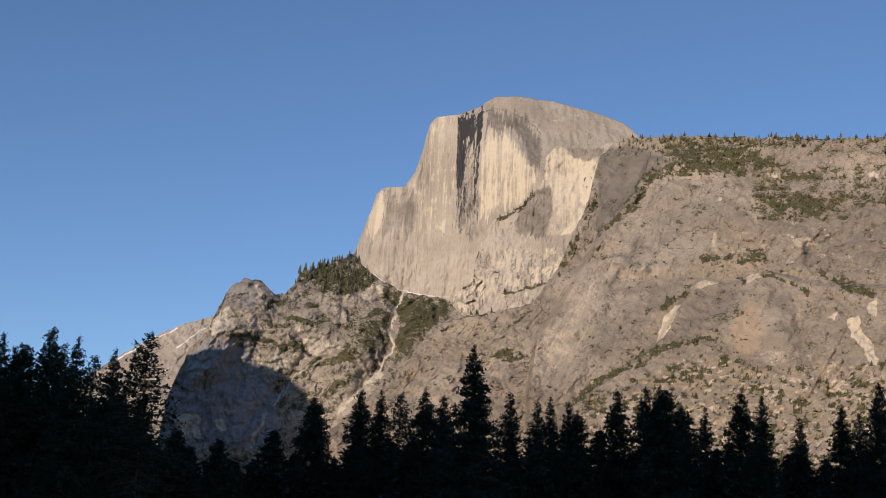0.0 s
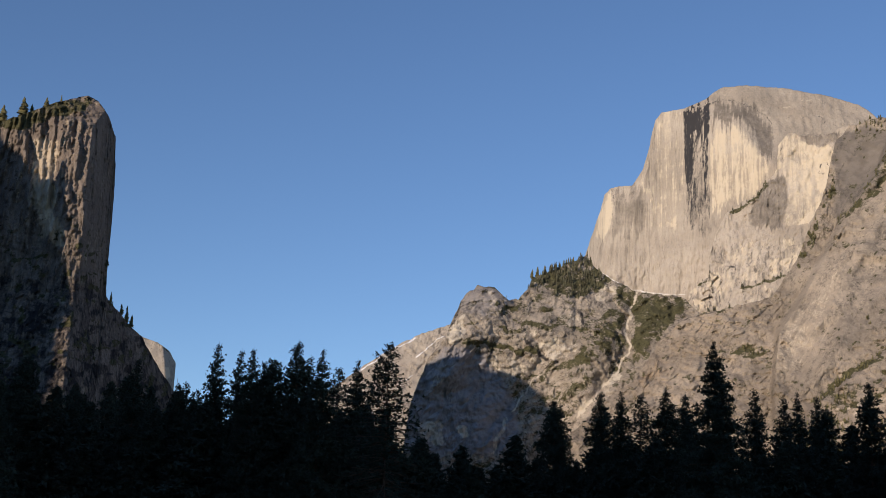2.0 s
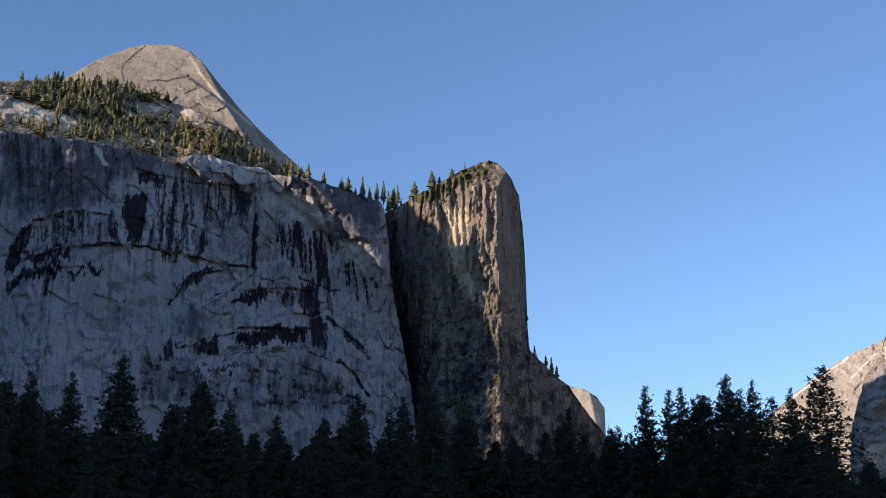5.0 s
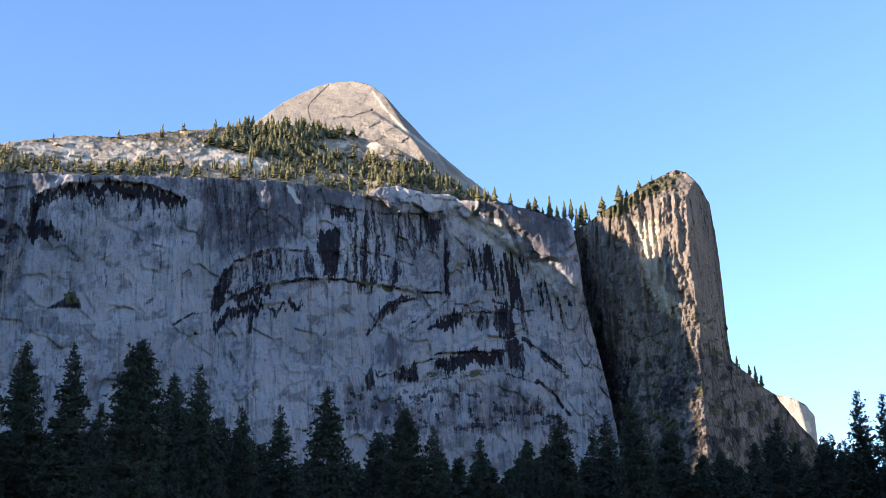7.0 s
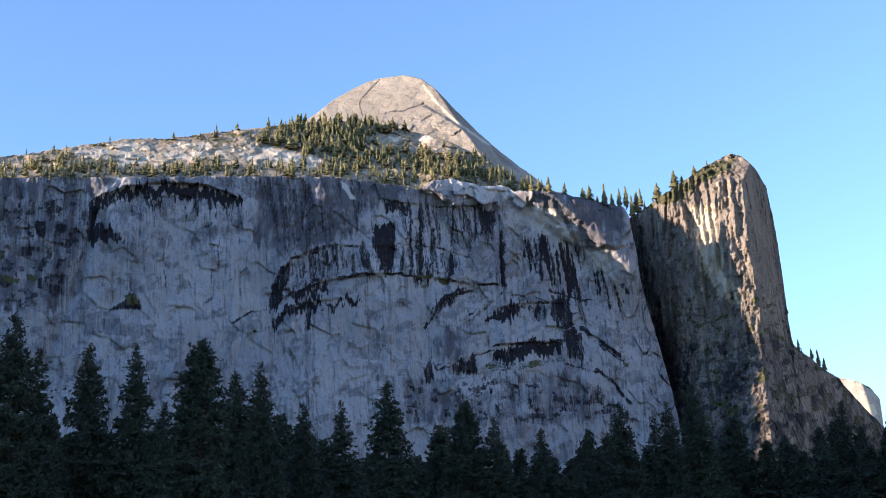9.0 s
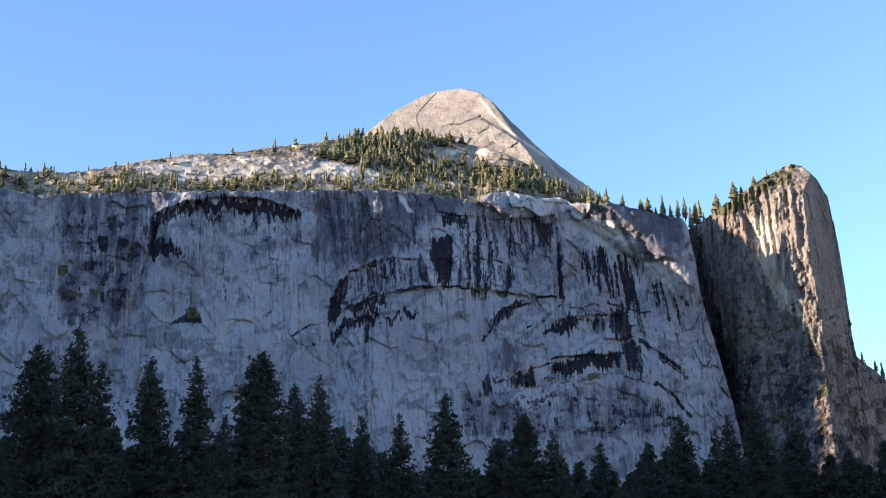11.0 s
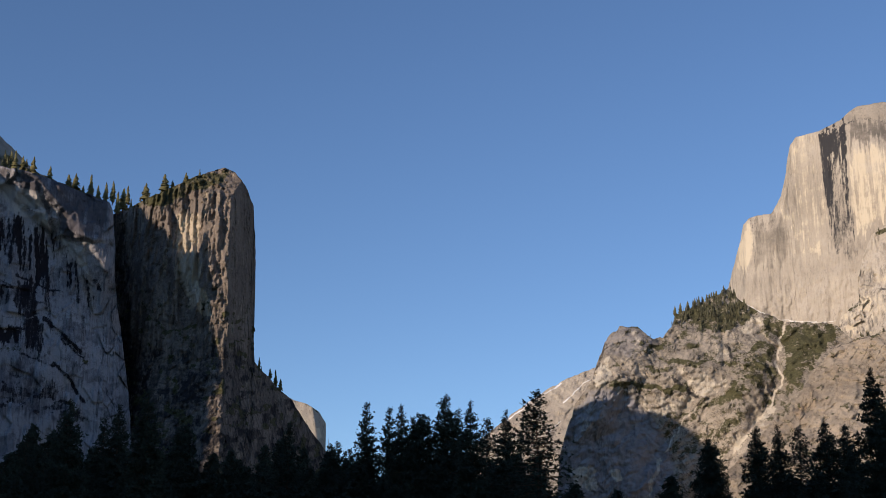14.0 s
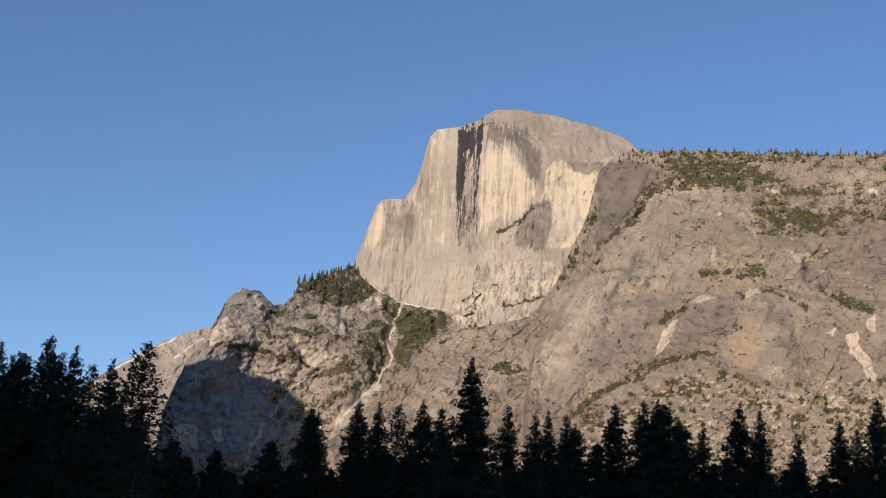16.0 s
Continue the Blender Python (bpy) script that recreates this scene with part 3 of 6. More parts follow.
# ---- wooded ridge with the knob ----
def ridge_depth(az, el):
    bench = 10.6 + 0.1 * np.clip(az + 9, -3, 4)
    d = 2345 + 10 * (az + 9) + 50 * np.maximum(el - bench, 0)
    d = d - 30 * step(-6.2, -4.0, az) * np.maximum(bench - el, 0)
    knob = area(az, el, [(-11.34, 8.04), (-10.74, 10.56), (-9.94, 12.51), (-9.10, 12.96), (-8.03, 12.43), (-8.17, 11.29), (-9.33, 10.19), (-10.17, 8.63)], 0.5)
    gully = line(az, el, [(-2.35, 12.21), (-2.53, 11.19), (-2.59, 10.18), (-3.28, 9.01), (-4.55, 7.43), (-6.33, 4.73)], 0.2, 0.9)
    d = d - 30 * knob + 50 * gully
    cut = line(az, el, [(-6.87, 10.89), (-6.27, 9.93), (-7.15, 8.37), (-8.50, 6.79)], 0.1, 0.35) + line(az, el, [(-4.82, 12.43), (-4.84, 11.04)], 0.06, 0.2)
    return d + 14 * cut + crags(az, el, d, 75, 7, 31, 0.6) + crags(az, el, d, 27, 5, 35, 0.9) + 3 * fbm(az * 3 - el * 2, el * 5, az * 0, 4, 33)


def ridge_marks(az, el, pos):
    a, e = warp(az, el, 0.10, 3, 22)
    patch = step(-0.1, 0.5, fbm(az * 2.2, el * 3.2, az * 0, 4, 25))
    clump = step(-0.25, 0.2, fbm(az * 3.5, el * 4.5, az * 0, 4, 27))
    woods = most(
        paint(a, e, [([(-6.98, 13.14), (-6.66, 13.62), (-3.67, 13.81), (-3.83, 13.10), (-4.61, 12.44), (-5.45, 12.64), (-6.30, 12.99)], 0.85), ([(-2.00, 12.59), (0.02, 12.63), (-0.03, 11.87), (-0.62, 11.34), (-1.01, 10.72), (-1.98, 10.24), (-2.23, 10.83), (-2.15, 12.04)], 0.9), ([(-2.54, 12.36), (-1.47, 12.62), (-1.36, 10.60), (-1.97, 9.67), (-2.37, 9.85), (-2.23, 10.86), (-2.35, 11.87)], 0.8), ([(-4.14, 11.46), (-3.14, 12.07), (-2.70, 11.95), (-2.66, 11.24), (-2.55, 10.74), (-3.45, 10.34), (-4.07, 10.51)], 0.75), ([(-3.70, 13.46), (-3.01, 13.30), (-2.10, 12.79), (-2.27, 12.12), (-2.95, 12.24), (-3.19, 12.83)], 0.85), ([(-5.04, 9.70), (-4.38, 10.44), (-4.07, 10.46), (-3.62, 9.88), (-4.00, 9.46), (-4.82, 9.41)], 0.7)], 0.14),
        paint(a, e, [([(-4.10, 13.70), (-3.47, 13.64), (-3.02, 13.16), (-4.04, 12.80)], 0.8), ([(-3.94, 11.29), (-2.82, 11.45), (-2.35, 10.47), (-2.83, 9.94), (-3.85, 9.98)], 0.5)], 0.14)) * (0.6 + 0.4 * clump)
    benches = trace(a, e, [
        ([(-9.85, 10.42), (-8.95, 10.44), (-8.62, 10.21), (-7.82, 10.22), (-7.50, 10.04), (-6.69, 10.09)], 0.24, 0.75), ([(-7.61, 11.39), (-6.37, 11.22), (-5.36, 11.34), (-4.41, 10.99)], 0.22, 0.65), ([(-8.76, 11.75), (-7.05, 12.08), (-6.01, 11.90)], 0.26, 0.55),
        ([(-7.93, 7.92), (-6.79, 8.69), (-5.82, 9.20), (-4.93, 9.60)], 0.4, 0.55), ([(-7.40, 8.85), (-6.60, 8.90)], 0.25, 0.6), ([(-8.80, 11.05), (-7.99, 11.11)], 0.2, 0.5), ([(-6.87, 12.39), (-5.63, 12.28), (-4.91, 12.22)], 0.2, 0.5), ([(-6.87, 7.19), (-5.93, 8.04), (-4.94, 8.30), (-3.97, 8.96)], 0.5, 0.45)], 0.12)
    scrub = 0.42 * step(0.15, 0.45, fbm(az * 3.0 - el, el * 4.2, az * 0, 4, 26))
    stream = trace(a, e, [([(-2.05, 12.84), (-2.22, 12.28), (-2.50, 11.66), (-2.56, 10.95), (-2.37, 10.45), (-2.61, 10.04), (-2.86, 9.42), (-3.26, 8.90), (-3.59, 8.58), (-4.11, 7.95), (-4.67, 7.27)], 0.10, 0.85), ([(-2.86, 9.42), (-3.10, 9.61), (-3.00, 9.76)], 0.08, 0.7), ([(-6.12, 9.23), (-6.79, 8.69), (-7.14, 8.07), (-7.58, 7.35)], 0.08, 0.7), ([(-3.37, 9.09), (-2.86, 9.12), (-3.35, 8.69)], 0.16, 0.7)], 0.05)
    slabs = paint(a, e, [
        ([(-10.34, 11.38), (-9.90, 11.58), (-9.73, 10.78), (-10.38, 10.21), (-10.67, 10.40)], 0.85), ([(-8.94, 12.69), (-8.66, 12.78), (-8.39, 12.18), (-8.66, 12.04)], 0.5), ([(-6.62, 10.40), (-5.53, 10.92), (-4.73, 10.42), (-4.80, 9.99), (-6.05, 9.62)], 0.5),
        ([(-8.78, 9.73), (-7.08, 9.89), (-6.21, 9.71), (-6.62, 9.10), (-7.42, 9.05), (-7.99, 8.61), (-8.33, 9.09)], 0.5), ([(-3.47, 13.20), (-2.86, 12.90), (-3.78, 12.29), (-4.21, 12.59)], 0.5), ([(-7.04, 10.57), (-6.77, 11.09), (-6.51, 11.01), (-6.83, 10.49)], 0.5), ([(-5.70, 11.77), (-4.73, 11.93), (-4.58, 11.23), (-5.56, 11.27)], 0.35), ([(-4.70, 7.72), (-3.44, 8.59), (-2.93, 8.61), (-4.06, 7.21), (-4.66, 7.17)], 0.5)], 0.07)
    cracks = trace(a, e, [([(-7.14, 10.57), (-6.70, 10.14), (-6.13, 9.63)], 0.11, 0.9), ([(-4.73, 11.95), (-4.55, 11.24)], 0.1, 0.85), ([(-6.73, 10.59), (-5.95, 11.05)], 0.05, 0.5), ([(-7.49, 9.94), (-6.58, 9.90), (-6.15, 9.63)], 0.07, 0.7), ([(-10.03, 12.45), (-10.27, 11.73), (-10.50, 11.01)], 0.1, 0.5), ([(-5.34, 11.04), (-4.80, 10.72), (-4.57, 10.33)], 0.06, 0.6), ([(-5.42, 7.98), (-5.24, 8.24)], 0.08, 0.8), ([(-9.22, 11.27), (-8.84, 11.55)], 0.06, 0.5)], 0.03)
    rough = 0.34 * step(0.05, 0.4, fbm(az * 4, el * 6, az * 0, 4, 28)) * (1 - step(0.2, 0.5, slabs))
    grey = np.maximum(0.4 * area(a, e, [(-10.28, 11.83), (-9.66, 12.78), (-8.96, 12.89), (-8.11, 12.50), (-7.68, 12.23), (-8.74, 11.55), (-9.85, 11.57)], 0.15), 0.14 * patch)
    pale = slabs * (0.7 + 0.3 * patch) + 0.22 * step(0.1, 0.4, fbm(az * 5, el * 5, az * 0, 4, 29))
    green = np.maximum(np.maximum(woods, benches), scrub)
    # the knob's shadowed ground: shade painted in as calm bluish grey, plants thinned
    shadow_zone = area(a, e, [(-12.38, 7.02), (-11.78, 8.83), (-10.96, 10.03), (-9.83, 10.19), (-8.89, 9.74), (-8.00, 8.71), (-7.26, 7.02), (-7.34, 5.59), (-12.59, 5.26)], 0.25)
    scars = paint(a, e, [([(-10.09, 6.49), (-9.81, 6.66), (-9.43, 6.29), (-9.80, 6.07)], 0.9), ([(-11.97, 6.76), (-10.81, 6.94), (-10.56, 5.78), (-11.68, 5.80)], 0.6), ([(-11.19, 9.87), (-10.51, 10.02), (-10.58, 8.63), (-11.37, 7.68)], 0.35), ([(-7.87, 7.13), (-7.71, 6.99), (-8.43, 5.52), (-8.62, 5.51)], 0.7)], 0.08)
    rough = np.maximum(rough * (1 - 0.6 * shadow_zone), 0.2 * shadow_zone * streaks(az - 0.3 * el, el, 3, 0.6, 30))
    pale = np.maximum(np.maximum(pale * (1 - shadow_zone), scars), 1.2 * stream)
    return np.maximum(cracks * (1 - 0.5 * shadow_zone), rough), green * (1 - 0.8 * np.minimum(1, slabs + stream)) * (1 - 0.85 * shadow_zone), pale, 0, grey * (1 - shadow_zone) + 0.7 * shadow_zone, 0.12 * (1 - shadow_zone), 0.7 * shadow_zone


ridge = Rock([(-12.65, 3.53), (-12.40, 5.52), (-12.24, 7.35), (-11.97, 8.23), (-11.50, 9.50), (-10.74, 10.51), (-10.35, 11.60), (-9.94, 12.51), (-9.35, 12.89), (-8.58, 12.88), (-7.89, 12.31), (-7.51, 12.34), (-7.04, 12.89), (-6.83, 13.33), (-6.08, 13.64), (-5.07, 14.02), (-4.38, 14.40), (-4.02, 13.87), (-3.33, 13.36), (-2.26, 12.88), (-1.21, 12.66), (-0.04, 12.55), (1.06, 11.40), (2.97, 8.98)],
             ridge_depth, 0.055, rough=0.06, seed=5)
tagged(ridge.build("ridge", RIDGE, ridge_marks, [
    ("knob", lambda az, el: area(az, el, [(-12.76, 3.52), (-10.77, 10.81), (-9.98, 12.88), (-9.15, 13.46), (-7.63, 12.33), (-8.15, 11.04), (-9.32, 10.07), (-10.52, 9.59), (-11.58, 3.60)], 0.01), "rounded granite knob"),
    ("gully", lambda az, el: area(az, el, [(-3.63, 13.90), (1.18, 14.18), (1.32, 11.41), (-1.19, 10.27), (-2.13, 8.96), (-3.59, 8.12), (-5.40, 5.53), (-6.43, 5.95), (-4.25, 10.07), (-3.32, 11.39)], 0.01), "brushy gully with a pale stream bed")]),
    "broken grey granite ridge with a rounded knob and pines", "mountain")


# ---- big slabby slope ----
def slope_depth(az, el):
    d = facet(2060, 10, 12, -4, 40)(az, el)
    step_up = area(az, el, [(3.74, 8.52), (4.03, 11.03), (5.13, 12.58), (6.85, 15.65), (8.62, 17.93), (9.12, 19.18), (20.40, 20.05), (19.78, 4.73), (3.91, 4.10)], 0.15)
    lower = area(az, el, [(5.16, 7.64), (6.84, 8.93), (8.72, 10.26), (9.52, 10.97), (10.51, 12.66), (10.91, 13.35), (11.71, 13.70), (12.51, 13.50), (13.50, 13.74), (14.48, 14.02), (16.05, 13.51), (20.14, 13.21), (19.80, 5.61), (4.62, 5.21)], 0.12)
    knoll = area(az, el, [(6.86, 14.01), (7.46, 14.67), (8.78, 15.88), (9.29, 17.27), (9.60, 17.95), (10.73, 18.10), (13.06, 18.06), (13.55, 17.22), (13.69, 16.33), (16.11, 15.78), (16.06, 13.99)], 0.25)
    d = d - 45 * step_up - 35 * lower - 14 * knoll
    gully = line(az, el, [(19.28, 15.82), (16.39, 14.93), (15.39, 13.24), (15.83, 10.81), (17.17, 7.94)], 0.1, 0.5) + 0.8 * line(az, el, [(8.88, 17.57), (8.37, 16.87), (7.85, 16.47), (7.14, 16.01), (6.63, 15.46)], 0.1, 0.3)
    bare = paint(az, el, [([(4.38, 14.16), (10.92, 14.25), (10.51, 13.25), (9.51, 12.25), (8.51, 11.25), (7.02, 10.22), (5.53, 8.79), (4.54, 8.16)], 1.0), ([(6.86, 14.01), (8.79, 15.78), (9.49, 17.87), (13.36, 17.91), (13.54, 16.53), (12.54, 16.16), (10.92, 14.04)], 0.8), ([(5.51, 19.45), (8.24, 19.71), (9.90, 19.05), (8.77, 17.97), (7.95, 16.77), (6.73, 15.56), (6.57, 16.16), (6.80, 17.56)], 1.0), ([(12.31, 13.35), (14.08, 13.63), (15.05, 13.48), (15.33, 12.74), (15.07, 10.03), (14.21, 10.03), (12.86, 10.31), (11.50, 11.97)], 1.0)], 0.5)
    smooth = 1 - 0.72 * bare
    p = place(az, el, d) / 16
    run = fbm(p[..., 0] + 0.6 * p[..., 2], p[..., 1], p[..., 2] * 0.25, 4, 46)
    swell = fbm(az * 0.7 - 0.35 * el, el * 0.5, az * 0, 3, 47)
    return d + 20 * gully + smooth * (crags(az, el, d, 80, 9, 41, 0.5) + crags(az, el, d, 27, 4, 44, 0.8)) + (1.5 + 3 * smooth) * run + 14 * bare * swell


def slope_marks(az, el, pos):
    a, e = warp(az, el, 0.12, 2.5, 32)
    b, f = warp(az, el, 0.05, 5, 33)
    clump = step(-0.3, 0.25, fbm(az * 3, el * 4.5, az * 0, 4, 35))
    woods = most(
        paint(a, e, [([(9.18, 19.73), (10.11, 20.02), (11.56, 20.11), (13.60, 20.05), (13.64, 19.56), (14.58, 19.04), (15.17, 18.54), (14.96, 18.06), (13.56, 18.00), (12.96, 18.21), (11.75, 18.29), (10.73, 18.15), (9.60, 18.08), (8.93, 17.47), (8.67, 16.87), (7.95, 16.77), (8.46, 17.57), (8.87, 18.27), (9.70, 18.66), (10.01, 19.05), (9.38, 19.35)], 0.62), ([(10.94, 19.48), (13.59, 19.42), (13.47, 18.30), (11.54, 18.32), (10.52, 18.30)], 0.85), ([(13.60, 20.05), (16.23, 19.94), (16.21, 19.17), (14.59, 19.14)], 0.35), ([(13.66, 17.95), (16.18, 18.16), (16.12, 16.22), (14.13, 16.20), (13.59, 16.68), (13.86, 17.50)], 0.5), ([(13.95, 17.21), (15.15, 17.47), (16.14, 16.95), (16.13, 16.46), (14.53, 16.51)], 0.68)], 0.12),
        paint(a, e, [([(11.22, 14.76), (12.12, 14.73), (13.52, 15.08), (14.40, 15.02), (14.49, 14.55), (12.52, 14.36), (11.42, 14.32)], 0.7), ([(8.62, 17.97), (8.87, 18.42), (9.70, 18.51), (9.29, 17.77), (8.78, 17.07), (7.95, 16.75), (7.95, 17.17)], 0.7), ([(10.41, 9.89), (11.49, 9.81), (11.51, 9.42), (10.41, 9.18)], 0.75), ([(8.32, 10.25), (9.02, 10.41), (9.52, 10.62), (10.11, 10.78), (9.32, 10.07), (8.52, 9.76)], 0.8), ([(5.94, 8.50), (6.93, 9.23), (7.53, 9.39), (6.84, 8.73), (6.05, 8.21)], 0.75), ([(13.71, 8.95), (14.39, 9.35), (14.47, 8.77), (13.80, 8.67)], 0.6), ([(15.27, 10.22), (15.96, 10.12), (15.94, 9.55), (15.45, 9.74)], 0.7), ([(5.85, 8.20), (7.54, 8.55), (7.35, 7.71), (5.86, 7.66)], 0.6)], 0.12),
        paint(a, e, [([(9.71, 12.50), (9.96, 12.95), (10.51, 13.06), (10.91, 13.08), (10.61, 12.76), (10.11, 12.51), (9.71, 12.11)], 0.8), ([(1.88, 10.01), (2.68, 10.49), (3.71, 10.33), (3.82, 10.01), (2.70, 9.87)], 0.8), ([(13.81, 18.62), (15.50, 18.40), (17.34, 18.51), (19.56, 18.15), (21.57, 17.50), (21.52, 16.45), (19.51, 16.72), (16.92, 16.35), (15.47, 17.03)], 0.5), ([(15.11, 17.31), (16.57, 17.18), (18.00, 16.23), (16.91, 15.99), (15.46, 16.39)], 0.62), ([(15.43, 14.65), (16.50, 14.18), (18.26, 13.43), (19.37, 12.96), (19.35, 12.61), (17.55, 13.17)], 0.6), ([(10.56, 19.87), (12.88, 20.02), (15.52, 19.94), (18.10, 19.65), (19.62, 19.57), (21.65, 19.09), (21.63, 18.74), (16.25, 19.19), (12.87, 19.47)], 0.45)], 0.12),
        paint(a, e, [([(17.63, 9.57), (19.23, 9.22), (19.20, 8.34), (16.73, 8.49)], 0.5), ([(11.26, 12.06), (12.84, 12.63), (13.57, 12.08), (12.10, 11.51)], 0.4)], 0.12)) * (0.62 + 0.38 * clump)
    rows = most(
        trace(a, e, [([(8.88, 17.57), (8.37, 16.87), (7.85, 16.47), (7.14, 16.01), (6.78, 15.71)], 0.22, 0.75), ([(5.55, 8.00), (6.73, 9.10), (7.53, 9.44), (8.32, 9.95), (8.82, 10.34), (9.52, 10.65), (10.11, 10.85), (10.91, 10.86), (11.70, 11.19)], 0.34, 0.6), ([(10.87, 14.10), (11.04, 13.65), (10.73, 13.16), (10.56, 12.76)], 0.22, 0.7), ([(13.40, 13.62), (14.48, 13.94), (15.44, 13.50), (16.03, 12.97)], 0.22, 0.65), ([(10.11, 11.62), (10.91, 10.98), (12.09, 11.48)], 0.18, 0.5), ([(10.62, 18.01), (11.03, 18.25), (12.15, 18.23)], 0.1, 0.6), ([(6.68, 17.44), (6.40, 16.66), (6.05, 15.85), (5.61, 14.94), (5.01, 13.97)], 0.3, 0.6), ([(1.49, 14.59), (1.11, 13.87), (0.93, 13.05)], 0.14, 0.4)], 0.1),
        trace(a, e, [([(6.72, 10.02), (7.32, 10.43), (7.81, 11.23), (7.91, 11.53)], 0.2, 0.45)], 0.1))
    low = area(a, e, [(7.54, 8.25), (8.73, 9.27), (9.52, 9.88), (10.90, 10.44), (12.48, 10.55), (14.40, 9.88), (15.96, 10.12), (20.01, 10.28), (19.80, 5.61), (4.62, 5.21), (5.56, 7.65)], 0.4)
    broken = area(a, e, [(10.11, 15.78), (11.53, 16.56), (13.54, 16.33), (16.12, 16.27), (20.28, 16.09), (20.17, 13.87), (10.51, 14.04)], 0.5)
    dots = step(0.3, 0.44, fbm(az * 5, el * 5.4, az * 0, 3, 36)) * (0.6 + 0.4 * low)
    tufts = step(0.2, 0.5, fbm(az * 2.6 - el, el * 4.2, az * 0, 4, 38)) * np.maximum(low, 0.7 * broken)
    rows = rows * (0.45 + 0.75 * step(-0.2, 0.25, fbm(az * 5, el * 6, az * 0, 3, 40)))
    green = np.maximum(np.maximum(woods, rows), np.maximum(0.62 * dots, 0.5 * tufts))
    pale = most(
        paint(b, f, [([(10.53, 12.66), (10.33, 12.06), (9.93, 11.37), (9.44, 10.85), (9.59, 11.36), (9.79, 12.06), (10.11, 12.44)], 1.0), ([(10.91, 13.35), (11.51, 13.70), (11.96, 13.75), (12.36, 13.55), (11.51, 13.30), (11.01, 13.18)], 0.6), ([(13.35, 13.82), (13.99, 13.98), (14.13, 13.78), (13.49, 13.56)], 0.8), ([(14.32, 18.37), (14.99, 18.30), (15.08, 18.00), (14.42, 18.12)], 0.6), ([(11.91, 15.87), (12.15, 15.79), (12.08, 15.10), (11.90, 15.12)], 0.55), ([(15.06, 15.71), (15.83, 15.40), (15.39, 15.46)], 0.7), ([(12.20, 17.34), (12.35, 17.34), (12.33, 17.12), (12.20, 17.13)], 0.8), ([(13.74, 10.70), (14.99, 10.61), (15.07, 10.01), (14.21, 10.01)], 0.4)], 0.05),
        paint(b, f, [([(4.05, 10.94), (4.59, 11.86), (5.30, 12.08), (6.31, 13.11), (5.92, 11.70), (5.34, 10.18), (4.86, 9.36), (3.94, 9.33)], 0.42), ([(15.20, 9.54), (15.72, 9.35), (15.71, 9.16), (15.25, 9.30)], 0.7), ([(4.46, 11.15), (5.39, 10.78), (5.98, 11.79), (5.71, 9.99), (4.51, 9.35)], 0.3), ([(9.29, 17.17), (10.11, 17.37), (10.11, 16.38), (9.30, 15.38), (8.48, 14.98)], 0.22), ([(17.62, 11.90), (18.15, 12.11), (18.30, 11.35), (18.74, 10.82), (18.88, 9.89), (18.51, 10.10), (18.25, 10.64), (17.85, 11.18)], 0.95), ([(18.50, 12.61), (18.94, 12.81), (18.95, 12.03), (18.57, 12.14)], 0.7), ([(16.81, 12.05), (17.31, 12.26), (17.16, 11.83)], 0.7), ([(18.77, 18.13), (19.27, 18.11), (19.27, 17.86), (18.80, 17.93)], 0.9)], 0.05),
        paint(b, f, [([(15.37, 15.38), (16.17, 15.52), (16.56, 15.14), (15.65, 15.05)], 0.6), ([(15.36, 10.63), (16.77, 10.28), (17.78, 8.86), (16.05, 9.55)], 0.35), ([(16.88, 14.81), (17.95, 14.61), (18.98, 13.87), (17.93, 14.16)], 0.4)], 0.05))
    streak = most(
        trace(b, f, [([(4.49, 10.25), (5.29, 10.82), (5.98, 11.57), (6.47, 12.95), (6.79, 13.41)], 0.12, 0.35), ([(6.43, 14.95), (6.82, 16.16), (6.91, 17.26)], 0.1, 0.35), ([(7.96, 11.14), (8.42, 10.45)], 0.06, 0.5), ([(10.52, 18.16), (11.34, 18.20), (12.15, 18.23), (13.06, 18.06)], 0.07, 0.55), ([(9.49, 18.02), (9.29, 17.57), (8.98, 17.07)], 0.1, 0.5), ([(12.99, 12.96), (13.29, 13.40)], 0.06, 0.5), ([(14.46, 12.75), (14.53, 11.58)], 0.05, 0.4), ([(12.82, 14.95), (13.51, 14.89)], 0.1, 0.5), ([(8.69, 14.03), (9.50, 15.38), (9.70, 16.57), (10.11, 17.27)], 0.16, 0.4), ([(7.78, 14.02), (8.48, 14.98), (9.19, 15.88)], 0.1, 0.35), ([(5.51, 9.88), (6.19, 11.20), (6.63, 12.41), (7.07, 13.62)], 0.14, 0.35)], 0.04),
        trace(b, f, [([(7.47, 14.22), (7.08, 12.82), (6.30, 11.00)], 0.08, 0.3), ([(8.71, 12.44), (9.71, 13.65), (10.11, 14.24)], 0.1, 0.3), ([(5.34, 10.18), (5.92, 11.70), (6.41, 13.02), (6.90, 14.23)], 0.12, 0.45), ([(4.52, 10.56), (5.00, 11.67), (5.80, 12.70)], 0.1, 0.35), ([(-3.77, 8.59), (-3.18, 9.02), (-2.73, 9.95), (-2.36, 10.67)], 0.14, 0.5)], 0.04))
    flakes = step(0.28, 0.5, fbm(az * 5 - el * 2.5, el * 7, az * 0, 4, 37)) * (0.3 * broken + 0.45 * low + 0.08)
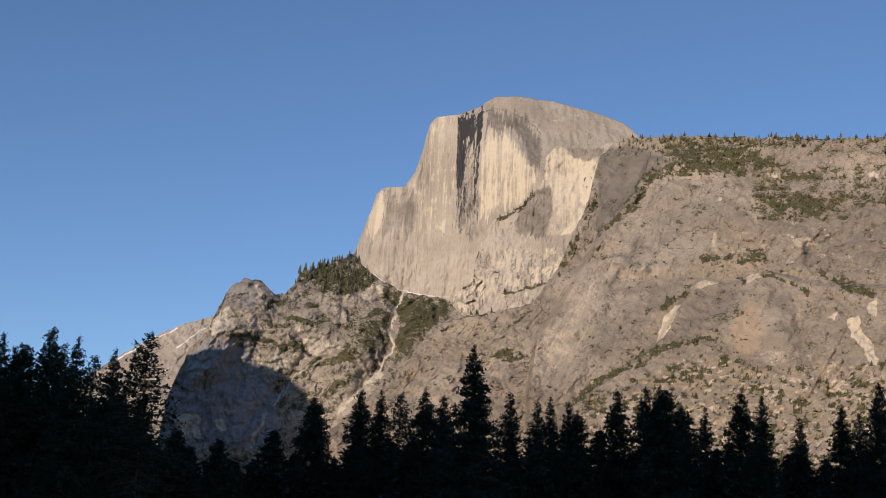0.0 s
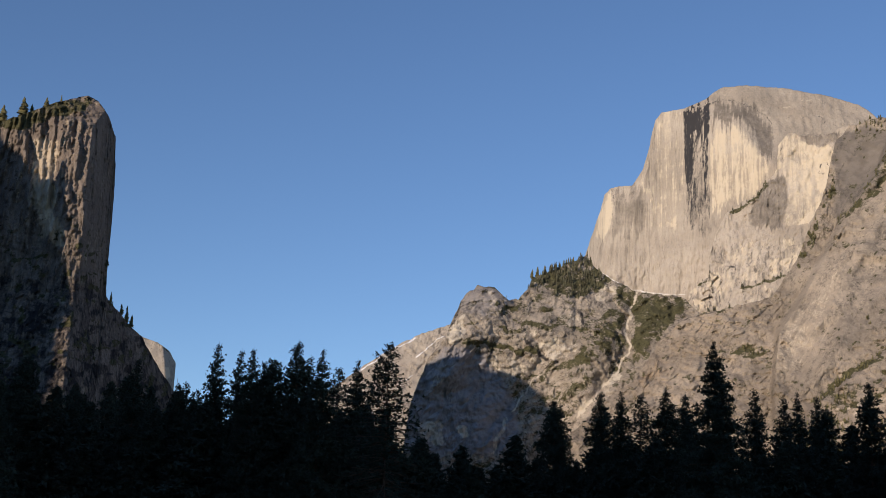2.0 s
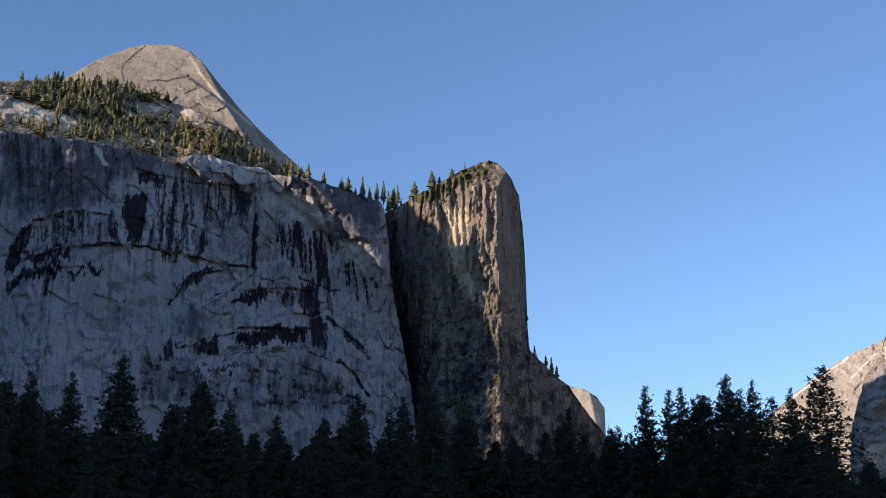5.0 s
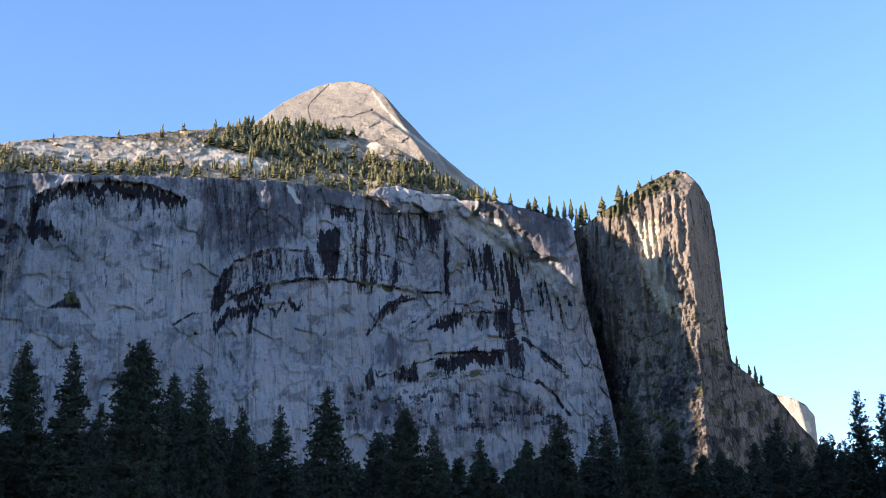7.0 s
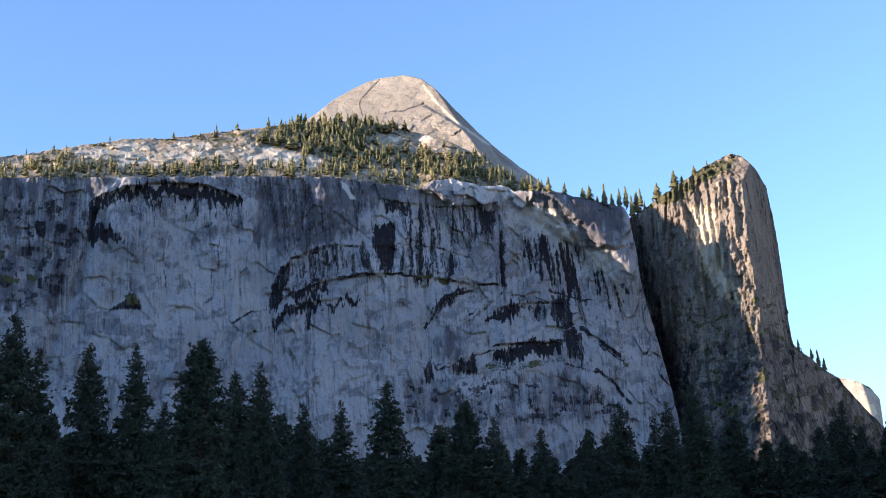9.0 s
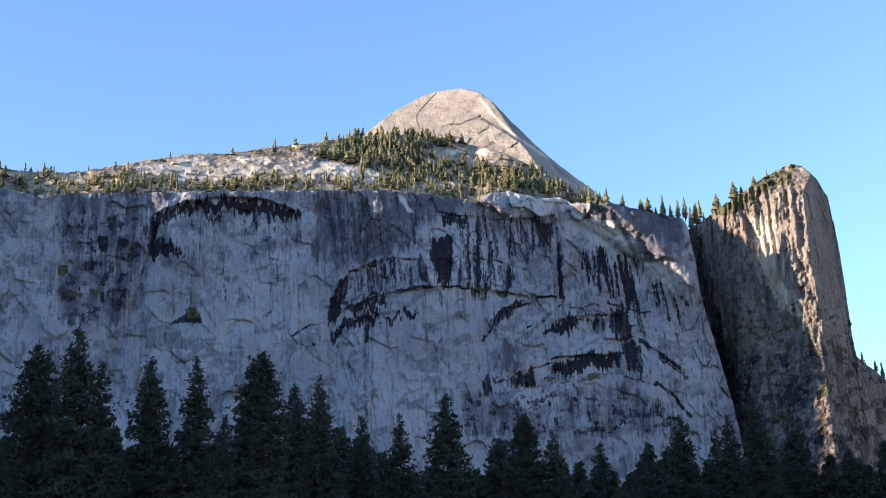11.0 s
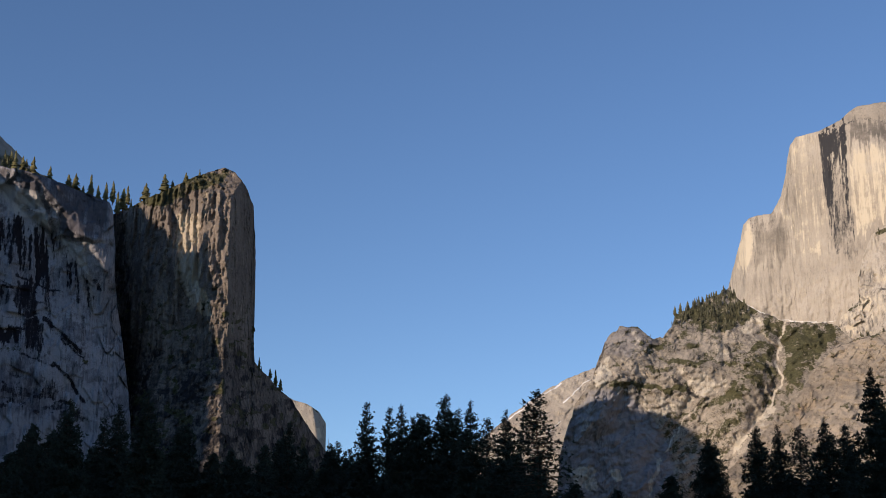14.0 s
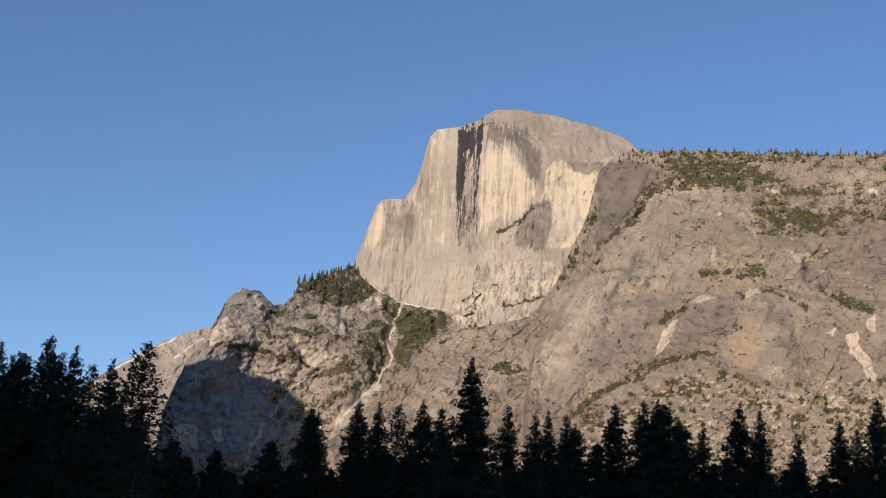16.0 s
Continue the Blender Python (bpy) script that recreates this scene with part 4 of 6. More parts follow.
    cracks = trace(b, f, [([(10.62, 16.92), (11.03, 16.84), (11.48, 16.68)], 0.06, 0.6), ([(9.71, 15.13), (10.52, 15.68), (11.33, 15.97), (12.18, 15.90)], 0.05, 0.55), ([(8.80, 14.03), (9.71, 15.13)], 0.05, 0.4), ([(13.00, 13.79), (13.35, 13.66)], 0.08, 0.8), ([(-0.55, 11.42), (0.17, 11.58), (0.88, 11.81), (1.80, 11.99)], 0.06, 0.6), ([(0.51, 10.91), (0.89, 11.53)], 0.06, 0.5), ([(1.02, 10.98), (1.40, 11.65)], 0.06, 0.5), ([(1.44, 10.85), (1.97, 11.57)], 0.06, 0.5), ([(6.88, 12.91), (6.49, 11.80), (5.70, 10.39)], 0.05, 0.35), ([(10.71, 11.77), (11.91, 12.66), (12.50, 13.25)], 0.05, 0.3), ([(10.92, 14.04), (11.12, 14.79), (11.42, 14.98)], 0.06, 0.4)], 0.03)
    flute = 0.26 * step(0.1, 0.45, fbm((az - 0.55 * el) * 5, (el + 0.3 * az) * 0.8, az * 0, 4, 39, 0.55))
    grey = most(
        paint(a, e, [([(5.49, 19.46), (8.24, 19.71), (9.39, 19.26), (9.96, 19.05), (9.49, 18.36), (8.77, 17.97), (8.47, 17.27), (7.95, 16.77), (7.13, 16.16), (6.73, 15.56), (6.57, 16.16), (6.82, 17.56), (6.59, 18.76)], 0.75), ([(9.29, 17.95), (11.54, 18.04), (13.41, 17.91), (13.59, 16.53), (12.54, 16.16), (11.53, 16.76), (10.52, 17.07), (9.50, 16.58), (8.79, 15.78), (7.47, 14.57), (6.86, 14.01), (9.30, 14.04), (10.11, 15.58), (10.92, 15.97)], 0.36), ([(11.74, 17.65), (12.55, 17.53), (13.54, 16.63), (13.14, 16.24), (12.14, 17.05)], 0.45), ([(12.31, 13.35), (13.20, 13.47), (12.98, 12.27), (12.29, 11.66), (11.40, 11.87), (10.91, 10.98), (10.11, 10.97), (10.61, 12.26), (11.11, 13.06)], 0.4)], 0.25),
        paint(a, e, [([(14.08, 13.62), (15.05, 13.50), (15.35, 12.74), (15.24, 11.29), (15.00, 11.00), (14.56, 12.85)], 0.4), ([(7.74, 8.65), (8.73, 9.47), (10.11, 9.89), (10.11, 9.30), (8.33, 8.67)], 0.4), ([(6.76, 13.61), (10.92, 14.25), (10.51, 13.15), (9.51, 12.15), (8.51, 11.05), (7.02, 10.22), (6.31, 10.20)], 0.34), ([(2.19, 9.87), (3.72, 9.93), (3.55, 8.92), (2.33, 8.87)], 0.4), ([(13.56, 18.00), (16.18, 18.11), (20.37, 17.99), (20.17, 13.87), (13.89, 14.02), (14.51, 15.34)], 0.36)], 0.25))
    ochre = paint(a, e, [
        ([(12.98, 12.27), (13.77, 12.76), (14.05, 11.68), (13.83, 10.12), (12.86, 10.31), (12.76, 11.29)], 0.75), ([(10.72, 16.27), (12.54, 16.16), (16.12, 16.17), (16.06, 13.99), (10.92, 14.04), (12.13, 15.17)], 0.3), ([(10.92, 13.65), (13.50, 13.84), (11.50, 11.87), (10.71, 12.26)], 0.2), ([(7.54, 8.25), (9.52, 9.88), (12.47, 10.50), (15.95, 10.03), (20.00, 9.99), (19.80, 5.61), (4.62, 5.21)], 0.34),
        ([(-1.96, 9.03), (-1.36, 9.31), (-1.03, 9.78), (-1.39, 8.91), (-1.83, 8.44)], 0.85), ([(-0.55, 11.42), (1.81, 11.92), (1.26, 10.04), (-1.71, 8.14), (-3.12, 8.07), (-1.01, 10.44)], 0.3)], 0.25) * (0.8 + 0.35 * streaks(az, el, 5, 0.3, 48))
    smooth = paint(a, e, [([(4.38, 14.16), (10.92, 14.25), (10.51, 13.25), (9.51, 12.25), (8.51, 11.25), (7.02, 10.22), (5.53, 8.79), (4.54, 8.16)], 0.7), ([(5.49, 19.46), (8.24, 19.71), (9.96, 19.05), (8.77, 17.97), (7.95, 16.77), (6.73, 15.56), (6.57, 16.16), (6.82, 17.56)], 0.9), ([(6.86, 14.01), (8.79, 15.78), (9.49, 17.87), (13.36, 17.91), (13.54, 16.53), (12.54, 16.16), (10.92, 14.04)], 0.6), ([(12.31, 13.35), (14.08, 13.63), (15.05, 13.48), (15.33, 12.74), (15.07, 10.03), (14.21, 10.03), (12.86, 10.31), (11.50, 11.97)], 0.9), ([(-3.12, 8.07), (-1.97, 9.28), (-0.55, 11.42), (1.81, 11.92), (2.63, 11.90), (2.26, 10.88), (1.26, 10.04), (0.09, 8.78)], 0.5)], 0.3)
    pale = np.maximum(np.maximum(pale, streak), flakes * (1 - smooth))
    return np.maximum(cracks, flute * (1 - 0.6 * low)), green * (1 - np.minimum(1, 1.2 * pale)), pale, 0, grey, ochre, smooth


slope_crest = [(-6.31, 4.49), (-5.44, 6.01), (-4.51, 6.94), (-3.34, 8.13), (-2.13, 8.96), (-1.20, 10.47), (0.02, 11.65), (2.06, 12.08), (3.85, 12.53), (4.95, 14.09), (5.56, 15.49), (6.29, 17.14), (6.64, 18.66), (6.87, 19.16), (7.41, 19.74), (8.45, 19.98), (9.89, 20.02), (11.71, 19.98), (14.00, 19.86), (15.51, 19.82), (17.49, 19.66), (19.61, 19.55)]
slope = Rock(slope_crest + [(23.0, 19.2), (28.0, 18.0), (36.0, 15.0), (46.0, 10.0)], slope_depth, 0.055, rough=0.05, seed=6)
tagged(slope.build("slope", SLAB, slope_marks, [
    ("apron", lambda az, el: area(az, el, [(-7.20, 3.46), (-5.48, 6.50), (-1.25, 11.27), (-0.02, 12.35), (5.32, 14.60), (5.14, 12.33), (4.05, 10.53), (3.74, 8.52), (3.17, 4.06)], 0.01), "pale fractured granite apron"),
    ("lower_slab", lambda az, el: area(az, el, [(5.57, 6.62), (9.23, 10.46), (10.46, 12.47), (11.46, 13.97), (13.70, 14.22), (15.89, 13.72), (21.25, 13.14), (20.78, 2.50), (3.27, 1.66)], 0.01), "brushy lower granite slab")]),
    "sunlit slabby granite mountainside with scattered brush", "mountain")


# ---- far snowy mountain and far dome ----
def far_depth(az, el):
    d = facet(4550, -12, 9, 0, 60)(az, el)
    return d + crags(az, el, d, 90, 12, 51)


def far_marks(az, el, pos):
    a, e = warp(az, el, 0.06, 3, 42)
    snow = sum(line(a, e, q, 0.09, 0.05) for q in ([(-14.59, 8.85), (-13.48, 9.69), (-12.10, 10.49)], [(-12.01, 9.66), (-11.22, 10.32), (-10.75, 10.61)], [(-12.82, 8.16), (-12.16, 8.83)], [(-13.62, 8.82), (-12.93, 9.13)]))
    return 0.3 * step(0, 0.5, fbm(az * 2 + el, el * 4, az * 0, 4, 43)), 0, 0.2, 0.8 * np.minimum(snow, 1)


far_mountain = Rock([(-17.60, 6.51), (-16.34, 7.59), (-15.48, 8.28), (-14.39, 9.11), (-13.49, 9.76), (-12.34, 10.42), (-11.28, 10.89), (-10.67, 11.07), (-9.45, 11.43), (-7.87, 10.81)], far_depth, 0.05, foot=1, low=6, rough=0.03, seed=7, back=(20, 60, 120))
tagged(far_mountain.build("mountain", WARM, far_marks), "distant pale granite mountain with streaks of snow", "mountain")


def far_dome_depth(az, el):
    d = smax(facet(4500, -23, 9, 0, 30)(az, el), facet(4500, -23.2, 9, 170, 60)(az, el), 10)
    p = place(az, el, d) / 60
    return d + 6 * fbm(p[..., 0], p[..., 1], p[..., 2], 4, 61)


def far_dome_marks(az, el, pos):
    a, e = warp(az, el, 0.03, 5, 52)
    bare = area(a, e, [(-23.14, 8.54), (-22.94, 8.57), (-22.85, 8.11), (-23.02, 7.97)], 0.04)
    return 0.2 * streaks(az, el, 9, 0.4, 5), 0.5 * line(a, e, [(-24.26, 9.77), (-23.55, 9.54), (-23.04, 9.24)], 0.08), 0.8 * bare, 0


far_dome = Rock([(-25.46, 10.29), (-24.14, 9.75), (-23.54, 9.59), (-22.97, 9.23), (-22.67, 8.75), (-22.53, 8.18), (-22.52, 7.47), (-22.66, 5.99)], far_dome_depth, 0.04, foot=1, low=6, rough=0.01, seed=8, back=(20, 60, 120))
tagged(far_dome.build("dome", WARM, far_dome_marks, [
    ("lit_face", lambda az, el: area(az, el, [(-25.68, 10.57), (-23.41, 9.83), (-23.57, 8.58), (-23.28, 6.04), (-26.20, 6.26)], 0.01), "sunlit face")]), "small distant rounded granite dome", "mountain")


# ---- the wall with the arches ----
wall_crest = [(-86.0, 18.0), (-74.0, 20.4), (-68.0, 20.1)] + [(-62.63, 19.46), (-60.09, 19.72), (-57.47, 19.87), (-54.78, 19.98), (-52.04, 20.11), (-49.80, 20.14), (-47.55, 20.14), (-45.84, 20.01), (-43.57, 19.72), (-42.30, 19.44), (-41.71, 19.79), (-40.71, 19.86), (-39.30, 19.42), (-38.30, 19.44), (-37.89, 19.15), (-36.19, 19.04), (-33.99, 18.42), (-32.76, 18.05), (-32.60, 17.69), (-32.38, 16.20), (-32.31, 14.85), (-32.08, 13.50), (-31.80, 12.15), (-31.44, 10.27), (-31.20, 8.68), (-31.01, 6.59)]
# each arch: its line, and how far the rock above juts out (metres)
ARCHES = [
    ([(-57.52, 18.82), (-56.64, 19.31), (-55.61, 19.60), (-54.29, 19.77), (-52.69, 19.75), (-51.47, 19.46), (-50.62, 19.08)], 14),
    ([(-49.02, 15.66), (-48.49, 16.38), (-47.68, 16.76), (-46.59, 17.08), (-44.53, 16.93), (-43.43, 17.05), (-41.50, 16.77), (-40.14, 16.31)], 6),
    ([(-49.27, 14.28), (-48.35, 14.98), (-46.59, 15.50), (-44.96, 15.74), (-43.45, 15.73), (-42.36, 15.44), (-41.27, 15.39), (-40.18, 15.15), (-38.48, 14.99)], 9),
    ([(-49.00, 13.96), (-47.80, 14.38), (-46.73, 14.64), (-45.65, 14.67)], 7),
    ([(-44.64, 19.14), (-43.95, 19.01), (-42.70, 18.83), (-41.45, 18.62), (-39.64, 18.59), (-38.66, 18.69)], 6),
    ([(-42.14, 13.36), (-41.72, 14.11), (-41.02, 14.62), (-39.85, 14.87)], 6),
    ([(-40.52, 13.31), (-39.82, 13.79), (-39.12, 14.29), (-38.59, 14.69)], 5),
] + [
    ([(-39.22, 13.58), (-38.73, 14.01), (-37.88, 14.13), (-36.42, 14.09), (-35.61, 13.94)], 8),
    ([(-39.18, 12.31), (-38.13, 12.35), (-36.04, 12.36)], 12),
    ([(-41.86, 11.30), (-40.44, 11.84), (-39.22, 12.10)], 6),
    ([(-35.14, 12.84), (-34.25, 12.14), (-33.21, 11.30)], 7),
    ([(-34.59, 11.01), (-33.84, 10.29), (-33.22, 9.35)], 6),
    ([(-57.55, 17.04), (-56.56, 17.76), (-55.86, 17.16)], 4),
    ([(-49.35, 14.30), (-49.10, 15.55), (-48.41, 16.44), (-46.33, 17.05)], 5),
]


def arch_line(az, el, pts):
    """How far above the arch's line a point lies, and how far inside its ends, in degrees."""
    x = [q[0] for q in pts]
    lift = el - curve(pts, az)
    ends = np.minimum(az - min(x), max(x) - az)
    return lift, ends


def wall_depth(az, el):
    d = 1160 / (np.cos(np.radians(az + 69)) - np.tan(np.radians(el)) / math.tan(radians(80)))
    a, e = warp(az, el, 0.05, 3, 60)
    for pts, jut in ARCHES:
        lift, ends = arch_line(a, e, pts)
        d = d - 0.55 * jut * step(-0.05, 0.5, ends) * step(-0.06, 0.06, lift) * np.exp(-np.maximum(lift, 0) / 1.3)
    seam = line(a, e, [(-57.27, 18.24), (-57.60, 16.54), (-58.28, 14.19), (-59.17, 11.60)], 0.1, 0.4)
    crack = line(az, el, [(-38.62, 18.08), (-38.68, 14.90)], 0.06, 0.05)
    rim = area(a, e, [(-42.30, 19.49), (-41.56, 19.95), (-39.01, 19.48), (-38.30, 19.44), (-37.90, 18.96), (-38.50, 18.46), (-40.76, 18.68)], 0.18) + 1.1 * area(a, e, [(-38.03, 19.16), (-36.19, 19.04), (-32.64, 17.88), (-32.50, 16.31), (-34.99, 16.40), (-37.93, 18.61)], 0.16)
    corner = area(a, e, [(-35.27, 16.42), (-32.64, 16.32), (-32.33, 14.59), (-31.54, 9.23), (-31.51, 4.06), (-33.12, 9.34), (-34.42, 13.14)], 0.3)
    brink = [(-38.45, 19.37), (-37.76, 18.95), (-36.83, 18.01), (-35.65, 16.85), (-35.01, 16.13), (-33.79, 14.17), (-33.11, 12.52)]
    jut = np.clip(24 * (az - np.interp(-el, [-q[1] for q in brink], [q[0] for q in brink])), 0, 40)
    d = d - jut * step(brink[-1][1], brink[4][1], el)
    p = place(az, el, d) / 40
    x, y, z = p[..., 0], p[..., 1], p[..., 2]
    slab = step(0.0, 0.25, np.abs(fbm(x * 0.7, y * 0.7, z * 0.4, 3, 75)) - 0.05)
    t = 0.5 * z - 0.35 * x + 1.2 * fbm(x * 0.6, y * 0.6, z * 0.6, 4, 77)
    d = d - 0.5 * (t - np.floor(t)) ** 3 + 0.9 * blocks(x * 0.9, y * 0.9, z * 0.6, 78) + 0.8 * blocks(x * 3, y * 3, z * 1.6, 79)
    d = d + 14 * seam + 6 * crack - 9 * np.minimum(rim, 1.5) - 6 * corner + (2 + 3 * np.minimum(rim, 1)) * blocks(x * 1.8, y * 1.8, z * 1.4, 74)
    return d + 6 * fbm(x * 0.5, y * 0.5, z * 0.4, 4, 71) + 1.3 * slab * fbm(x * 2, y * 2, z * 1.5, 4, 72) + 1.6 * fbm(x * 5, y * 5, z * 1.2, 3, 73)


def wall_marks(az, el, pos):
    a, e = warp(az, el, 0.05, 4, 61)
    run = streaks(az, el, 8, 0.4, 62)
    thin = streaks(az, el, 18, 0.5, 63)
    wash = streaks(az, el, 3.5, 0.25, 65)
    rough = step(-0.5, 0.7, fbm(az * 2.2 - el * 0.6, el * 2.6, az * 0, 5, 69, 0.65))
    tooth = 0.22 * fbm(az * 7, el * 0.4, az * 0, 4, 66, 0.65)
    crest = e - curve(wall_crest, az)
    # broad tones: dark weathered brow, broken grey ground beside it, pale clean slabs below
    grey = most(
        paint(a, e + tooth, [([(-61.76, 19.81), (-56.43, 20.22), (-56.52, 19.45), (-57.64, 18.74), (-57.55, 17.10), (-58.36, 15.79), (-58.38, 14.09), (-61.30, 13.94)], 0.5), ([(-50.25, 20.09), (-46.32, 20.41), (-46.33, 17.26), (-48.57, 16.60), (-49.39, 17.11), (-50.20, 17.23), (-49.95, 18.54)], 0.62), ([(-49.35, 20.35), (-42.25, 20.09), (-43.40, 18.79), (-44.65, 18.81), (-45.63, 17.50), (-48.90, 16.57), (-50.26, 17.34), (-49.88, 19.17)], 0.62), ([(-37.78, 19.48), (-34.94, 19.13), (-35.07, 17.16), (-36.74, 18.18), (-37.55, 18.48)], 0.55), ([(-37.38, 19.52), (-32.87, 18.46), (-32.61, 16.47), (-34.80, 16.34), (-35.36, 18.35), (-36.88, 18.44)], 0.6), ([(-41.95, 13.07), (-40.53, 13.23), (-40.29, 12.17), (-41.32, 11.48), (-41.92, 11.82)], 0.5)], 0.25),
        paint(a, e + tooth, [([(-35.54, 15.13), (-32.74, 16.27), (-32.21, 14.40), (-31.62, 11.75), (-31.26, 9.65), (-32.56, 9.73), (-33.05, 12.10), (-34.14, 13.73)], 0.22), ([(-43.41, 11.07), (-41.81, 10.90), (-40.10, 10.07), (-38.95, 8.79), (-43.32, 8.92)], 0.45), ([(-38.72, 11.06), (-35.91, 11.07), (-34.40, 9.83), (-33.17, 8.54), (-38.55, 8.78)], 0.4), ([(-54.07, 17.51), (-49.95, 18.41), (-49.94, 17.36), (-53.40, 17.02)], 0.4)], 0.25))
    grey = np.maximum(grey, 0.35 * step(-0.8, -0.1, crest) * step(-36, -40, az))
    veil = step(-7.5, -1.0, crest) * step(-0.35, 0.35, fbm(az * 0.9, el * 0.4, az * 0, 4, 178)) * (0.5 + 0.5 * wash)
    tint = np.maximum(grey * (0.95 + 0.4 * wash), np.maximum(0.34 * wash * (0.4 + 0.6 * run), 0.36 * veil))
    tint = tint * (0.7 + 0.5 * step(-0.3, 0.3, fbm(az * 2.5, el * 1.2, az * 0, 4, 183)))
    tint = np.maximum(tint, 0.4 * step(0.1, 0.5, fbm(az * 1.3 - el * 0.5, el * 1.8, az * 0, 5, 182, 0.6)))
    stain = 0.03 + 0.10 * rough + 0.12 * thin * run + 0.14 * wash * step(-0.2, 0.5, fbm(az * 0.7, el * 0.5, az * 0, 3, 80))
    stain = np.maximum(stain, grey * (0.1 + 0.3 * rough * run))
    # roofs of the arches: overhang shadow painted black, with the wet rock under them
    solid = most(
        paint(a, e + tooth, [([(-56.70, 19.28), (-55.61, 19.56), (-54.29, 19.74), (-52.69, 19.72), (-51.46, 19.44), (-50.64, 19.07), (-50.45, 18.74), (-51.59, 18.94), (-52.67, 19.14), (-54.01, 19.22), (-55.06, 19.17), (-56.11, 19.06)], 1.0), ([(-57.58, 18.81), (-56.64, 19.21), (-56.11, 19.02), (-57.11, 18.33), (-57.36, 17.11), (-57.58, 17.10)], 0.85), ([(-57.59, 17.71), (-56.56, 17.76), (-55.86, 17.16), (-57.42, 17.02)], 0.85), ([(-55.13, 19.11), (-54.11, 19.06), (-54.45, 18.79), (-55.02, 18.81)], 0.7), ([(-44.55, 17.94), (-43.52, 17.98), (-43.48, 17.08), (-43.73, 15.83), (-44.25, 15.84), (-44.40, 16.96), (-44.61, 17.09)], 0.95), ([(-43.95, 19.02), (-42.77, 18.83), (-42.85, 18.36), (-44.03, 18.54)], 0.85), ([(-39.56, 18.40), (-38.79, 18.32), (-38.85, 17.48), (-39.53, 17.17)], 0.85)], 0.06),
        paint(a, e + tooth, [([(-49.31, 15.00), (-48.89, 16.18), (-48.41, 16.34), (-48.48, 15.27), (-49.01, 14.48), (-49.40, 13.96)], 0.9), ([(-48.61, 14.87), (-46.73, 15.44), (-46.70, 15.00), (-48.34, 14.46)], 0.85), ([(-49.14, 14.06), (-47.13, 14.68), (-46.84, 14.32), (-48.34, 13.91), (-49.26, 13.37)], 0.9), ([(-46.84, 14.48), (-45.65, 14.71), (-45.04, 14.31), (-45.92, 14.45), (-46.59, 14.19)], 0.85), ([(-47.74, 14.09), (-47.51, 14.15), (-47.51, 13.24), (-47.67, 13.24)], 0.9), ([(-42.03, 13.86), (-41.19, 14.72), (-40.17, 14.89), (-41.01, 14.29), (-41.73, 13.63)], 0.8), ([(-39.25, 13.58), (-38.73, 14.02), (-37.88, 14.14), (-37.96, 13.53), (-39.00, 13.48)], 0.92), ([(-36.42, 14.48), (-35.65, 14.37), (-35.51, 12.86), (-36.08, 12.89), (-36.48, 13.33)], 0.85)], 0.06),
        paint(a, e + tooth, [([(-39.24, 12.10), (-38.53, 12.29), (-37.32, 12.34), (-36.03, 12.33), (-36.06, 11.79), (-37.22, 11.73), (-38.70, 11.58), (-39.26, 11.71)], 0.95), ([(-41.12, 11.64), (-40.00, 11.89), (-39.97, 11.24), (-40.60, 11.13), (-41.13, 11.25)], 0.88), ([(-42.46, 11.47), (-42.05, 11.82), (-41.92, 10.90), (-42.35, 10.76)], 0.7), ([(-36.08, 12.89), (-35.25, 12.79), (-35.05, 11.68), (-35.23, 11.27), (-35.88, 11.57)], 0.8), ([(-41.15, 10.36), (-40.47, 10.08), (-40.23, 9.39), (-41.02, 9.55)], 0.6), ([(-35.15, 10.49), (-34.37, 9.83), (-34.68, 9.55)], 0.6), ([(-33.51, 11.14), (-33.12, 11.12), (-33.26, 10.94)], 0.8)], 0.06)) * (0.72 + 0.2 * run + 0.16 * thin)
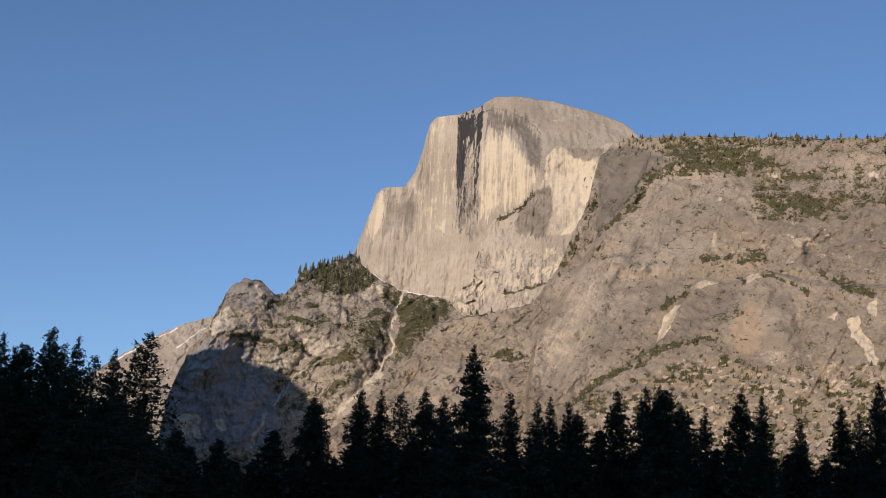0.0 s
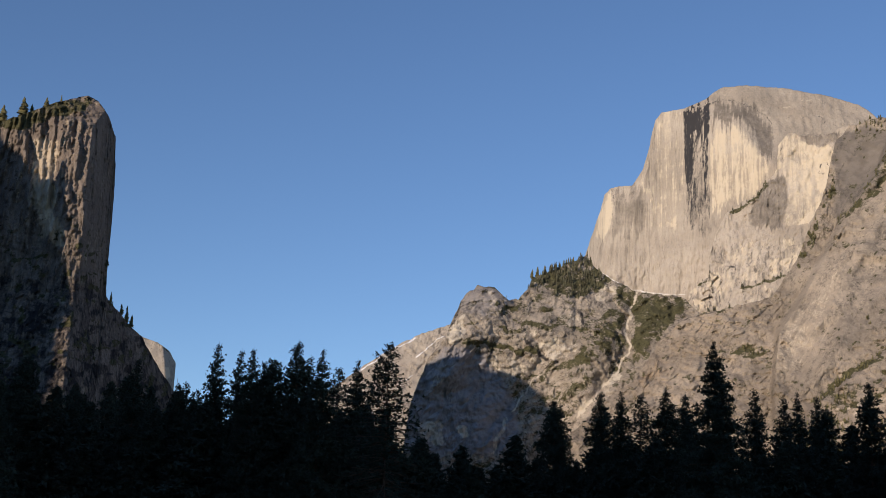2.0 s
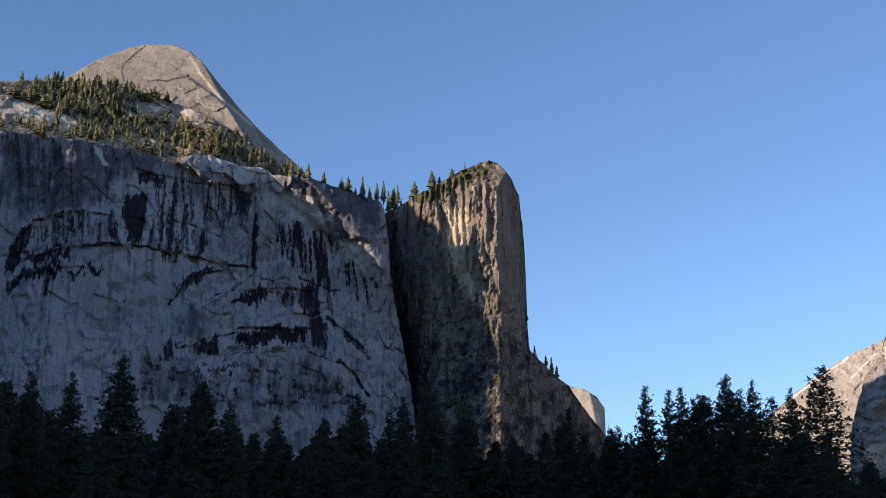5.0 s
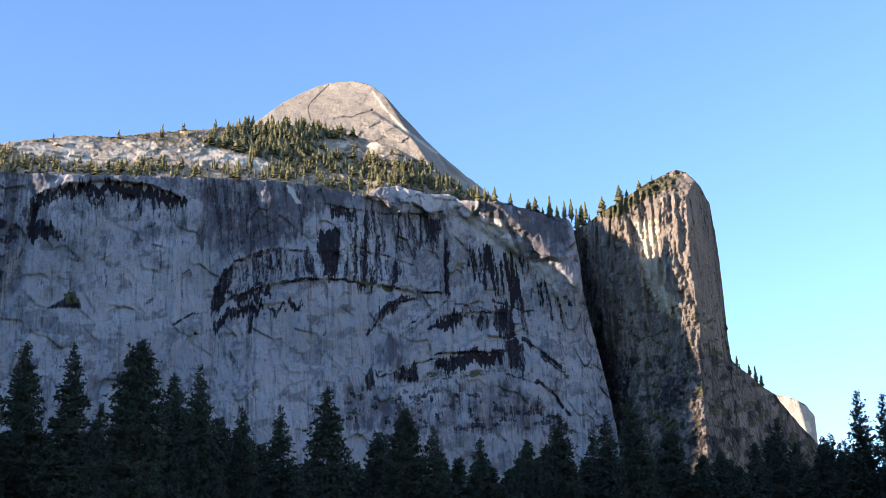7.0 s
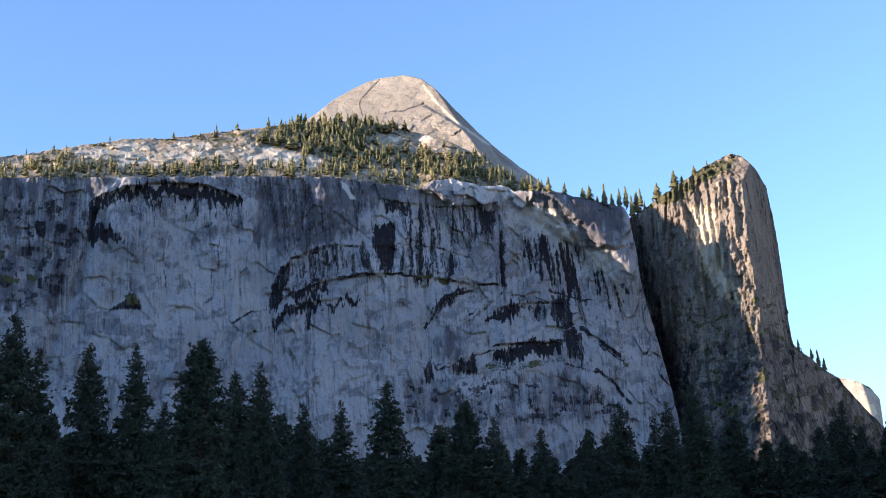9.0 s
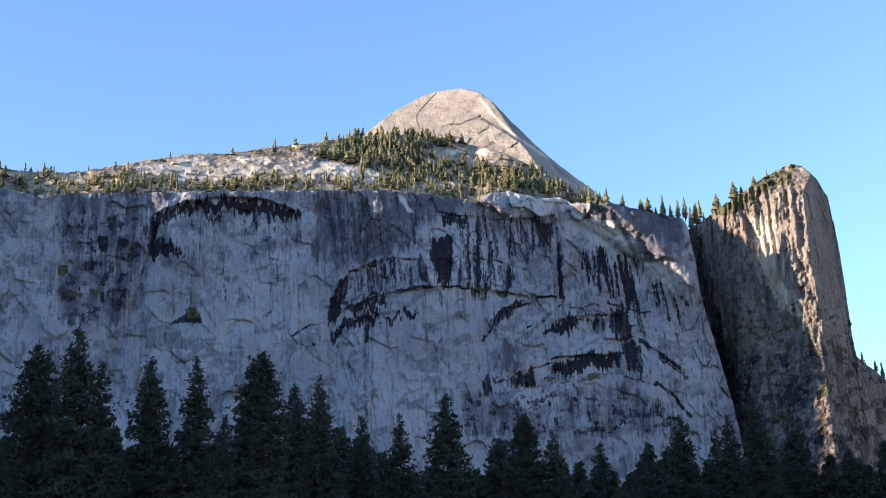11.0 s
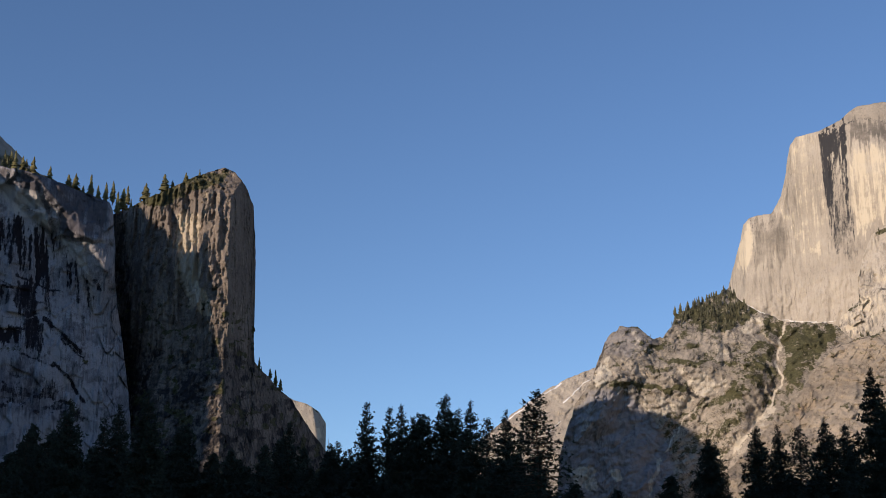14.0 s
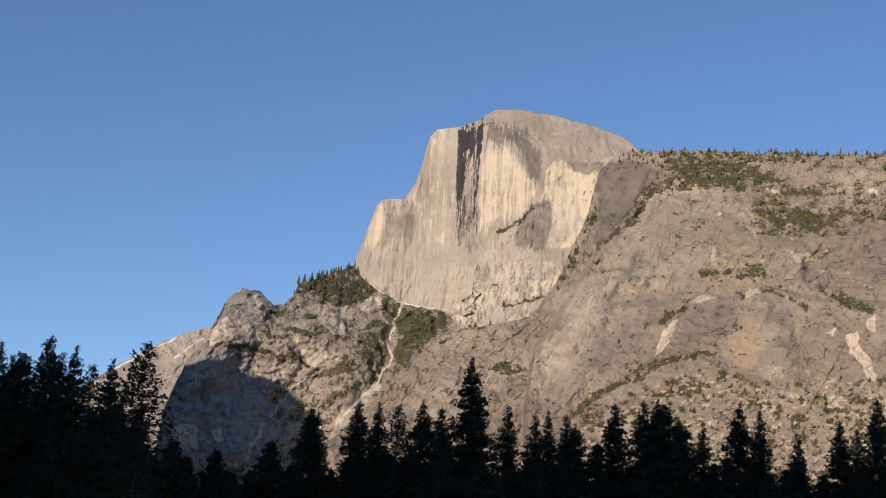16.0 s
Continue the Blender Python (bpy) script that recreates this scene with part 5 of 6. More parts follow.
    # columns of water stain hanging from the ledges
    drip = most(
        trace(a + 0.02 * fbm(az * 2, el * 5, az * 0, 3, 67), e + tooth, [([(-42.76, 18.52), (-42.83, 15.61)], 0.15, 0.8), ([(-42.27, 18.35), (-42.42, 15.60)], 0.26, 0.85), ([(-41.78, 16.73), (-41.87, 15.59)], 0.2, 0.8), ([(-40.79, 18.44), (-40.82, 17.41)], 0.16, 0.8), ([(-40.86, 16.33), (-40.94, 15.57)], 0.2, 0.75), ([(-40.26, 18.43), (-40.32, 17.40)], 0.12, 0.7), ([(-39.71, 18.57), (-39.79, 16.85)], 0.13, 0.85), ([(-46.84, 16.95), (-46.89, 15.79)], 0.28, 0.75), ([(-45.70, 16.94), (-45.75, 15.92)], 0.2, 0.6), ([(-44.95, 16.83), (-45.01, 15.91)], 0.16, 0.6), ([(-43.16, 16.91), (-43.21, 15.82)], 0.16, 0.7), ([(-41.47, 17.83), (-41.56, 16.90)], 0.16, 0.6), ([(-48.56, 16.25), (-48.62, 15.14)], 0.14, 0.8), ([(-47.82, 16.58), (-47.86, 15.53)], 0.13, 0.6), ([(-38.53, 17.38), (-38.59, 15.03)], 0.2, 1.0)], 0.05),
        trace(a + 0.02 * fbm(az * 2, el * 5, az * 0, 3, 67), e + tooth, [([(-42.49, 17.50), (-42.53, 15.52)], 0.16, 0.8), ([(-41.77, 17.49), (-41.85, 15.51)], 0.22, 0.8), ([(-40.97, 16.38), (-41.05, 15.48)], 0.2, 0.75), ([(-39.83, 17.43), (-39.85, 16.90)], 0.12, 0.6), ([(-36.76, 16.51), (-36.83, 15.32)], 0.2, 0.8), ([(-35.53, 16.44), (-35.63, 14.73)], 0.14, 0.75), ([(-36.24, 16.09), (-36.23, 15.03)], 0.14, 0.7), ([(-54.59, 18.78), (-54.62, 18.14)], 0.16, 0.5), ([(-53.75, 19.39), (-53.73, 18.82)], 0.12, 0.7), ([(-52.81, 19.34), (-52.75, 18.46)], 0.3, 0.7), ([(-52.14, 19.33), (-52.09, 18.49)], 0.16, 0.7), ([(-47.91, 19.88), (-47.93, 17.65)], 0.14, 0.5), ([(-47.86, 19.85), (-47.85, 17.89)], 0.14, 0.5), ([(-47.49, 19.60), (-47.41, 17.50)], 0.2, 0.5), ([(-51.68, 17.20), (-51.71, 16.03)], 0.1, 0.5)], 0.05)) * (0.72 + 0.3 * thin)
    swath = most(
        paint(a, e + 2 * tooth, [([(-37.52, 16.97), (-36.69, 16.53), (-34.88, 14.85), (-34.37, 13.98), (-34.93, 14.09), (-36.24, 14.90), (-37.27, 15.98), (-37.61, 16.42)], 0.95), ([(-35.60, 16.47), (-34.55, 15.75), (-33.53, 14.38), (-33.08, 13.12), (-33.62, 13.54), (-34.35, 14.66)], 0.8), ([(-37.91, 14.12), (-36.42, 14.05), (-36.30, 13.32), (-37.13, 13.41)], 0.6), ([(-35.45, 14.33), (-34.40, 13.94), (-34.21, 12.69), (-35.14, 12.87)], 0.5), ([(-43.40, 18.79), (-38.67, 18.53), (-38.87, 16.95), (-41.50, 16.88), (-43.43, 17.14)], 0.5), ([(-47.00, 17.04), (-43.43, 17.01), (-40.69, 16.35), (-40.45, 15.42), (-42.36, 15.54), (-44.96, 15.85), (-46.73, 15.59)], 0.55), ([(-48.49, 16.58), (-47.00, 16.97), (-46.73, 15.53), (-48.48, 15.14)], 0.55)], 0.12),
        paint(a, e + 2 * tooth, [([(-56.63, 19.06), (-50.50, 18.79), (-51.57, 18.44), (-53.99, 18.81), (-56.09, 18.71)], 0.5), ([(-37.37, 17.14), (-34.94, 16.35), (-33.78, 15.36), (-33.08, 13.74), (-34.25, 14.34), (-36.20, 15.76), (-37.41, 16.35)], 0.75), ([(-49.98, 20.04), (-46.32, 20.28), (-46.33, 17.65), (-48.44, 17.12), (-49.53, 17.63)], 0.42), ([(-49.35, 20.29), (-44.63, 19.99), (-44.79, 18.81), (-45.63, 17.63), (-48.63, 16.84), (-49.73, 17.87)], 0.42), ([(-61.75, 19.75), (-56.68, 20.07), (-57.64, 18.74), (-58.42, 16.80), (-61.52, 16.85)], 0.3)], 0.12))
    comb = step(-0.05, 0.4, fbm((az + 0.12 * el) * 7, el * 0.35, az * 0, 4, 64, 0.6))
    # edges of shells and ledges
    edges = most(
        trace(a, e, [([(-49.41, 14.35), (-49.02, 15.66), (-48.49, 16.38), (-47.68, 16.76), (-46.59, 17.08), (-44.53, 16.93), (-43.43, 17.05), (-41.50, 16.77), (-40.14, 16.31)], 0.09, 0.8), ([(-49.27, 14.28), (-48.35, 14.98), (-46.59, 15.50), (-44.96, 15.74), (-43.45, 15.73), (-42.36, 15.44), (-41.27, 15.39), (-40.18, 15.15), (-38.48, 14.99)], 0.12, 0.85), ([(-50.99, 13.66), (-50.20, 14.13), (-49.51, 14.22)], 0.13, 0.8), ([(-50.06, 13.24), (-49.26, 13.44)], 0.16, 0.8), ([(-44.64, 19.14), (-43.95, 19.01), (-42.70, 18.83), (-41.45, 18.62), (-39.64, 18.59), (-38.66, 18.69)], 0.08, 0.7), ([(-44.52, 18.02), (-42.86, 17.96)], 0.07, 0.6), ([(-48.90, 16.31), (-47.82, 17.30), (-45.90, 17.63)], 0.08, 0.5)], 0.03),
        trace(a, e, [([(-42.28, 13.23), (-41.72, 14.11), (-41.02, 14.62), (-39.85, 14.87)], 0.13, 0.8), ([(-40.80, 13.12), (-39.82, 13.79), (-39.12, 14.29), (-38.59, 14.69)], 0.13, 0.8), ([(-39.43, 13.38), (-38.73, 13.88), (-38.04, 14.05), (-36.97, 13.83)], 0.2, 0.8), ([(-42.22, 13.41), (-41.91, 14.06), (-41.30, 14.63), (-40.03, 15.06)], 0.1, 0.8), ([(-40.65, 13.47), (-39.68, 14.04), (-38.68, 14.61)], 0.13, 0.8), ([(-39.22, 13.58), (-38.73, 14.01), (-37.88, 14.13), (-36.42, 14.09), (-35.61, 13.94)], 0.1, 0.7), ([(-39.18, 12.31), (-38.13, 12.35), (-36.04, 12.36)], 0.1, 0.9), ([(-41.89, 12.87), (-42.05, 11.96), (-41.86, 11.30), (-40.44, 11.84), (-39.22, 12.10)], 0.1, 0.7), ([(-35.14, 12.84), (-34.25, 12.14), (-33.21, 11.30)], 0.2, 0.85)], 0.03),
        trace(a, e, [([(-35.02, 12.66), (-33.88, 11.62), (-33.25, 11.13)], 0.1, 0.8), ([(-34.59, 11.01), (-33.84, 10.29), (-33.22, 9.35)], 0.17, 0.8), ([(-35.90, 11.31), (-34.60, 10.85)], 0.12, 0.7), ([(-38.84, 11.33), (-38.23, 9.45)], 0.07, 0.6), ([(-38.29, 11.18), (-37.70, 10.11)], 0.1, 0.6), ([(-36.89, 12.82), (-36.08, 12.89)], 0.05, 0.6), ([(-42.46, 11.51), (-41.12, 11.67)], 0.1, 0.5), ([(-32.52, 10.24), (-31.82, 9.17)], 0.08, 0.5), ([(-44.45, 13.06), (-44.04, 13.58)], 0.1, 0.6), ([(-44.41, 15.95), (-43.06, 15.40)], 0.06, 0.5), ([(-36.52, 14.65), (-35.46, 14.20), (-34.53, 14.02)], 0.1, 0.75), ([(-58.73, 14.70), (-58.21, 15.80), (-57.42, 16.98)], 0.14, 0.5), ([(-58.38, 14.09), (-57.97, 15.56), (-57.39, 16.47)], 0.08, 0.4)], 0.03),
        trace(a, e, [([(-58.81, 15.96), (-58.28, 16.93), (-57.58, 17.99)], 0.16, 0.6), ([(-52.52, 14.27), (-51.24, 15.49), (-50.42, 16.05)], 0.12, 0.6), ([(-49.35, 14.30), (-49.10, 15.55), (-48.41, 16.44), (-46.33, 17.05)], 0.14, 0.8), ([(-48.83, 15.02), (-47.76, 15.42), (-46.67, 15.55)], 0.16, 0.8), ([(-54.13, 17.38), (-54.16, 16.48), (-54.02, 15.46), (-54.16, 14.42)], 0.06, 0.6), ([(-49.50, 19.85), (-49.55, 18.94), (-50.07, 17.23)], 0.06, 0.6), ([(-56.65, 19.44), (-55.62, 19.73), (-54.30, 19.88), (-52.69, 19.86), (-51.33, 19.61), (-50.43, 19.11)], 0.05, 0.5), ([(-53.41, 17.28), (-52.63, 17.76), (-51.30, 18.25)], 0.1, 0.5), ([(-48.58, 16.99), (-46.33, 17.92)], 0.1, 0.5), ([(-38.31, 14.54), (-36.70, 14.20), (-35.65, 13.62), (-33.27, 12.97)], 0.1, 0.6)], 0.03),
        trace(a, e, [([(-33.15, 14.66), (-32.91, 14.25)], 0.2, 0.7)], 0.03)) * (0.42 + 0.5 * step(-0.15, 0.35, fbm(az * 2.2, el * 2.2, az * 0, 4, 68)))
    blobs = paint(a, e, [([(-59.89, 17.84), (-59.34, 17.88), (-59.42, 17.09), (-59.76, 17.20)], 0.75), ([(-58.96, 17.80), (-58.46, 17.83), (-58.56, 17.40), (-58.86, 17.43)], 0.7), ([(-61.50, 16.60), (-61.02, 16.26), (-61.46, 16.08)], 0.7), ([(-56.57, 14.16), (-55.39, 14.90), (-54.95, 14.21)], 0.7), ([(-59.63, 16.22), (-59.14, 16.25), (-59.24, 15.97)], 0.6), ([(-61.15, 16.75), (-60.76, 16.84), (-60.89, 16.52)], 0.6), ([(-59.32, 15.24), (-58.58, 15.27), (-58.42, 14.72), (-58.92, 14.75)], 0.5)], 0.08)
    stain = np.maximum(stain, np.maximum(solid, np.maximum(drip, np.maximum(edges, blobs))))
    stain = np.maximum(stain, swath * (0.34 + 0.74 * comb))
    spots = 0.55 * step(0.25, 0.45, fbm(az * 3.5, el * 4.5, az * 0, 4, 70)) * np.maximum(area(a, e, [(-43.28, 10.94), (-38.86, 11.07), (-34.38, 10.09), (-32.65, 8.51), (-43.71, 8.93)], 0.3), area(a, e, [(-61.69, 18.95), (-57.67, 19.12), (-57.79, 16.83), (-58.88, 14.06), (-61.30, 13.94)], 0.3))
    stain = np.maximum(stain, spots)
    plants = paint(a, e, [([(-61.18, 15.53), (-60.29, 15.41), (-60.42, 15.18), (-61.09, 15.20)], 0.8), ([(-60.09, 15.60), (-59.59, 15.62), (-59.60, 15.37), (-60.04, 15.32)], 0.8), ([(-61.50, 16.60), (-61.06, 16.48), (-61.10, 16.13), (-61.46, 16.03)], 0.8), ([(-55.90, 14.82), (-55.39, 14.90), (-55.12, 14.40), (-55.75, 14.38)], 0.7), ([(-41.68, 15.52), (-41.07, 15.37), (-41.21, 15.02), (-41.48, 15.12)], 0.9), ([(-39.67, 11.53), (-38.70, 11.58), (-37.49, 11.54), (-36.15, 11.68), (-35.69, 11.43), (-36.97, 11.28), (-39.39, 11.13)], 0.5), ([(-33.51, 11.18), (-33.12, 11.16), (-33.20, 10.93)], 0.8), ([(-42.63, 15.71), (-41.81, 15.59), (-41.68, 15.43), (-42.64, 15.50)], 0.6)], 0.07)
    brush = 0.6 * area(a, e, [(-61.77, 19.94), (-56.69, 20.26), (-56.41, 19.96), (-59.23, 19.58), (-61.74, 19.57)], 0.15) * step(-0.2, 0.2, fbm(az * 4, el * 5, az * 0, 3, 71))
    pale = trace(az, el, [([(-55.16, 18.37), (-55.20, 16.44), (-55.29, 15.41)], 0.2, 0.35), ([(-55.82, 18.59), (-55.77, 16.16)], 0.2, 0.25), ([(-54.04, 17.36), (-54.06, 16.48), (-53.95, 15.71)], 0.07, 0.8), ([(-43.87, 15.24), (-43.76, 13.92), (-43.70, 13.19)], 0.3, 0.3), ([(-57.40, 16.73), (-57.83, 15.31)], 0.2, 0.4), ([(-45.45, 13.29), (-45.38, 14.47)], 0.25, 0.25), ([(-49.69, 18.93), (-50.14, 17.36)], 0.1, 0.4), ([(-49.31, 16.96), (-50.24, 16.30)], 0.1, 0.3)], 0.1) * (0.5 + 0.6 * thin)
    slabs = 0.32 * paint(a, e, [([(-39.23, 13.44), (-36.32, 13.29), (-36.06, 12.78), (-36.21, 12.40), (-38.53, 12.34), (-40.02, 12.16)], 1.0), ([(-42.37, 15.21), (-38.82, 14.94), (-41.57, 14.40), (-42.94, 13.90), (-43.47, 14.97)], 0.7), ([(-41.14, 11.01), (-38.85, 11.20), (-38.65, 9.49), (-40.50, 10.08)], 0.5), ([(-56.59, 18.30), (-50.21, 17.36), (-50.45, 16.31), (-54.90, 15.43), (-57.20, 15.34), (-57.16, 16.87)], 0.6), ([(-48.22, 16.18), (-47.00, 16.58), (-47.00, 15.66), (-48.35, 15.27)], 0.7), ([(-38.25, 18.51), (-37.48, 18.48), (-37.58, 15.18), (-38.40, 15.15)], 0.6)], 0.2)
    warm = paint(a, e, [([(-38.25, 18.58), (-37.48, 18.48), (-37.58, 15.11), (-38.37, 15.15)], 0.5), ([(-41.61, 17.83), (-40.62, 18.33), (-40.95, 16.89), (-41.50, 16.90)], 0.4), ([(-34.78, 16.40), (-33.70, 16.20), (-33.15, 14.46), (-33.00, 12.75), (-33.82, 14.50)], 0.6), ([(-51.01, 14.98), (-49.96, 15.26), (-49.67, 14.22), (-50.99, 13.82)], 0.5), ([(-32.86, 14.70), (-32.34, 11.79), (-32.18, 11.26), (-32.74, 12.73)], 0.3)], 0.12)
    # sunlit patches of rim and corner, painted as pale rock with stain removed
    painted_sun = paint(a, e, [([(-46.06, 20.02), (-45.64, 19.63), (-45.31, 19.05), (-45.59, 19.10), (-45.89, 19.58)], 0.9), ([(-41.55, 20.10), (-40.85, 20.08), (-39.15, 19.73), (-38.57, 19.18), (-38.94, 18.70), (-39.77, 18.70), (-40.59, 19.26), (-41.43, 19.39)], 0.55), ([(-38.90, 19.62), (-38.06, 19.51), (-37.65, 18.88), (-38.23, 18.83)], 0.8), ([(-37.55, 18.48), (-35.90, 18.26), (-35.17, 16.64), (-35.98, 16.95), (-37.06, 17.27), (-37.50, 18.19)], 0.6), ([(-34.80, 16.34), (-33.73, 16.02), (-33.41, 14.81), (-33.92, 15.24)], 0.6)], 0.05)
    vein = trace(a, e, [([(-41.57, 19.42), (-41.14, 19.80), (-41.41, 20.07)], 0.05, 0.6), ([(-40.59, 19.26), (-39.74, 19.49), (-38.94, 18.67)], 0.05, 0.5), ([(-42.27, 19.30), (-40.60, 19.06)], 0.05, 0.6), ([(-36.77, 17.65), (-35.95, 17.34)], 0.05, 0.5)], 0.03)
    stain = np.maximum(stain * (1 - 0.85 * np.minimum(painted_sun, 1)), vein)
    return stain, np.maximum(plants, brush) * 0.9, np.maximum(np.maximum(pale, slabs), painted_sun) * (1 - np.minimum(1, 1.3 * solid)), 0, tint * (1 - np.minimum(1, painted_sun)), 0.6 * warm, 0.2


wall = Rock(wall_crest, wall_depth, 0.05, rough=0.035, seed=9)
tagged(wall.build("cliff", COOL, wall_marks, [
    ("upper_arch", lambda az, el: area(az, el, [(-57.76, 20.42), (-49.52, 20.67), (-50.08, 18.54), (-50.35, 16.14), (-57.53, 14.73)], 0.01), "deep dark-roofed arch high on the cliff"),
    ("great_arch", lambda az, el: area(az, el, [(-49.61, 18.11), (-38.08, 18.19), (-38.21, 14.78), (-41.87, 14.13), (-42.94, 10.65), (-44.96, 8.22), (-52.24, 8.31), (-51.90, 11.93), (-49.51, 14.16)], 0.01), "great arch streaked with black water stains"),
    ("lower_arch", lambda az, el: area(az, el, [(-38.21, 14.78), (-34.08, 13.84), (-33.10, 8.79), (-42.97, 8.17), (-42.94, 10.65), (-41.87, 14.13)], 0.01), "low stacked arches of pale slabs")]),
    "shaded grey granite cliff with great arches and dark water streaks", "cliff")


# ---- the column at the wall's end ----
def column_depth(az, el):
    left = facet(1578, -27.3, 17, -14, 6)(az, el)
    right = facet(1578, -27.3, 17, 85, 6)(az, el)
    d = smax(left, right, 6) - 16 * np.maximum(11.5 - el, 0)
    d = d + 85 * np.exp(-((az + 32.0) / 0.8) ** 2)
    top = facet(1586, -28.5, 18.6, 0, 60)(az, el)
    d = smax(d, top, 6)
    p = place(az, el, d) / 30
    x, y, z = p[..., 0], p[..., 1], p[..., 2]
    w = 0.5 * fbm(x, y, z * 0.7, 3, 83)
    flutes = fbm(x * 1.5 + 0.22 * z + 0.5 * w, y * 1.5, z * 0.13, 3, 81, 0.5)
    fins = np.abs(fbm(x * 2.6 + 0.25 * z + 0.5 * w, y * 2.6, z * 0.16 + 0.3 * w, 4, 84, 0.6))
    rise = 0.35 + 0.65 * step(11, 14, el)
    return d + rise * (12 * flutes - 11 * fins) * (1 - 0.75 * step(-27.9, -27.0, az)) + (1 - 0.6 * step(-27.3, -26.8, az)) * crags(az, el, d, 17, 5, 86, 0.14) + 1.5 * fbm(x * 8, y * 8, z * 3, 3, 88)


def column_marks(az, el, pos):
    a, e = warp(az, el, 0.08, 4, 71)
    top = area(a, e, [(-32.37, 17.80), (-30.90, 18.60), (-29.00, 19.59), (-27.33, 19.79), (-27.81, 19.19), (-28.95, 18.79), (-30.12, 18.12), (-31.52, 17.94)], 0.12)
    spots = step(0.4, 0.62, fbm(az * 3, el * 3.5, az * 0, 3, 72)) * step(16, 13, el)
    # pale runs, and the sunlit part of the face painted paler
    pale = 0.35 * streaks(az - 0.1 * el, el, 4, 0.8, 73) + 0.75 * area(a, e, [(-29.74, 17.82), (-28.80, 17.72), (-28.58, 14.78), (-27.71, 13.11), (-28.96, 13.76), (-29.48, 15.13)], 0.2)
    # dark runs, plus shade painted on the brushy foot and in the cleft
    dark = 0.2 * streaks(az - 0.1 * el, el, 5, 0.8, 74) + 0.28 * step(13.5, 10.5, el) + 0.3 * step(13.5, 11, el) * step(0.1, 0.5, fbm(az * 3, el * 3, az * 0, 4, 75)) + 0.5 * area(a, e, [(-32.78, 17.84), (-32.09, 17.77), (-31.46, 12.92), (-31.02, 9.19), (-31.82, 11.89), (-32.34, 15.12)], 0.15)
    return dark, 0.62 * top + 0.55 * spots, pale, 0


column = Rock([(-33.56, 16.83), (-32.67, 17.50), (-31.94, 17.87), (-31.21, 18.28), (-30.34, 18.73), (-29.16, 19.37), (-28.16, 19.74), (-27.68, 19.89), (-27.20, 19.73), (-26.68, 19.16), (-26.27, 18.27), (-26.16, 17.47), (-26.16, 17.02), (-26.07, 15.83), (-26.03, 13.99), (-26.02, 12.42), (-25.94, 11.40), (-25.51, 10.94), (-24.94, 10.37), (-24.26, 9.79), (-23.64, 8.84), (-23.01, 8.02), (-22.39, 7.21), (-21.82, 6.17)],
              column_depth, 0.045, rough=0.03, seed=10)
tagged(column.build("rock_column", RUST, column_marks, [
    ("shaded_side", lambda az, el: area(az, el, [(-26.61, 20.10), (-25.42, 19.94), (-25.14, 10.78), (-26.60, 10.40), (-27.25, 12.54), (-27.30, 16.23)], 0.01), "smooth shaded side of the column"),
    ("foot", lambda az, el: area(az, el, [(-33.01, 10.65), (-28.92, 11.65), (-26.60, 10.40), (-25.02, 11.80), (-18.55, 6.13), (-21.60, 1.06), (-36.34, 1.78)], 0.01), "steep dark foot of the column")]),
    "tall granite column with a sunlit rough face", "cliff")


# ---- slopes above the wall, and the pointed dome ----
def plateau_depth(az, el):
    edge = curve(wall_crest, az)
    d = 1160 / (np.cos(np.radians(az + 69)) - np.tan(np.radians(edge)) / math.tan(radians(80))) + 18 + 70 * np.maximum(el - edge, -0.1)
    return d + crags(az, el, d, 45, 7, 91, 0.8)


def plateau_marks(az, el, pos):
    a, e = warp(az, el, 0.12, 3, 81)
    patch = step(-0.25, 0.35, fbm(az * 1.5, el * 4, az * 0, 4, 82))
    bare = sum(area(a, e, q, 0.12) for q in ([(-58.31, 20.86), (-55.92, 21.50), (-52.05, 21.48), (-51.21, 21.05), (-54.25, 20.58), (-58.03, 20.41)], [(-51.49, 21.39), (-49.24, 21.47), (-46.40, 20.80), (-47.54, 20.54), (-50.08, 20.72)], [(-45.23, 21.85), (-41.76, 21.89), (-40.63, 21.31), (-42.93, 21.61)], [(-53.58, 21.60), (-52.47, 21.63), (-52.47, 21.37), (-53.44, 21.34)]))
    ledge = line(a, e, [(-52.61, 21.47), (-50.37, 21.57), (-48.39, 21.16), (-46.40, 20.66), (-42.99, 20.11)], 0.1, 0.05)
    return 0.25 * patch, (0.12 + 0.34 * patch) * (1 - np.minimum(bare, 1)), 0.5 * np.minimum(bare, 1) + 0.4 * ledge + 0.2 * (1 - patch), 0


plateau = Rock([(-84.0, 18.5), (-72.0, 20.9)] + [(-62.70, 20.42), (-61.17, 20.54), (-59.63, 20.85), (-57.80, 21.27), (-55.92, 21.61), (-54.00, 21.71), (-52.06, 22.01), (-50.08, 22.26), (-48.09, 22.48), (-46.36, 22.58), (-44.92, 22.56), (-43.48, 22.26), (-41.76, 21.84), (-40.63, 21.44), (-39.23, 20.70), (-37.85, 19.76), (-37.03, 19.34), (-35.64, 18.95), (-34.00, 18.26), (-32.68, 17.42)],
               plateau_depth, 0.05, foot=16.5, low=18.5, rough=0.03, seed=11)
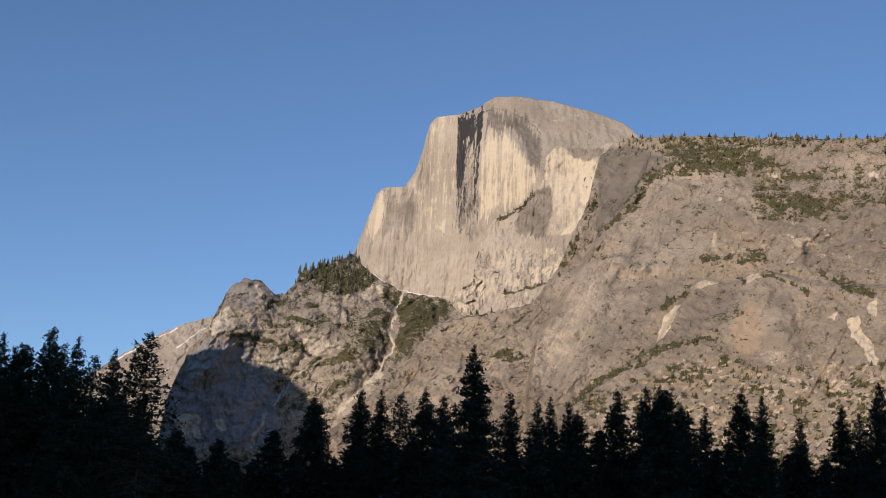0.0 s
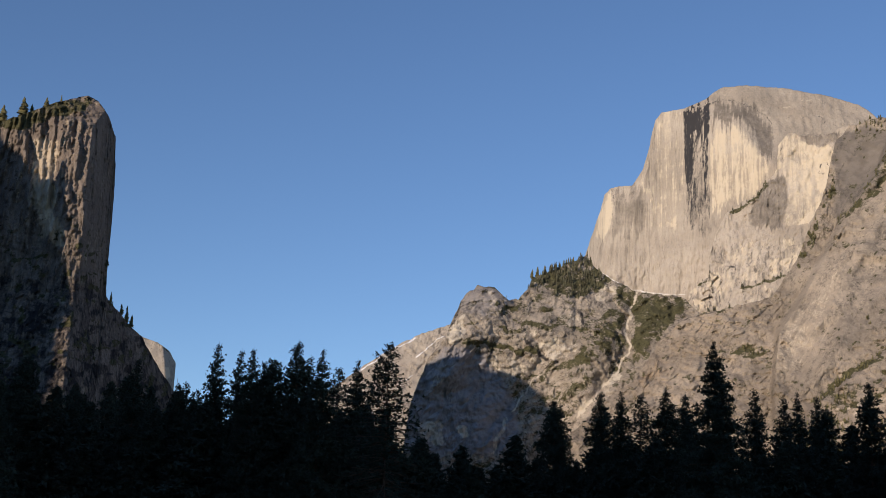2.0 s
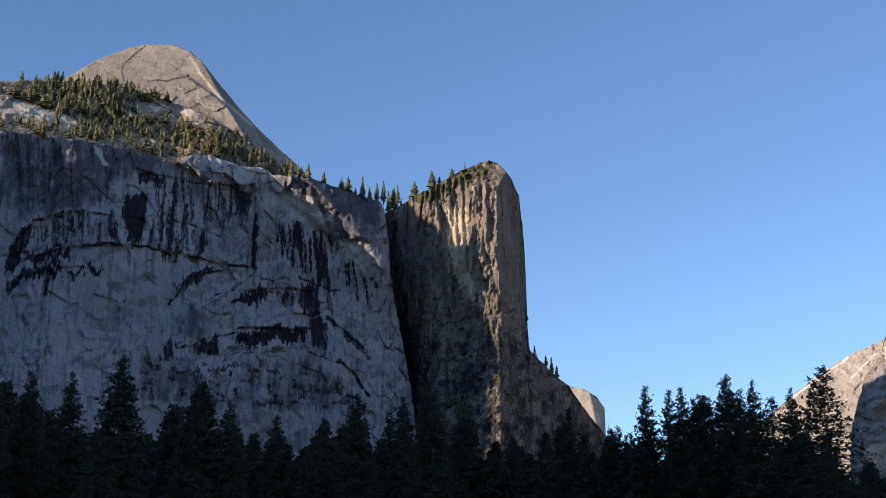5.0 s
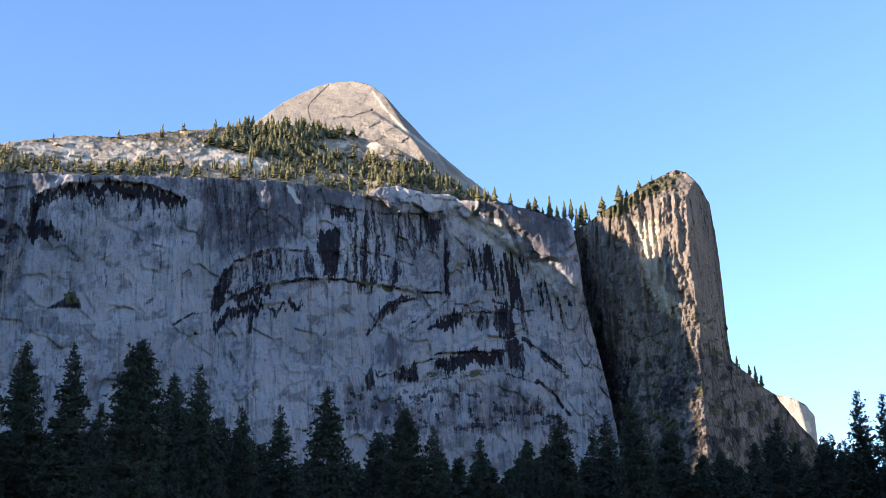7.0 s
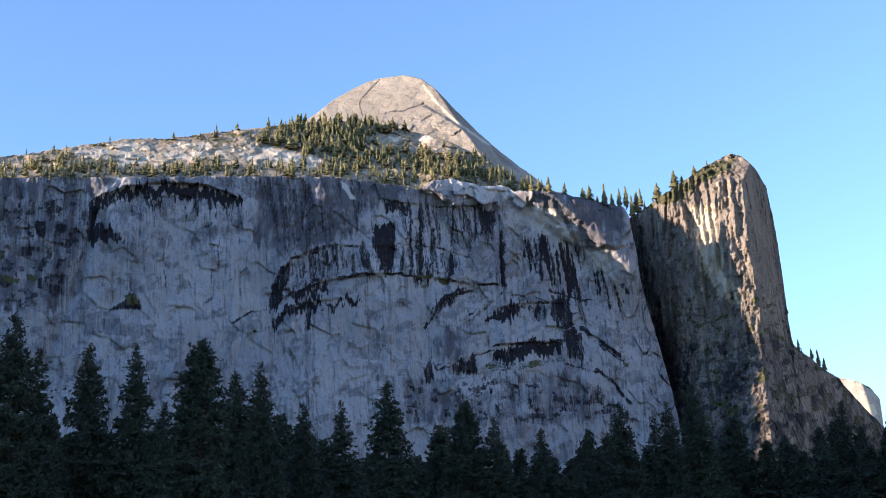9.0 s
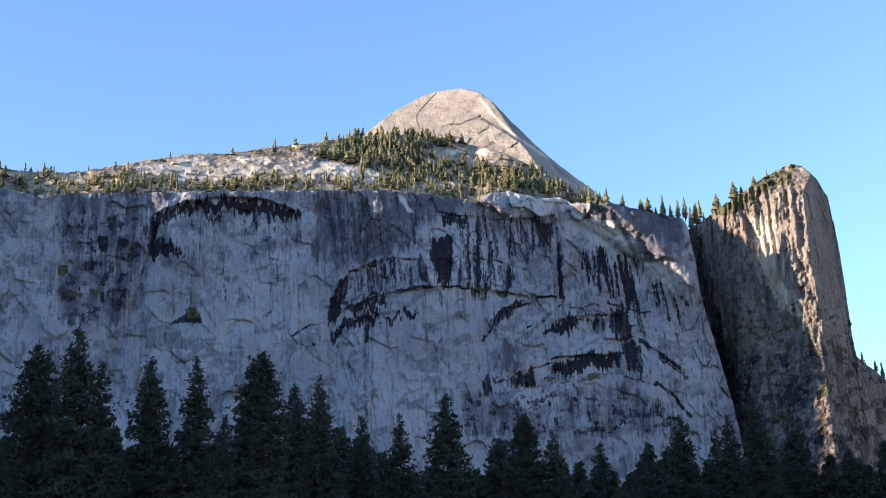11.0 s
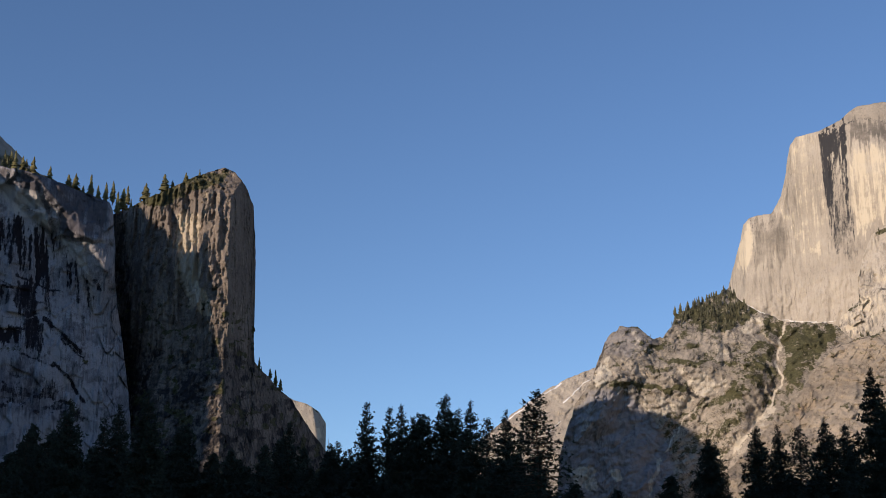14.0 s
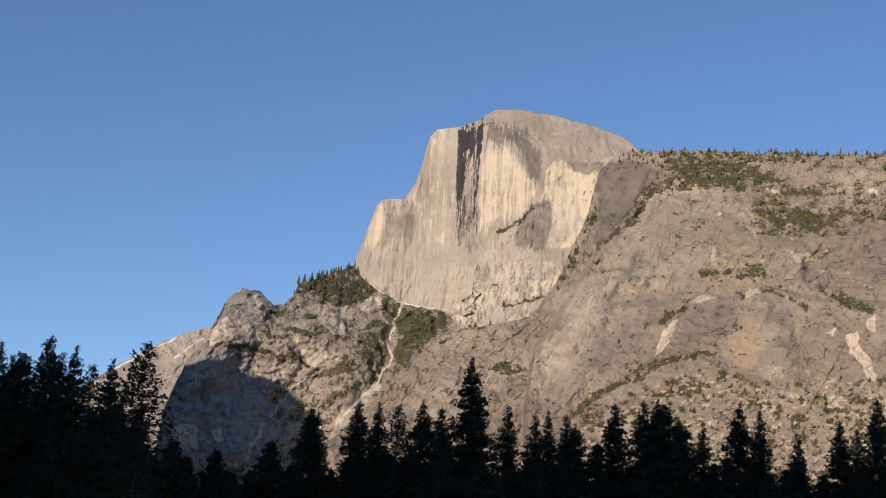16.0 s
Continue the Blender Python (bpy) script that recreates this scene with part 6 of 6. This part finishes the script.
tagged(plateau.build("plateau", GRASSY, plateau_marks, [
    ("ledge", lambda az, el: area(az, el, [(-58.29, 20.39), (-58.33, 21.37), (-55.93, 21.81), (-51.21, 21.66), (-51.21, 21.05), (-54.25, 20.45)], 0.01), "bare pale granite ledge"),
    ("shelf", lambda az, el: area(az, el, [(-45.81, 21.67), (-41.75, 22.16), (-39.50, 20.98), (-37.87, 19.55), (-43.00, 19.79)], 0.01), "wooded shelf")]), "sunlit granite slopes above the cliff with pines and brush", "mountain")


def north_depth(az, el):
    d = smax(facet(2150, -42, 22, -14, 62)(az, el), facet(2150, -40.6, 22.6, 115, 150)(az, el), 8)
    shelf = line(az, el, [(-43.75, 22.86), (-42.88, 22.94), (-41.93, 23.23)], 0.05, 0.08)
    lower = area(az, el, [(-43.75, 22.80), (-41.94, 23.18), (-40.58, 22.37), (-38.91, 21.22), (-37.85, 19.82), (-45.28, 19.84), (-46.37, 22.26)], 0.08)
    p = place(az, el, d) / 50
    return d + 10 * shelf - 14 * lower + 5 * fbm(p[..., 0], p[..., 1], p[..., 2], 5, 101) + lower * crags(az, el, d, 40, 5, 105)


def north_marks(az, el, pos):
    a, e = warp(az, el, 0.03, 5, 91)
    crack = line(a, e, [(-44.05, 24.35), (-44.53, 23.94), (-44.95, 23.52), (-45.04, 23.31), (-44.91, 22.83)], 0.09, 0.03) + line(a, e, [(-43.69, 22.91), (-42.88, 22.97), (-41.93, 23.26)], 0.09, 0.03)
    fine = 0.5 * line(a, e, [(-43.27, 24.20), (-43.73, 23.55), (-44.77, 22.83)], 0.04, 0.03)
    # painted light: a pale sunlit edge, and grey for the side turned away
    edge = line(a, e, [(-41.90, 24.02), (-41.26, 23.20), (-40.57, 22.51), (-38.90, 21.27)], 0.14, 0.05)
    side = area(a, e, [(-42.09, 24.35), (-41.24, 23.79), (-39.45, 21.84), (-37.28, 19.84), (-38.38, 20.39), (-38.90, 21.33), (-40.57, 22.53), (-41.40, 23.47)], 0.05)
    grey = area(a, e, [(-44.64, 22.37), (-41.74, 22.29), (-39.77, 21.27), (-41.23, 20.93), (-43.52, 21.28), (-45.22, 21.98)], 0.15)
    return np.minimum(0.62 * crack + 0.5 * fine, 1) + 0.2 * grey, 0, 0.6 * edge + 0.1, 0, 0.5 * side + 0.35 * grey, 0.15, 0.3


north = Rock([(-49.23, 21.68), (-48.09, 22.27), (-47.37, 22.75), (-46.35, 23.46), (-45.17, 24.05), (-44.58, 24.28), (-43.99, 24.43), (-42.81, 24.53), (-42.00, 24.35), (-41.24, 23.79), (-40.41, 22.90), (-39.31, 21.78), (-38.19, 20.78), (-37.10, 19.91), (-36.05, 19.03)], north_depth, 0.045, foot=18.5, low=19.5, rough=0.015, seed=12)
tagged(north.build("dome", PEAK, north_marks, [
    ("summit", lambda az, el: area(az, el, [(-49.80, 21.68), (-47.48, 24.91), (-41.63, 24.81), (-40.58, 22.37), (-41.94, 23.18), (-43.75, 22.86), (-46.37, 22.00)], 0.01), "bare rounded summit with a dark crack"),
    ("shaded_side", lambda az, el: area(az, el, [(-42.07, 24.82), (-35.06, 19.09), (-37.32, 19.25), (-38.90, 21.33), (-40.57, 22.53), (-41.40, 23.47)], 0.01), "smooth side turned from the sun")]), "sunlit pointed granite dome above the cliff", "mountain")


# ---- valley walls beside and behind the viewer: unseen, added to cast shade ----
def rim_depth(az, el):
    d = facet(950, 200, 0, 0, 12)(az, el)
    return d + crags(az, el, d, 120, 30, 111)


def no_marks(az, el, pos):
    return 0, 0.3, 0, 0


def spire_depth(az, el):
    d = facet(1740, 256, 10, 0, 6)(az, el)
    return d + crags(az, el, d, 120, 26, 115)


rim = Rock([(150.0, 8.0), (165.0, 20.0), (190.0, 22.0), (215.0, 22.0), (235.0, 22.0), (255.0, 20.0), (268.0, 10.0)], rim_depth, 0.6, seed=13)
tagged(rim.build("valley_cliff", SLAB, no_marks), "unseen granite valley rim that shades the meadow", "cliff")
# invented cliff out of view, its height set by the column's shadow line
spires = Rock([(240.0, 6.0), (250.0, 15.0), (254.3, 19.0), (255.8, 24.0), (258.0, 25.0), (262.0, 25.0), (266.0, 21.5), (272.0, 12.0), (280.0, 6.0)], spire_depth, 0.4, rough=0.08, seed=14)
tagged(spires.build("shadow_spires", SLAB, no_marks), "unseen granite cliffs added to shade the column", "cliff")


# ---- pines on the rock ----
def tiers(height, width, seed, count=5, sides=6):
    """Points and triangles of a far pine's crown: ragged skirts one above another."""
    r = random.Random(seed)
    verts, faces = [], []
    for k in range(count):
        f0 = 0.10 + 0.86 * k / count
        f1 = min(1.0, f0 + max(1.7 * 0.9 / count, 0.2))
        rad = width * (1 - f0) ** 0.8
        b = len(verts)
        ox, oy = r.uniform(-0.08, 0.08) * width, r.uniform(-0.08, 0.08) * width
        verts.append((ox, oy, f1 * height))
        for j in range(sides):
            a = 2 * math.pi * (j + r.uniform(-0.25, 0.25)) / sides
            q = rad * r.uniform(0.3, 1.5)
            verts.append((ox + q * math.cos(a), oy + q * math.sin(a), (f0 + r.uniform(-0.05, 0.04)) * height))
        for j in range(sides):
            faces.append((b, b + 1 + j, b + 1 + (j + 1) % sides))
    return np.array(verts), np.array(faces)


SHAPES = [tiers(1.0, w, 200 + k, 7, 6) for k, w in enumerate((0.12, 0.15, 0.095, 0.18, 0.13, 0.21))]


def scatter(name, label, rock, chance, tall, seed, count, wide=1.0, needles=None):
    """One mesh of many far pines, standing where chance(az, el, marks) is high."""
    r = np.random.RandomState(seed)
    n = rock.n_front
    w = chance(rock.az, rock.el, rock.mark[:n])
    cell = np.linalg.norm(np.gradient(rock.pos[:n], axis=1), axis=-1) * np.abs(np.gradient(rock.el, axis=0))
    w = np.clip(w * cell, 0, None).ravel()
    pick = r.choice(len(w), count, p=w / w.sum())
    base = rock.pos[:n].reshape(-1, 3)[pick] + r.uniform(-1.5, 1.5, (count, 3)) * (1, 1, 0)
    vs, fs, b = [], [], 0
    for p in base:
        v, f = SHAPES[r.randint(len(SHAPES))]
        h = r.uniform(*tall)
        vs.append(v * (h * wide, h * wide, h) @ np.array(Matrix.Rotation(r.uniform(0, 6.28), 3, "Z")) + p - (0, 0, 0.05 * h))
        fs.append(f + b)
        b += len(v)
    mesh = sheet_mesh(name, np.concatenate(vs), np.concatenate(fs), False)
    mesh.materials.append(needles or FAR_NEEDLES)
    return tagged(new(name, mesh), label, "trees", kind="stuff")


def inside(pts, soft=0.1):
    return lambda az, el, m: area(az, el, pts, soft)


scatter("ridge_wood", "dark pines crowding the ridge below the dome", ridge, inside([(-7.04, 12.89), (-6.48, 13.74), (-5.09, 14.25), (-4.28, 14.56), (-3.52, 13.45), (-3.94, 12.74), (-5.20, 12.40), (-6.25, 12.57)]), (9, 17), 1, 300, 0.95)
scatter("gully_brush", "low green trees in the gully", ridge, lambda az, el, m: area(az, el, [(-2.62, 12.45), (0.22, 12.62), (0.02, 11.60), (-1.19, 10.27), (-2.38, 8.94), (-3.63, 8.61), (-4.58, 7.80), (-5.39, 8.50), (-3.78, 10.61)], 0.2) * (m[..., 1] > 0.3), (1.5, 4), 2, 240, 1.5, SUNNY_NEEDLES)
scatter("ridge_brush", "scattered brush and small pines on ledges", ridge, lambda az, el, m: (m[..., 1] > 0.4) * 1.0, (2.5, 8), 3, 420, 1.3)
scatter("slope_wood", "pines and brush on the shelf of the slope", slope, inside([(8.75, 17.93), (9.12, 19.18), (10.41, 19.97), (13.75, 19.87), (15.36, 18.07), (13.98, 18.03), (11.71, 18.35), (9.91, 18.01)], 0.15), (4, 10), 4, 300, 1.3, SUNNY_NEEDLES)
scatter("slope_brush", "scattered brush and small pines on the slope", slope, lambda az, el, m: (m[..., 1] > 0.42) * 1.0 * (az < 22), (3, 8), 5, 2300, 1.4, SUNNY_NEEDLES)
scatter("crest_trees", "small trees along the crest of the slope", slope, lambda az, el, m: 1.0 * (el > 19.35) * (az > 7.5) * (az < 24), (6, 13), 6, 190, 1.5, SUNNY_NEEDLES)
scatter("ledge_pines", "pines on the ledge under the face", buttress, lambda az, el, m: (m[..., 1] > 0.4) * 1.0, (8, 20), 7, 130, 1.0)
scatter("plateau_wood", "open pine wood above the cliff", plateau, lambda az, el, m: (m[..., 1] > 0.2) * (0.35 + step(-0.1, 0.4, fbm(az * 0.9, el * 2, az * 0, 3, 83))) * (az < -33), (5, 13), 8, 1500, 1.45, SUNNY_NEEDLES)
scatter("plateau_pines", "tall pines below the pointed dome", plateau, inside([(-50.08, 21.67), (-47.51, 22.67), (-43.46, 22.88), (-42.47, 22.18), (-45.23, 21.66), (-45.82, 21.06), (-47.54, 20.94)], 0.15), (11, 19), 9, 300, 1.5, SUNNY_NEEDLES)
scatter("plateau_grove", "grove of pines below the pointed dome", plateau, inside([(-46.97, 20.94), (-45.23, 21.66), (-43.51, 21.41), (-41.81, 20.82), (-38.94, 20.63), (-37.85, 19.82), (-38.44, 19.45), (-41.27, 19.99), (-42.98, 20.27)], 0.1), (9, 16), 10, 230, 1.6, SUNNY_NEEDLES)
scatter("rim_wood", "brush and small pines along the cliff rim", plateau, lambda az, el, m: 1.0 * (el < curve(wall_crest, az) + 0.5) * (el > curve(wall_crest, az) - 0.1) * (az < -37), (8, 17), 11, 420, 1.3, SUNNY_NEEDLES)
scatter("column_brush", "brush on top and ledges of the column", column, lambda az, el, m: (m[..., 1] > 0.45) * 1.0, (3, 8), 12, 260, 1.5)


def far_pine(height, width, seed):
    root = new("pine_tree")
    bm = bmesh.new()
    tube(bm, Vector((0, 0, -0.06 * height)), Vector((0, 0, 0.92 * height)), 0.022 * height, 0.004 * height, 5)
    part("trunk", bm, BARK, root)
    v, f = tiers(height, width, seed, 18, 7)
    mesh = sheet_mesh("crown", v, f, False)
    mesh.materials.append(SUNNY_NEEDLES)
    crown = new("crown", mesh)
    crown.parent = root
    return tagged(root, "small distant pine on the rock rim", "tree", "pines along the rim")


def tube(bm, a, c, ra, rc, sides=6):
    axis = (c - a).normalized()
    u = axis.orthogonal().normalized()
    w = axis.cross(u)
    rings = []
    for q, r in ((a, ra), (c, rc)):
        rings.append([bm.verts.new(q + r * (math.cos(2 * math.pi * k / sides) * u + math.sin(2 * math.pi * k / sides) * w)) for k in range(sides)])
    for k in range(sides):
        bm.faces.new((rings[0][k], rings[0][(k + 1) % sides], rings[1][(k + 1) % sides], rings[1][k]))


def part(name, bm, mat, parent, label=""):
    mesh = bpy.data.meshes.new(name)
    bm.to_mesh(mesh)
    bm.free()
    mesh.materials.append(mat)
    ob = new(name, mesh)
    ob.parent = parent
    if label:
        tagged(ob, label)
    return ob


RIM_PINES = [far_pine(10, 2.0, 301), far_pine(10, 1.5, 302), far_pine(10, 2.6, 303)]
rim_used = [False] * 3
# tips of the pines on the rims, and how tall they stand (degrees)
RIM_TIPS = [
    (column, [(-31.82, 18.28), (-31.99, 18.83), (-31.19, 19.02), (-30.77, 18.58), (-30.37, 19.47), (-30.01, 19.22), (-29.42, 19.59), (-28.81, 19.78)], (0.42, 0.5, 0.7, 0.4, 0.75, 0.5, 0.4, 0.45)),
    (column, [(-25.73, 11.61), (-24.98, 11.07), (-24.75, 10.69), (-25.23, 11.15)], (0.45, 0.55, 0.35, 0.2)),
    (wall, [(-34.63, 19.11), (-34.32, 19.17), (-33.97, 18.68), (-33.64, 19.19), (-33.31, 18.74), (-32.96, 18.92), (-32.65, 19.00), (-32.41, 18.55), (-32.17, 18.72)], (0.35, 0.45, 0.3, 0.75, 0.5, 0.7, 0.85, 0.5, 0.7)),
    (wall, [(-36.20, 19.71), (-35.46, 19.39), (-36.99, 19.90), (-36.66, 19.69)], (0.5, 0.4, 0.6, 0.5)),
    (ridge, [(-6.86, 13.73), (-6.61, 13.85), (-6.28, 13.91), (-5.96, 14.03), (-5.60, 14.06), (-5.30, 14.21), (-4.99, 14.31), (-4.65, 14.51)], (0.5, 0.4, 0.45, 0.4, 0.45, 0.4, 0.4, 0.4)),
]
rnd = random.Random(9)
for rock, tips, talls in RIM_TIPS:
    for (az, el), tall in zip(tips, talls):
        k = int(np.argmin(np.abs(rock.az[-1] - az)))
        crest = rock.pos[rock.n_front - 1, k]
        away = Vector((crest[0], crest[1], 0)).normalized() * 6
        d = math.hypot(crest[0], crest[1]) + 6
        tip = EYE + d * math.tan(radians(el))
        h = min(max(tip - crest[2] + 2, d * math.tan(radians(tall))), 30)
        j = rnd.randrange(3)
        m = Matrix.LocRotScale((d * math.sin(radians(az)), d * math.cos(radians(az)), tip - h), Euler((0, 0, rnd.uniform(0, 6.28))), None)
        if rim_used[j]:
            ob = copy_thing(RIM_PINES[j], m)
        else:
            ob, rim_used[j] = RIM_PINES[j], True
            ob.matrix_basis = m
        ob.scale = (h / 10,) * 3


# ---- pines along the meadow ----
def pine(height, radius, bare, density, seed, power=0.75, tuft=0.75, low=0.35):
    """A pine of that height: trunk, limbs in uneven whorls, tufts of needles along them."""
    rnd = random.Random(seed)
    root = new("pine_tree")
    bm = bmesh.new()
    lean = Vector((rnd.uniform(-0.012, 0.012), rnd.uniform(-0.012, 0.012), 1))
    cuts = [0, 0.3, 0.6, 0.85, 1.0]
    for a, c in zip(cuts, cuts[1:]):
        tube(bm, lean * height * a, lean * height * c, 0.011 * height * (1.02 - a), 0.011 * height * (1.02 - c), 8)
    part("trunk", bm, BARK, root)
    limbs, tufts = bmesh.new(), []
    z = bare * height
    while z < height * 0.985:
        f = (z - bare * height) / (height * (1 - bare))
        reach = radius * (1 - f) ** power * min(1.0, 0.7 + 1.5 * f) + 0.12
        few = 1.0 if f > low else 0.45
        for k in range(rnd.randint(4, 6)):
            ang = rnd.uniform(0, 2 * math.pi)
            r = reach * (1.06 - 0.45 * rnd.random() ** 2)
            droop = rnd.uniform(-0.45, -0.05) + 0.7 * f * f
            out = Vector((math.cos(ang), math.sin(ang), 0))
            a = lean * z
            c = a + out * r + Vector((0, 0, droop * r))
            tube(limbs, a, c, 0.03 + 0.012 * r, 0.015, 3)
            n = max(3, int(density * few * r * 2.9))
            for j in range(n):
                s = rnd.uniform(0.04, 1.03) ** 0.7
                q = a.lerp(c, s) + Vector((rnd.gauss(0, 0.08 + 0.1 * r), rnd.gauss(0, 0.08 + 0.1 * r), rnd.gauss(0, 0.12 + 0.05 * r)))
                tufts.append((q, tuft * rnd.uniform(0.5, 1.1) * min(1.0, 0.35 + 0.3 * r)))
        z += rnd.uniform(0.4, 0.8) * (0.5 + 0.45 * (1 - f)) * height / 38
    tagged(part("branchwork", limbs, BARK, root), kind="stuff")
    verts, faces = [], []
    for q, s in tufts:
        for k in range(5):
            d = Vector((rnd.gauss(0, 1), rnd.gauss(0, 1), rnd.gauss(0.25, 0.8))).normalized()
            u = d.orthogonal().normalized()
            u = (u * math.cos(k * 1.3) + d.cross(u) * math.sin(k * 1.3)) * s * 0.30
            b = len(verts)
            verts += [q - d * s * 0.15 + u, q - d * s * 0.15 - u, q + d * s]
            faces.append((b, b + 1, b + 2))
    mesh = sheet_mesh("crown", np.array([tuple(v) for v in verts]), np.array(faces), False)
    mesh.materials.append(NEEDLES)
    crown = new("crown", mesh)
    crown.parent = root
    tagged(root, "tall dark pine standing at the shaded meadow edge", "tree", "pines along the meadow")
    return root


# broad, narrow cone, round and full, thin spire, open and gappy, full cone; the last fills the depth of the wood
KINDS = [
    pine(38, 7.2, 0.12, 2.3, 11, 0.82, 0.54),
    pine(38, 6.8, 0.10, 2.4, 12, 0.92, 0.54),
    pine(38, 7.2, 0.16, 2.2, 13, 0.62, 0.56),
    pine(38, 6.3, 0.10, 2.1, 14, 0.85, 0.54),
    pine(38, 9.0, 0.2, 0.62, 15, 0.75, 0.58),
    pine(38, 9.2, 0.10, 2.4, 16, 0.95, 0.54),
    pine(30, 7.5, 0.08, 0.7, 17, 0.85, 1.0),
]
used = [False] * len(KINDS)


def plant(kind, az, el, d, turn, wide=1.0):
    h = d * math.tan(radians(el)) + EYE + 0.25
    s = h / (30 if kind == 6 else 38)
    a = radians(az)
    m = Matrix.LocRotScale((d * math.sin(a), d * math.cos(a), -0.25), Euler((0, 0, turn)), None)
    if used[kind]:
        ob = copy_thing(KINDS[kind], m)
    else:
        ob, used[kind] = KINDS[kind], True
        ob.matrix_basis = m
    w = s ** 0.5 * wide
    ob.scale = (w, w, s)
    return ob


# tips of the pines along the meadow, by kind
TOPS = {
    0: [(-17.33, 10.16), (-3.70, 8.45), (-0.80, 8.54), (-0.00, 8.40)] + [(7.76, 8.93), (9.00, 9.09), (13.12, 8.95), (17.30, 8.30), (18.89, 9.34)] + [(-60.42, 14.12), (-57.27, 12.87), (-50.88, 11.64), (-44.13, 11.09), (-37.32, 8.67), (-33.76, 9.64), (-22.41, 7.97)],
    1: [(-16.23, 9.88), (-14.64, 9.48), (-2.78, 8.51), (4.78, 8.54)] + [(9.57, 9.23), (11.59, 8.26), (14.01, 8.80)] + [(-55.26, 12.95), (-49.81, 12.10), (-46.18, 10.28), (-30.52, 10.20), (-26.79, 7.71), (-39.36, 9.30), (-31.65, 9.50)],
    2: [(-5.71, 7.93), (-18.31, 9.29), (6.00, 7.78)] + [(9.87, 8.95), (10.61, 8.16)] + [(-62.02, 13.17), (-52.44, 13.09), (-40.68, 10.02), (-28.86, 8.64), (-41.76, 9.01)],
    3: [(-22.15, 8.07), (-21.52, 7.77), (-20.89, 9.81), (-19.88, 9.59), (-19.20, 9.69), (-18.73, 9.20), (-16.72, 9.50), (2.95, 8.68), (4.18, 8.32), (5.51, 8.32), (-11.87, 6.21)] + [(15.54, 7.87), (18.10, 8.08)] + [(-47.88, 10.27), (-54.08, 10.35), (-35.48, 8.17), (-59.47, 12.62), (-32.23, 8.88), (-24.38, 8.91), (-21.85, 7.66)],
    4: [(-13.17, 10.22), (-15.32, 9.02), (-2.04, 8.25)],
    5: [(1.27, 10.68)],
}
rnd = random.Random(5)
for kind, tops in TOPS.items():
    for az, el in tops:
        h = rnd.uniform(35, 42)
        plant(kind, az, el, min(max((h - EYE) / math.tan(radians(el)), 135), 260), rnd.uniform(0, 6.28), rnd.uniform(0.9, 1.1))
az = -70.0
while az < 26:
    low = 9.0 if az < -47 else (7.5 if az < -23 else (7.0 if az < -13 else 5.0 if az < -4 else 6.0))
    el = low + rnd.gauss(0, 0.5)
    plant(6, az, el, rnd.uniform(210, 320), rnd.uniform(0, 6.28), rnd.uniform(1.0, 1.4))
    az += rnd.uniform(0.25, 0.5) if az < -40 or -24 < az < -9 else rnd.uniform(0.3, 0.8)
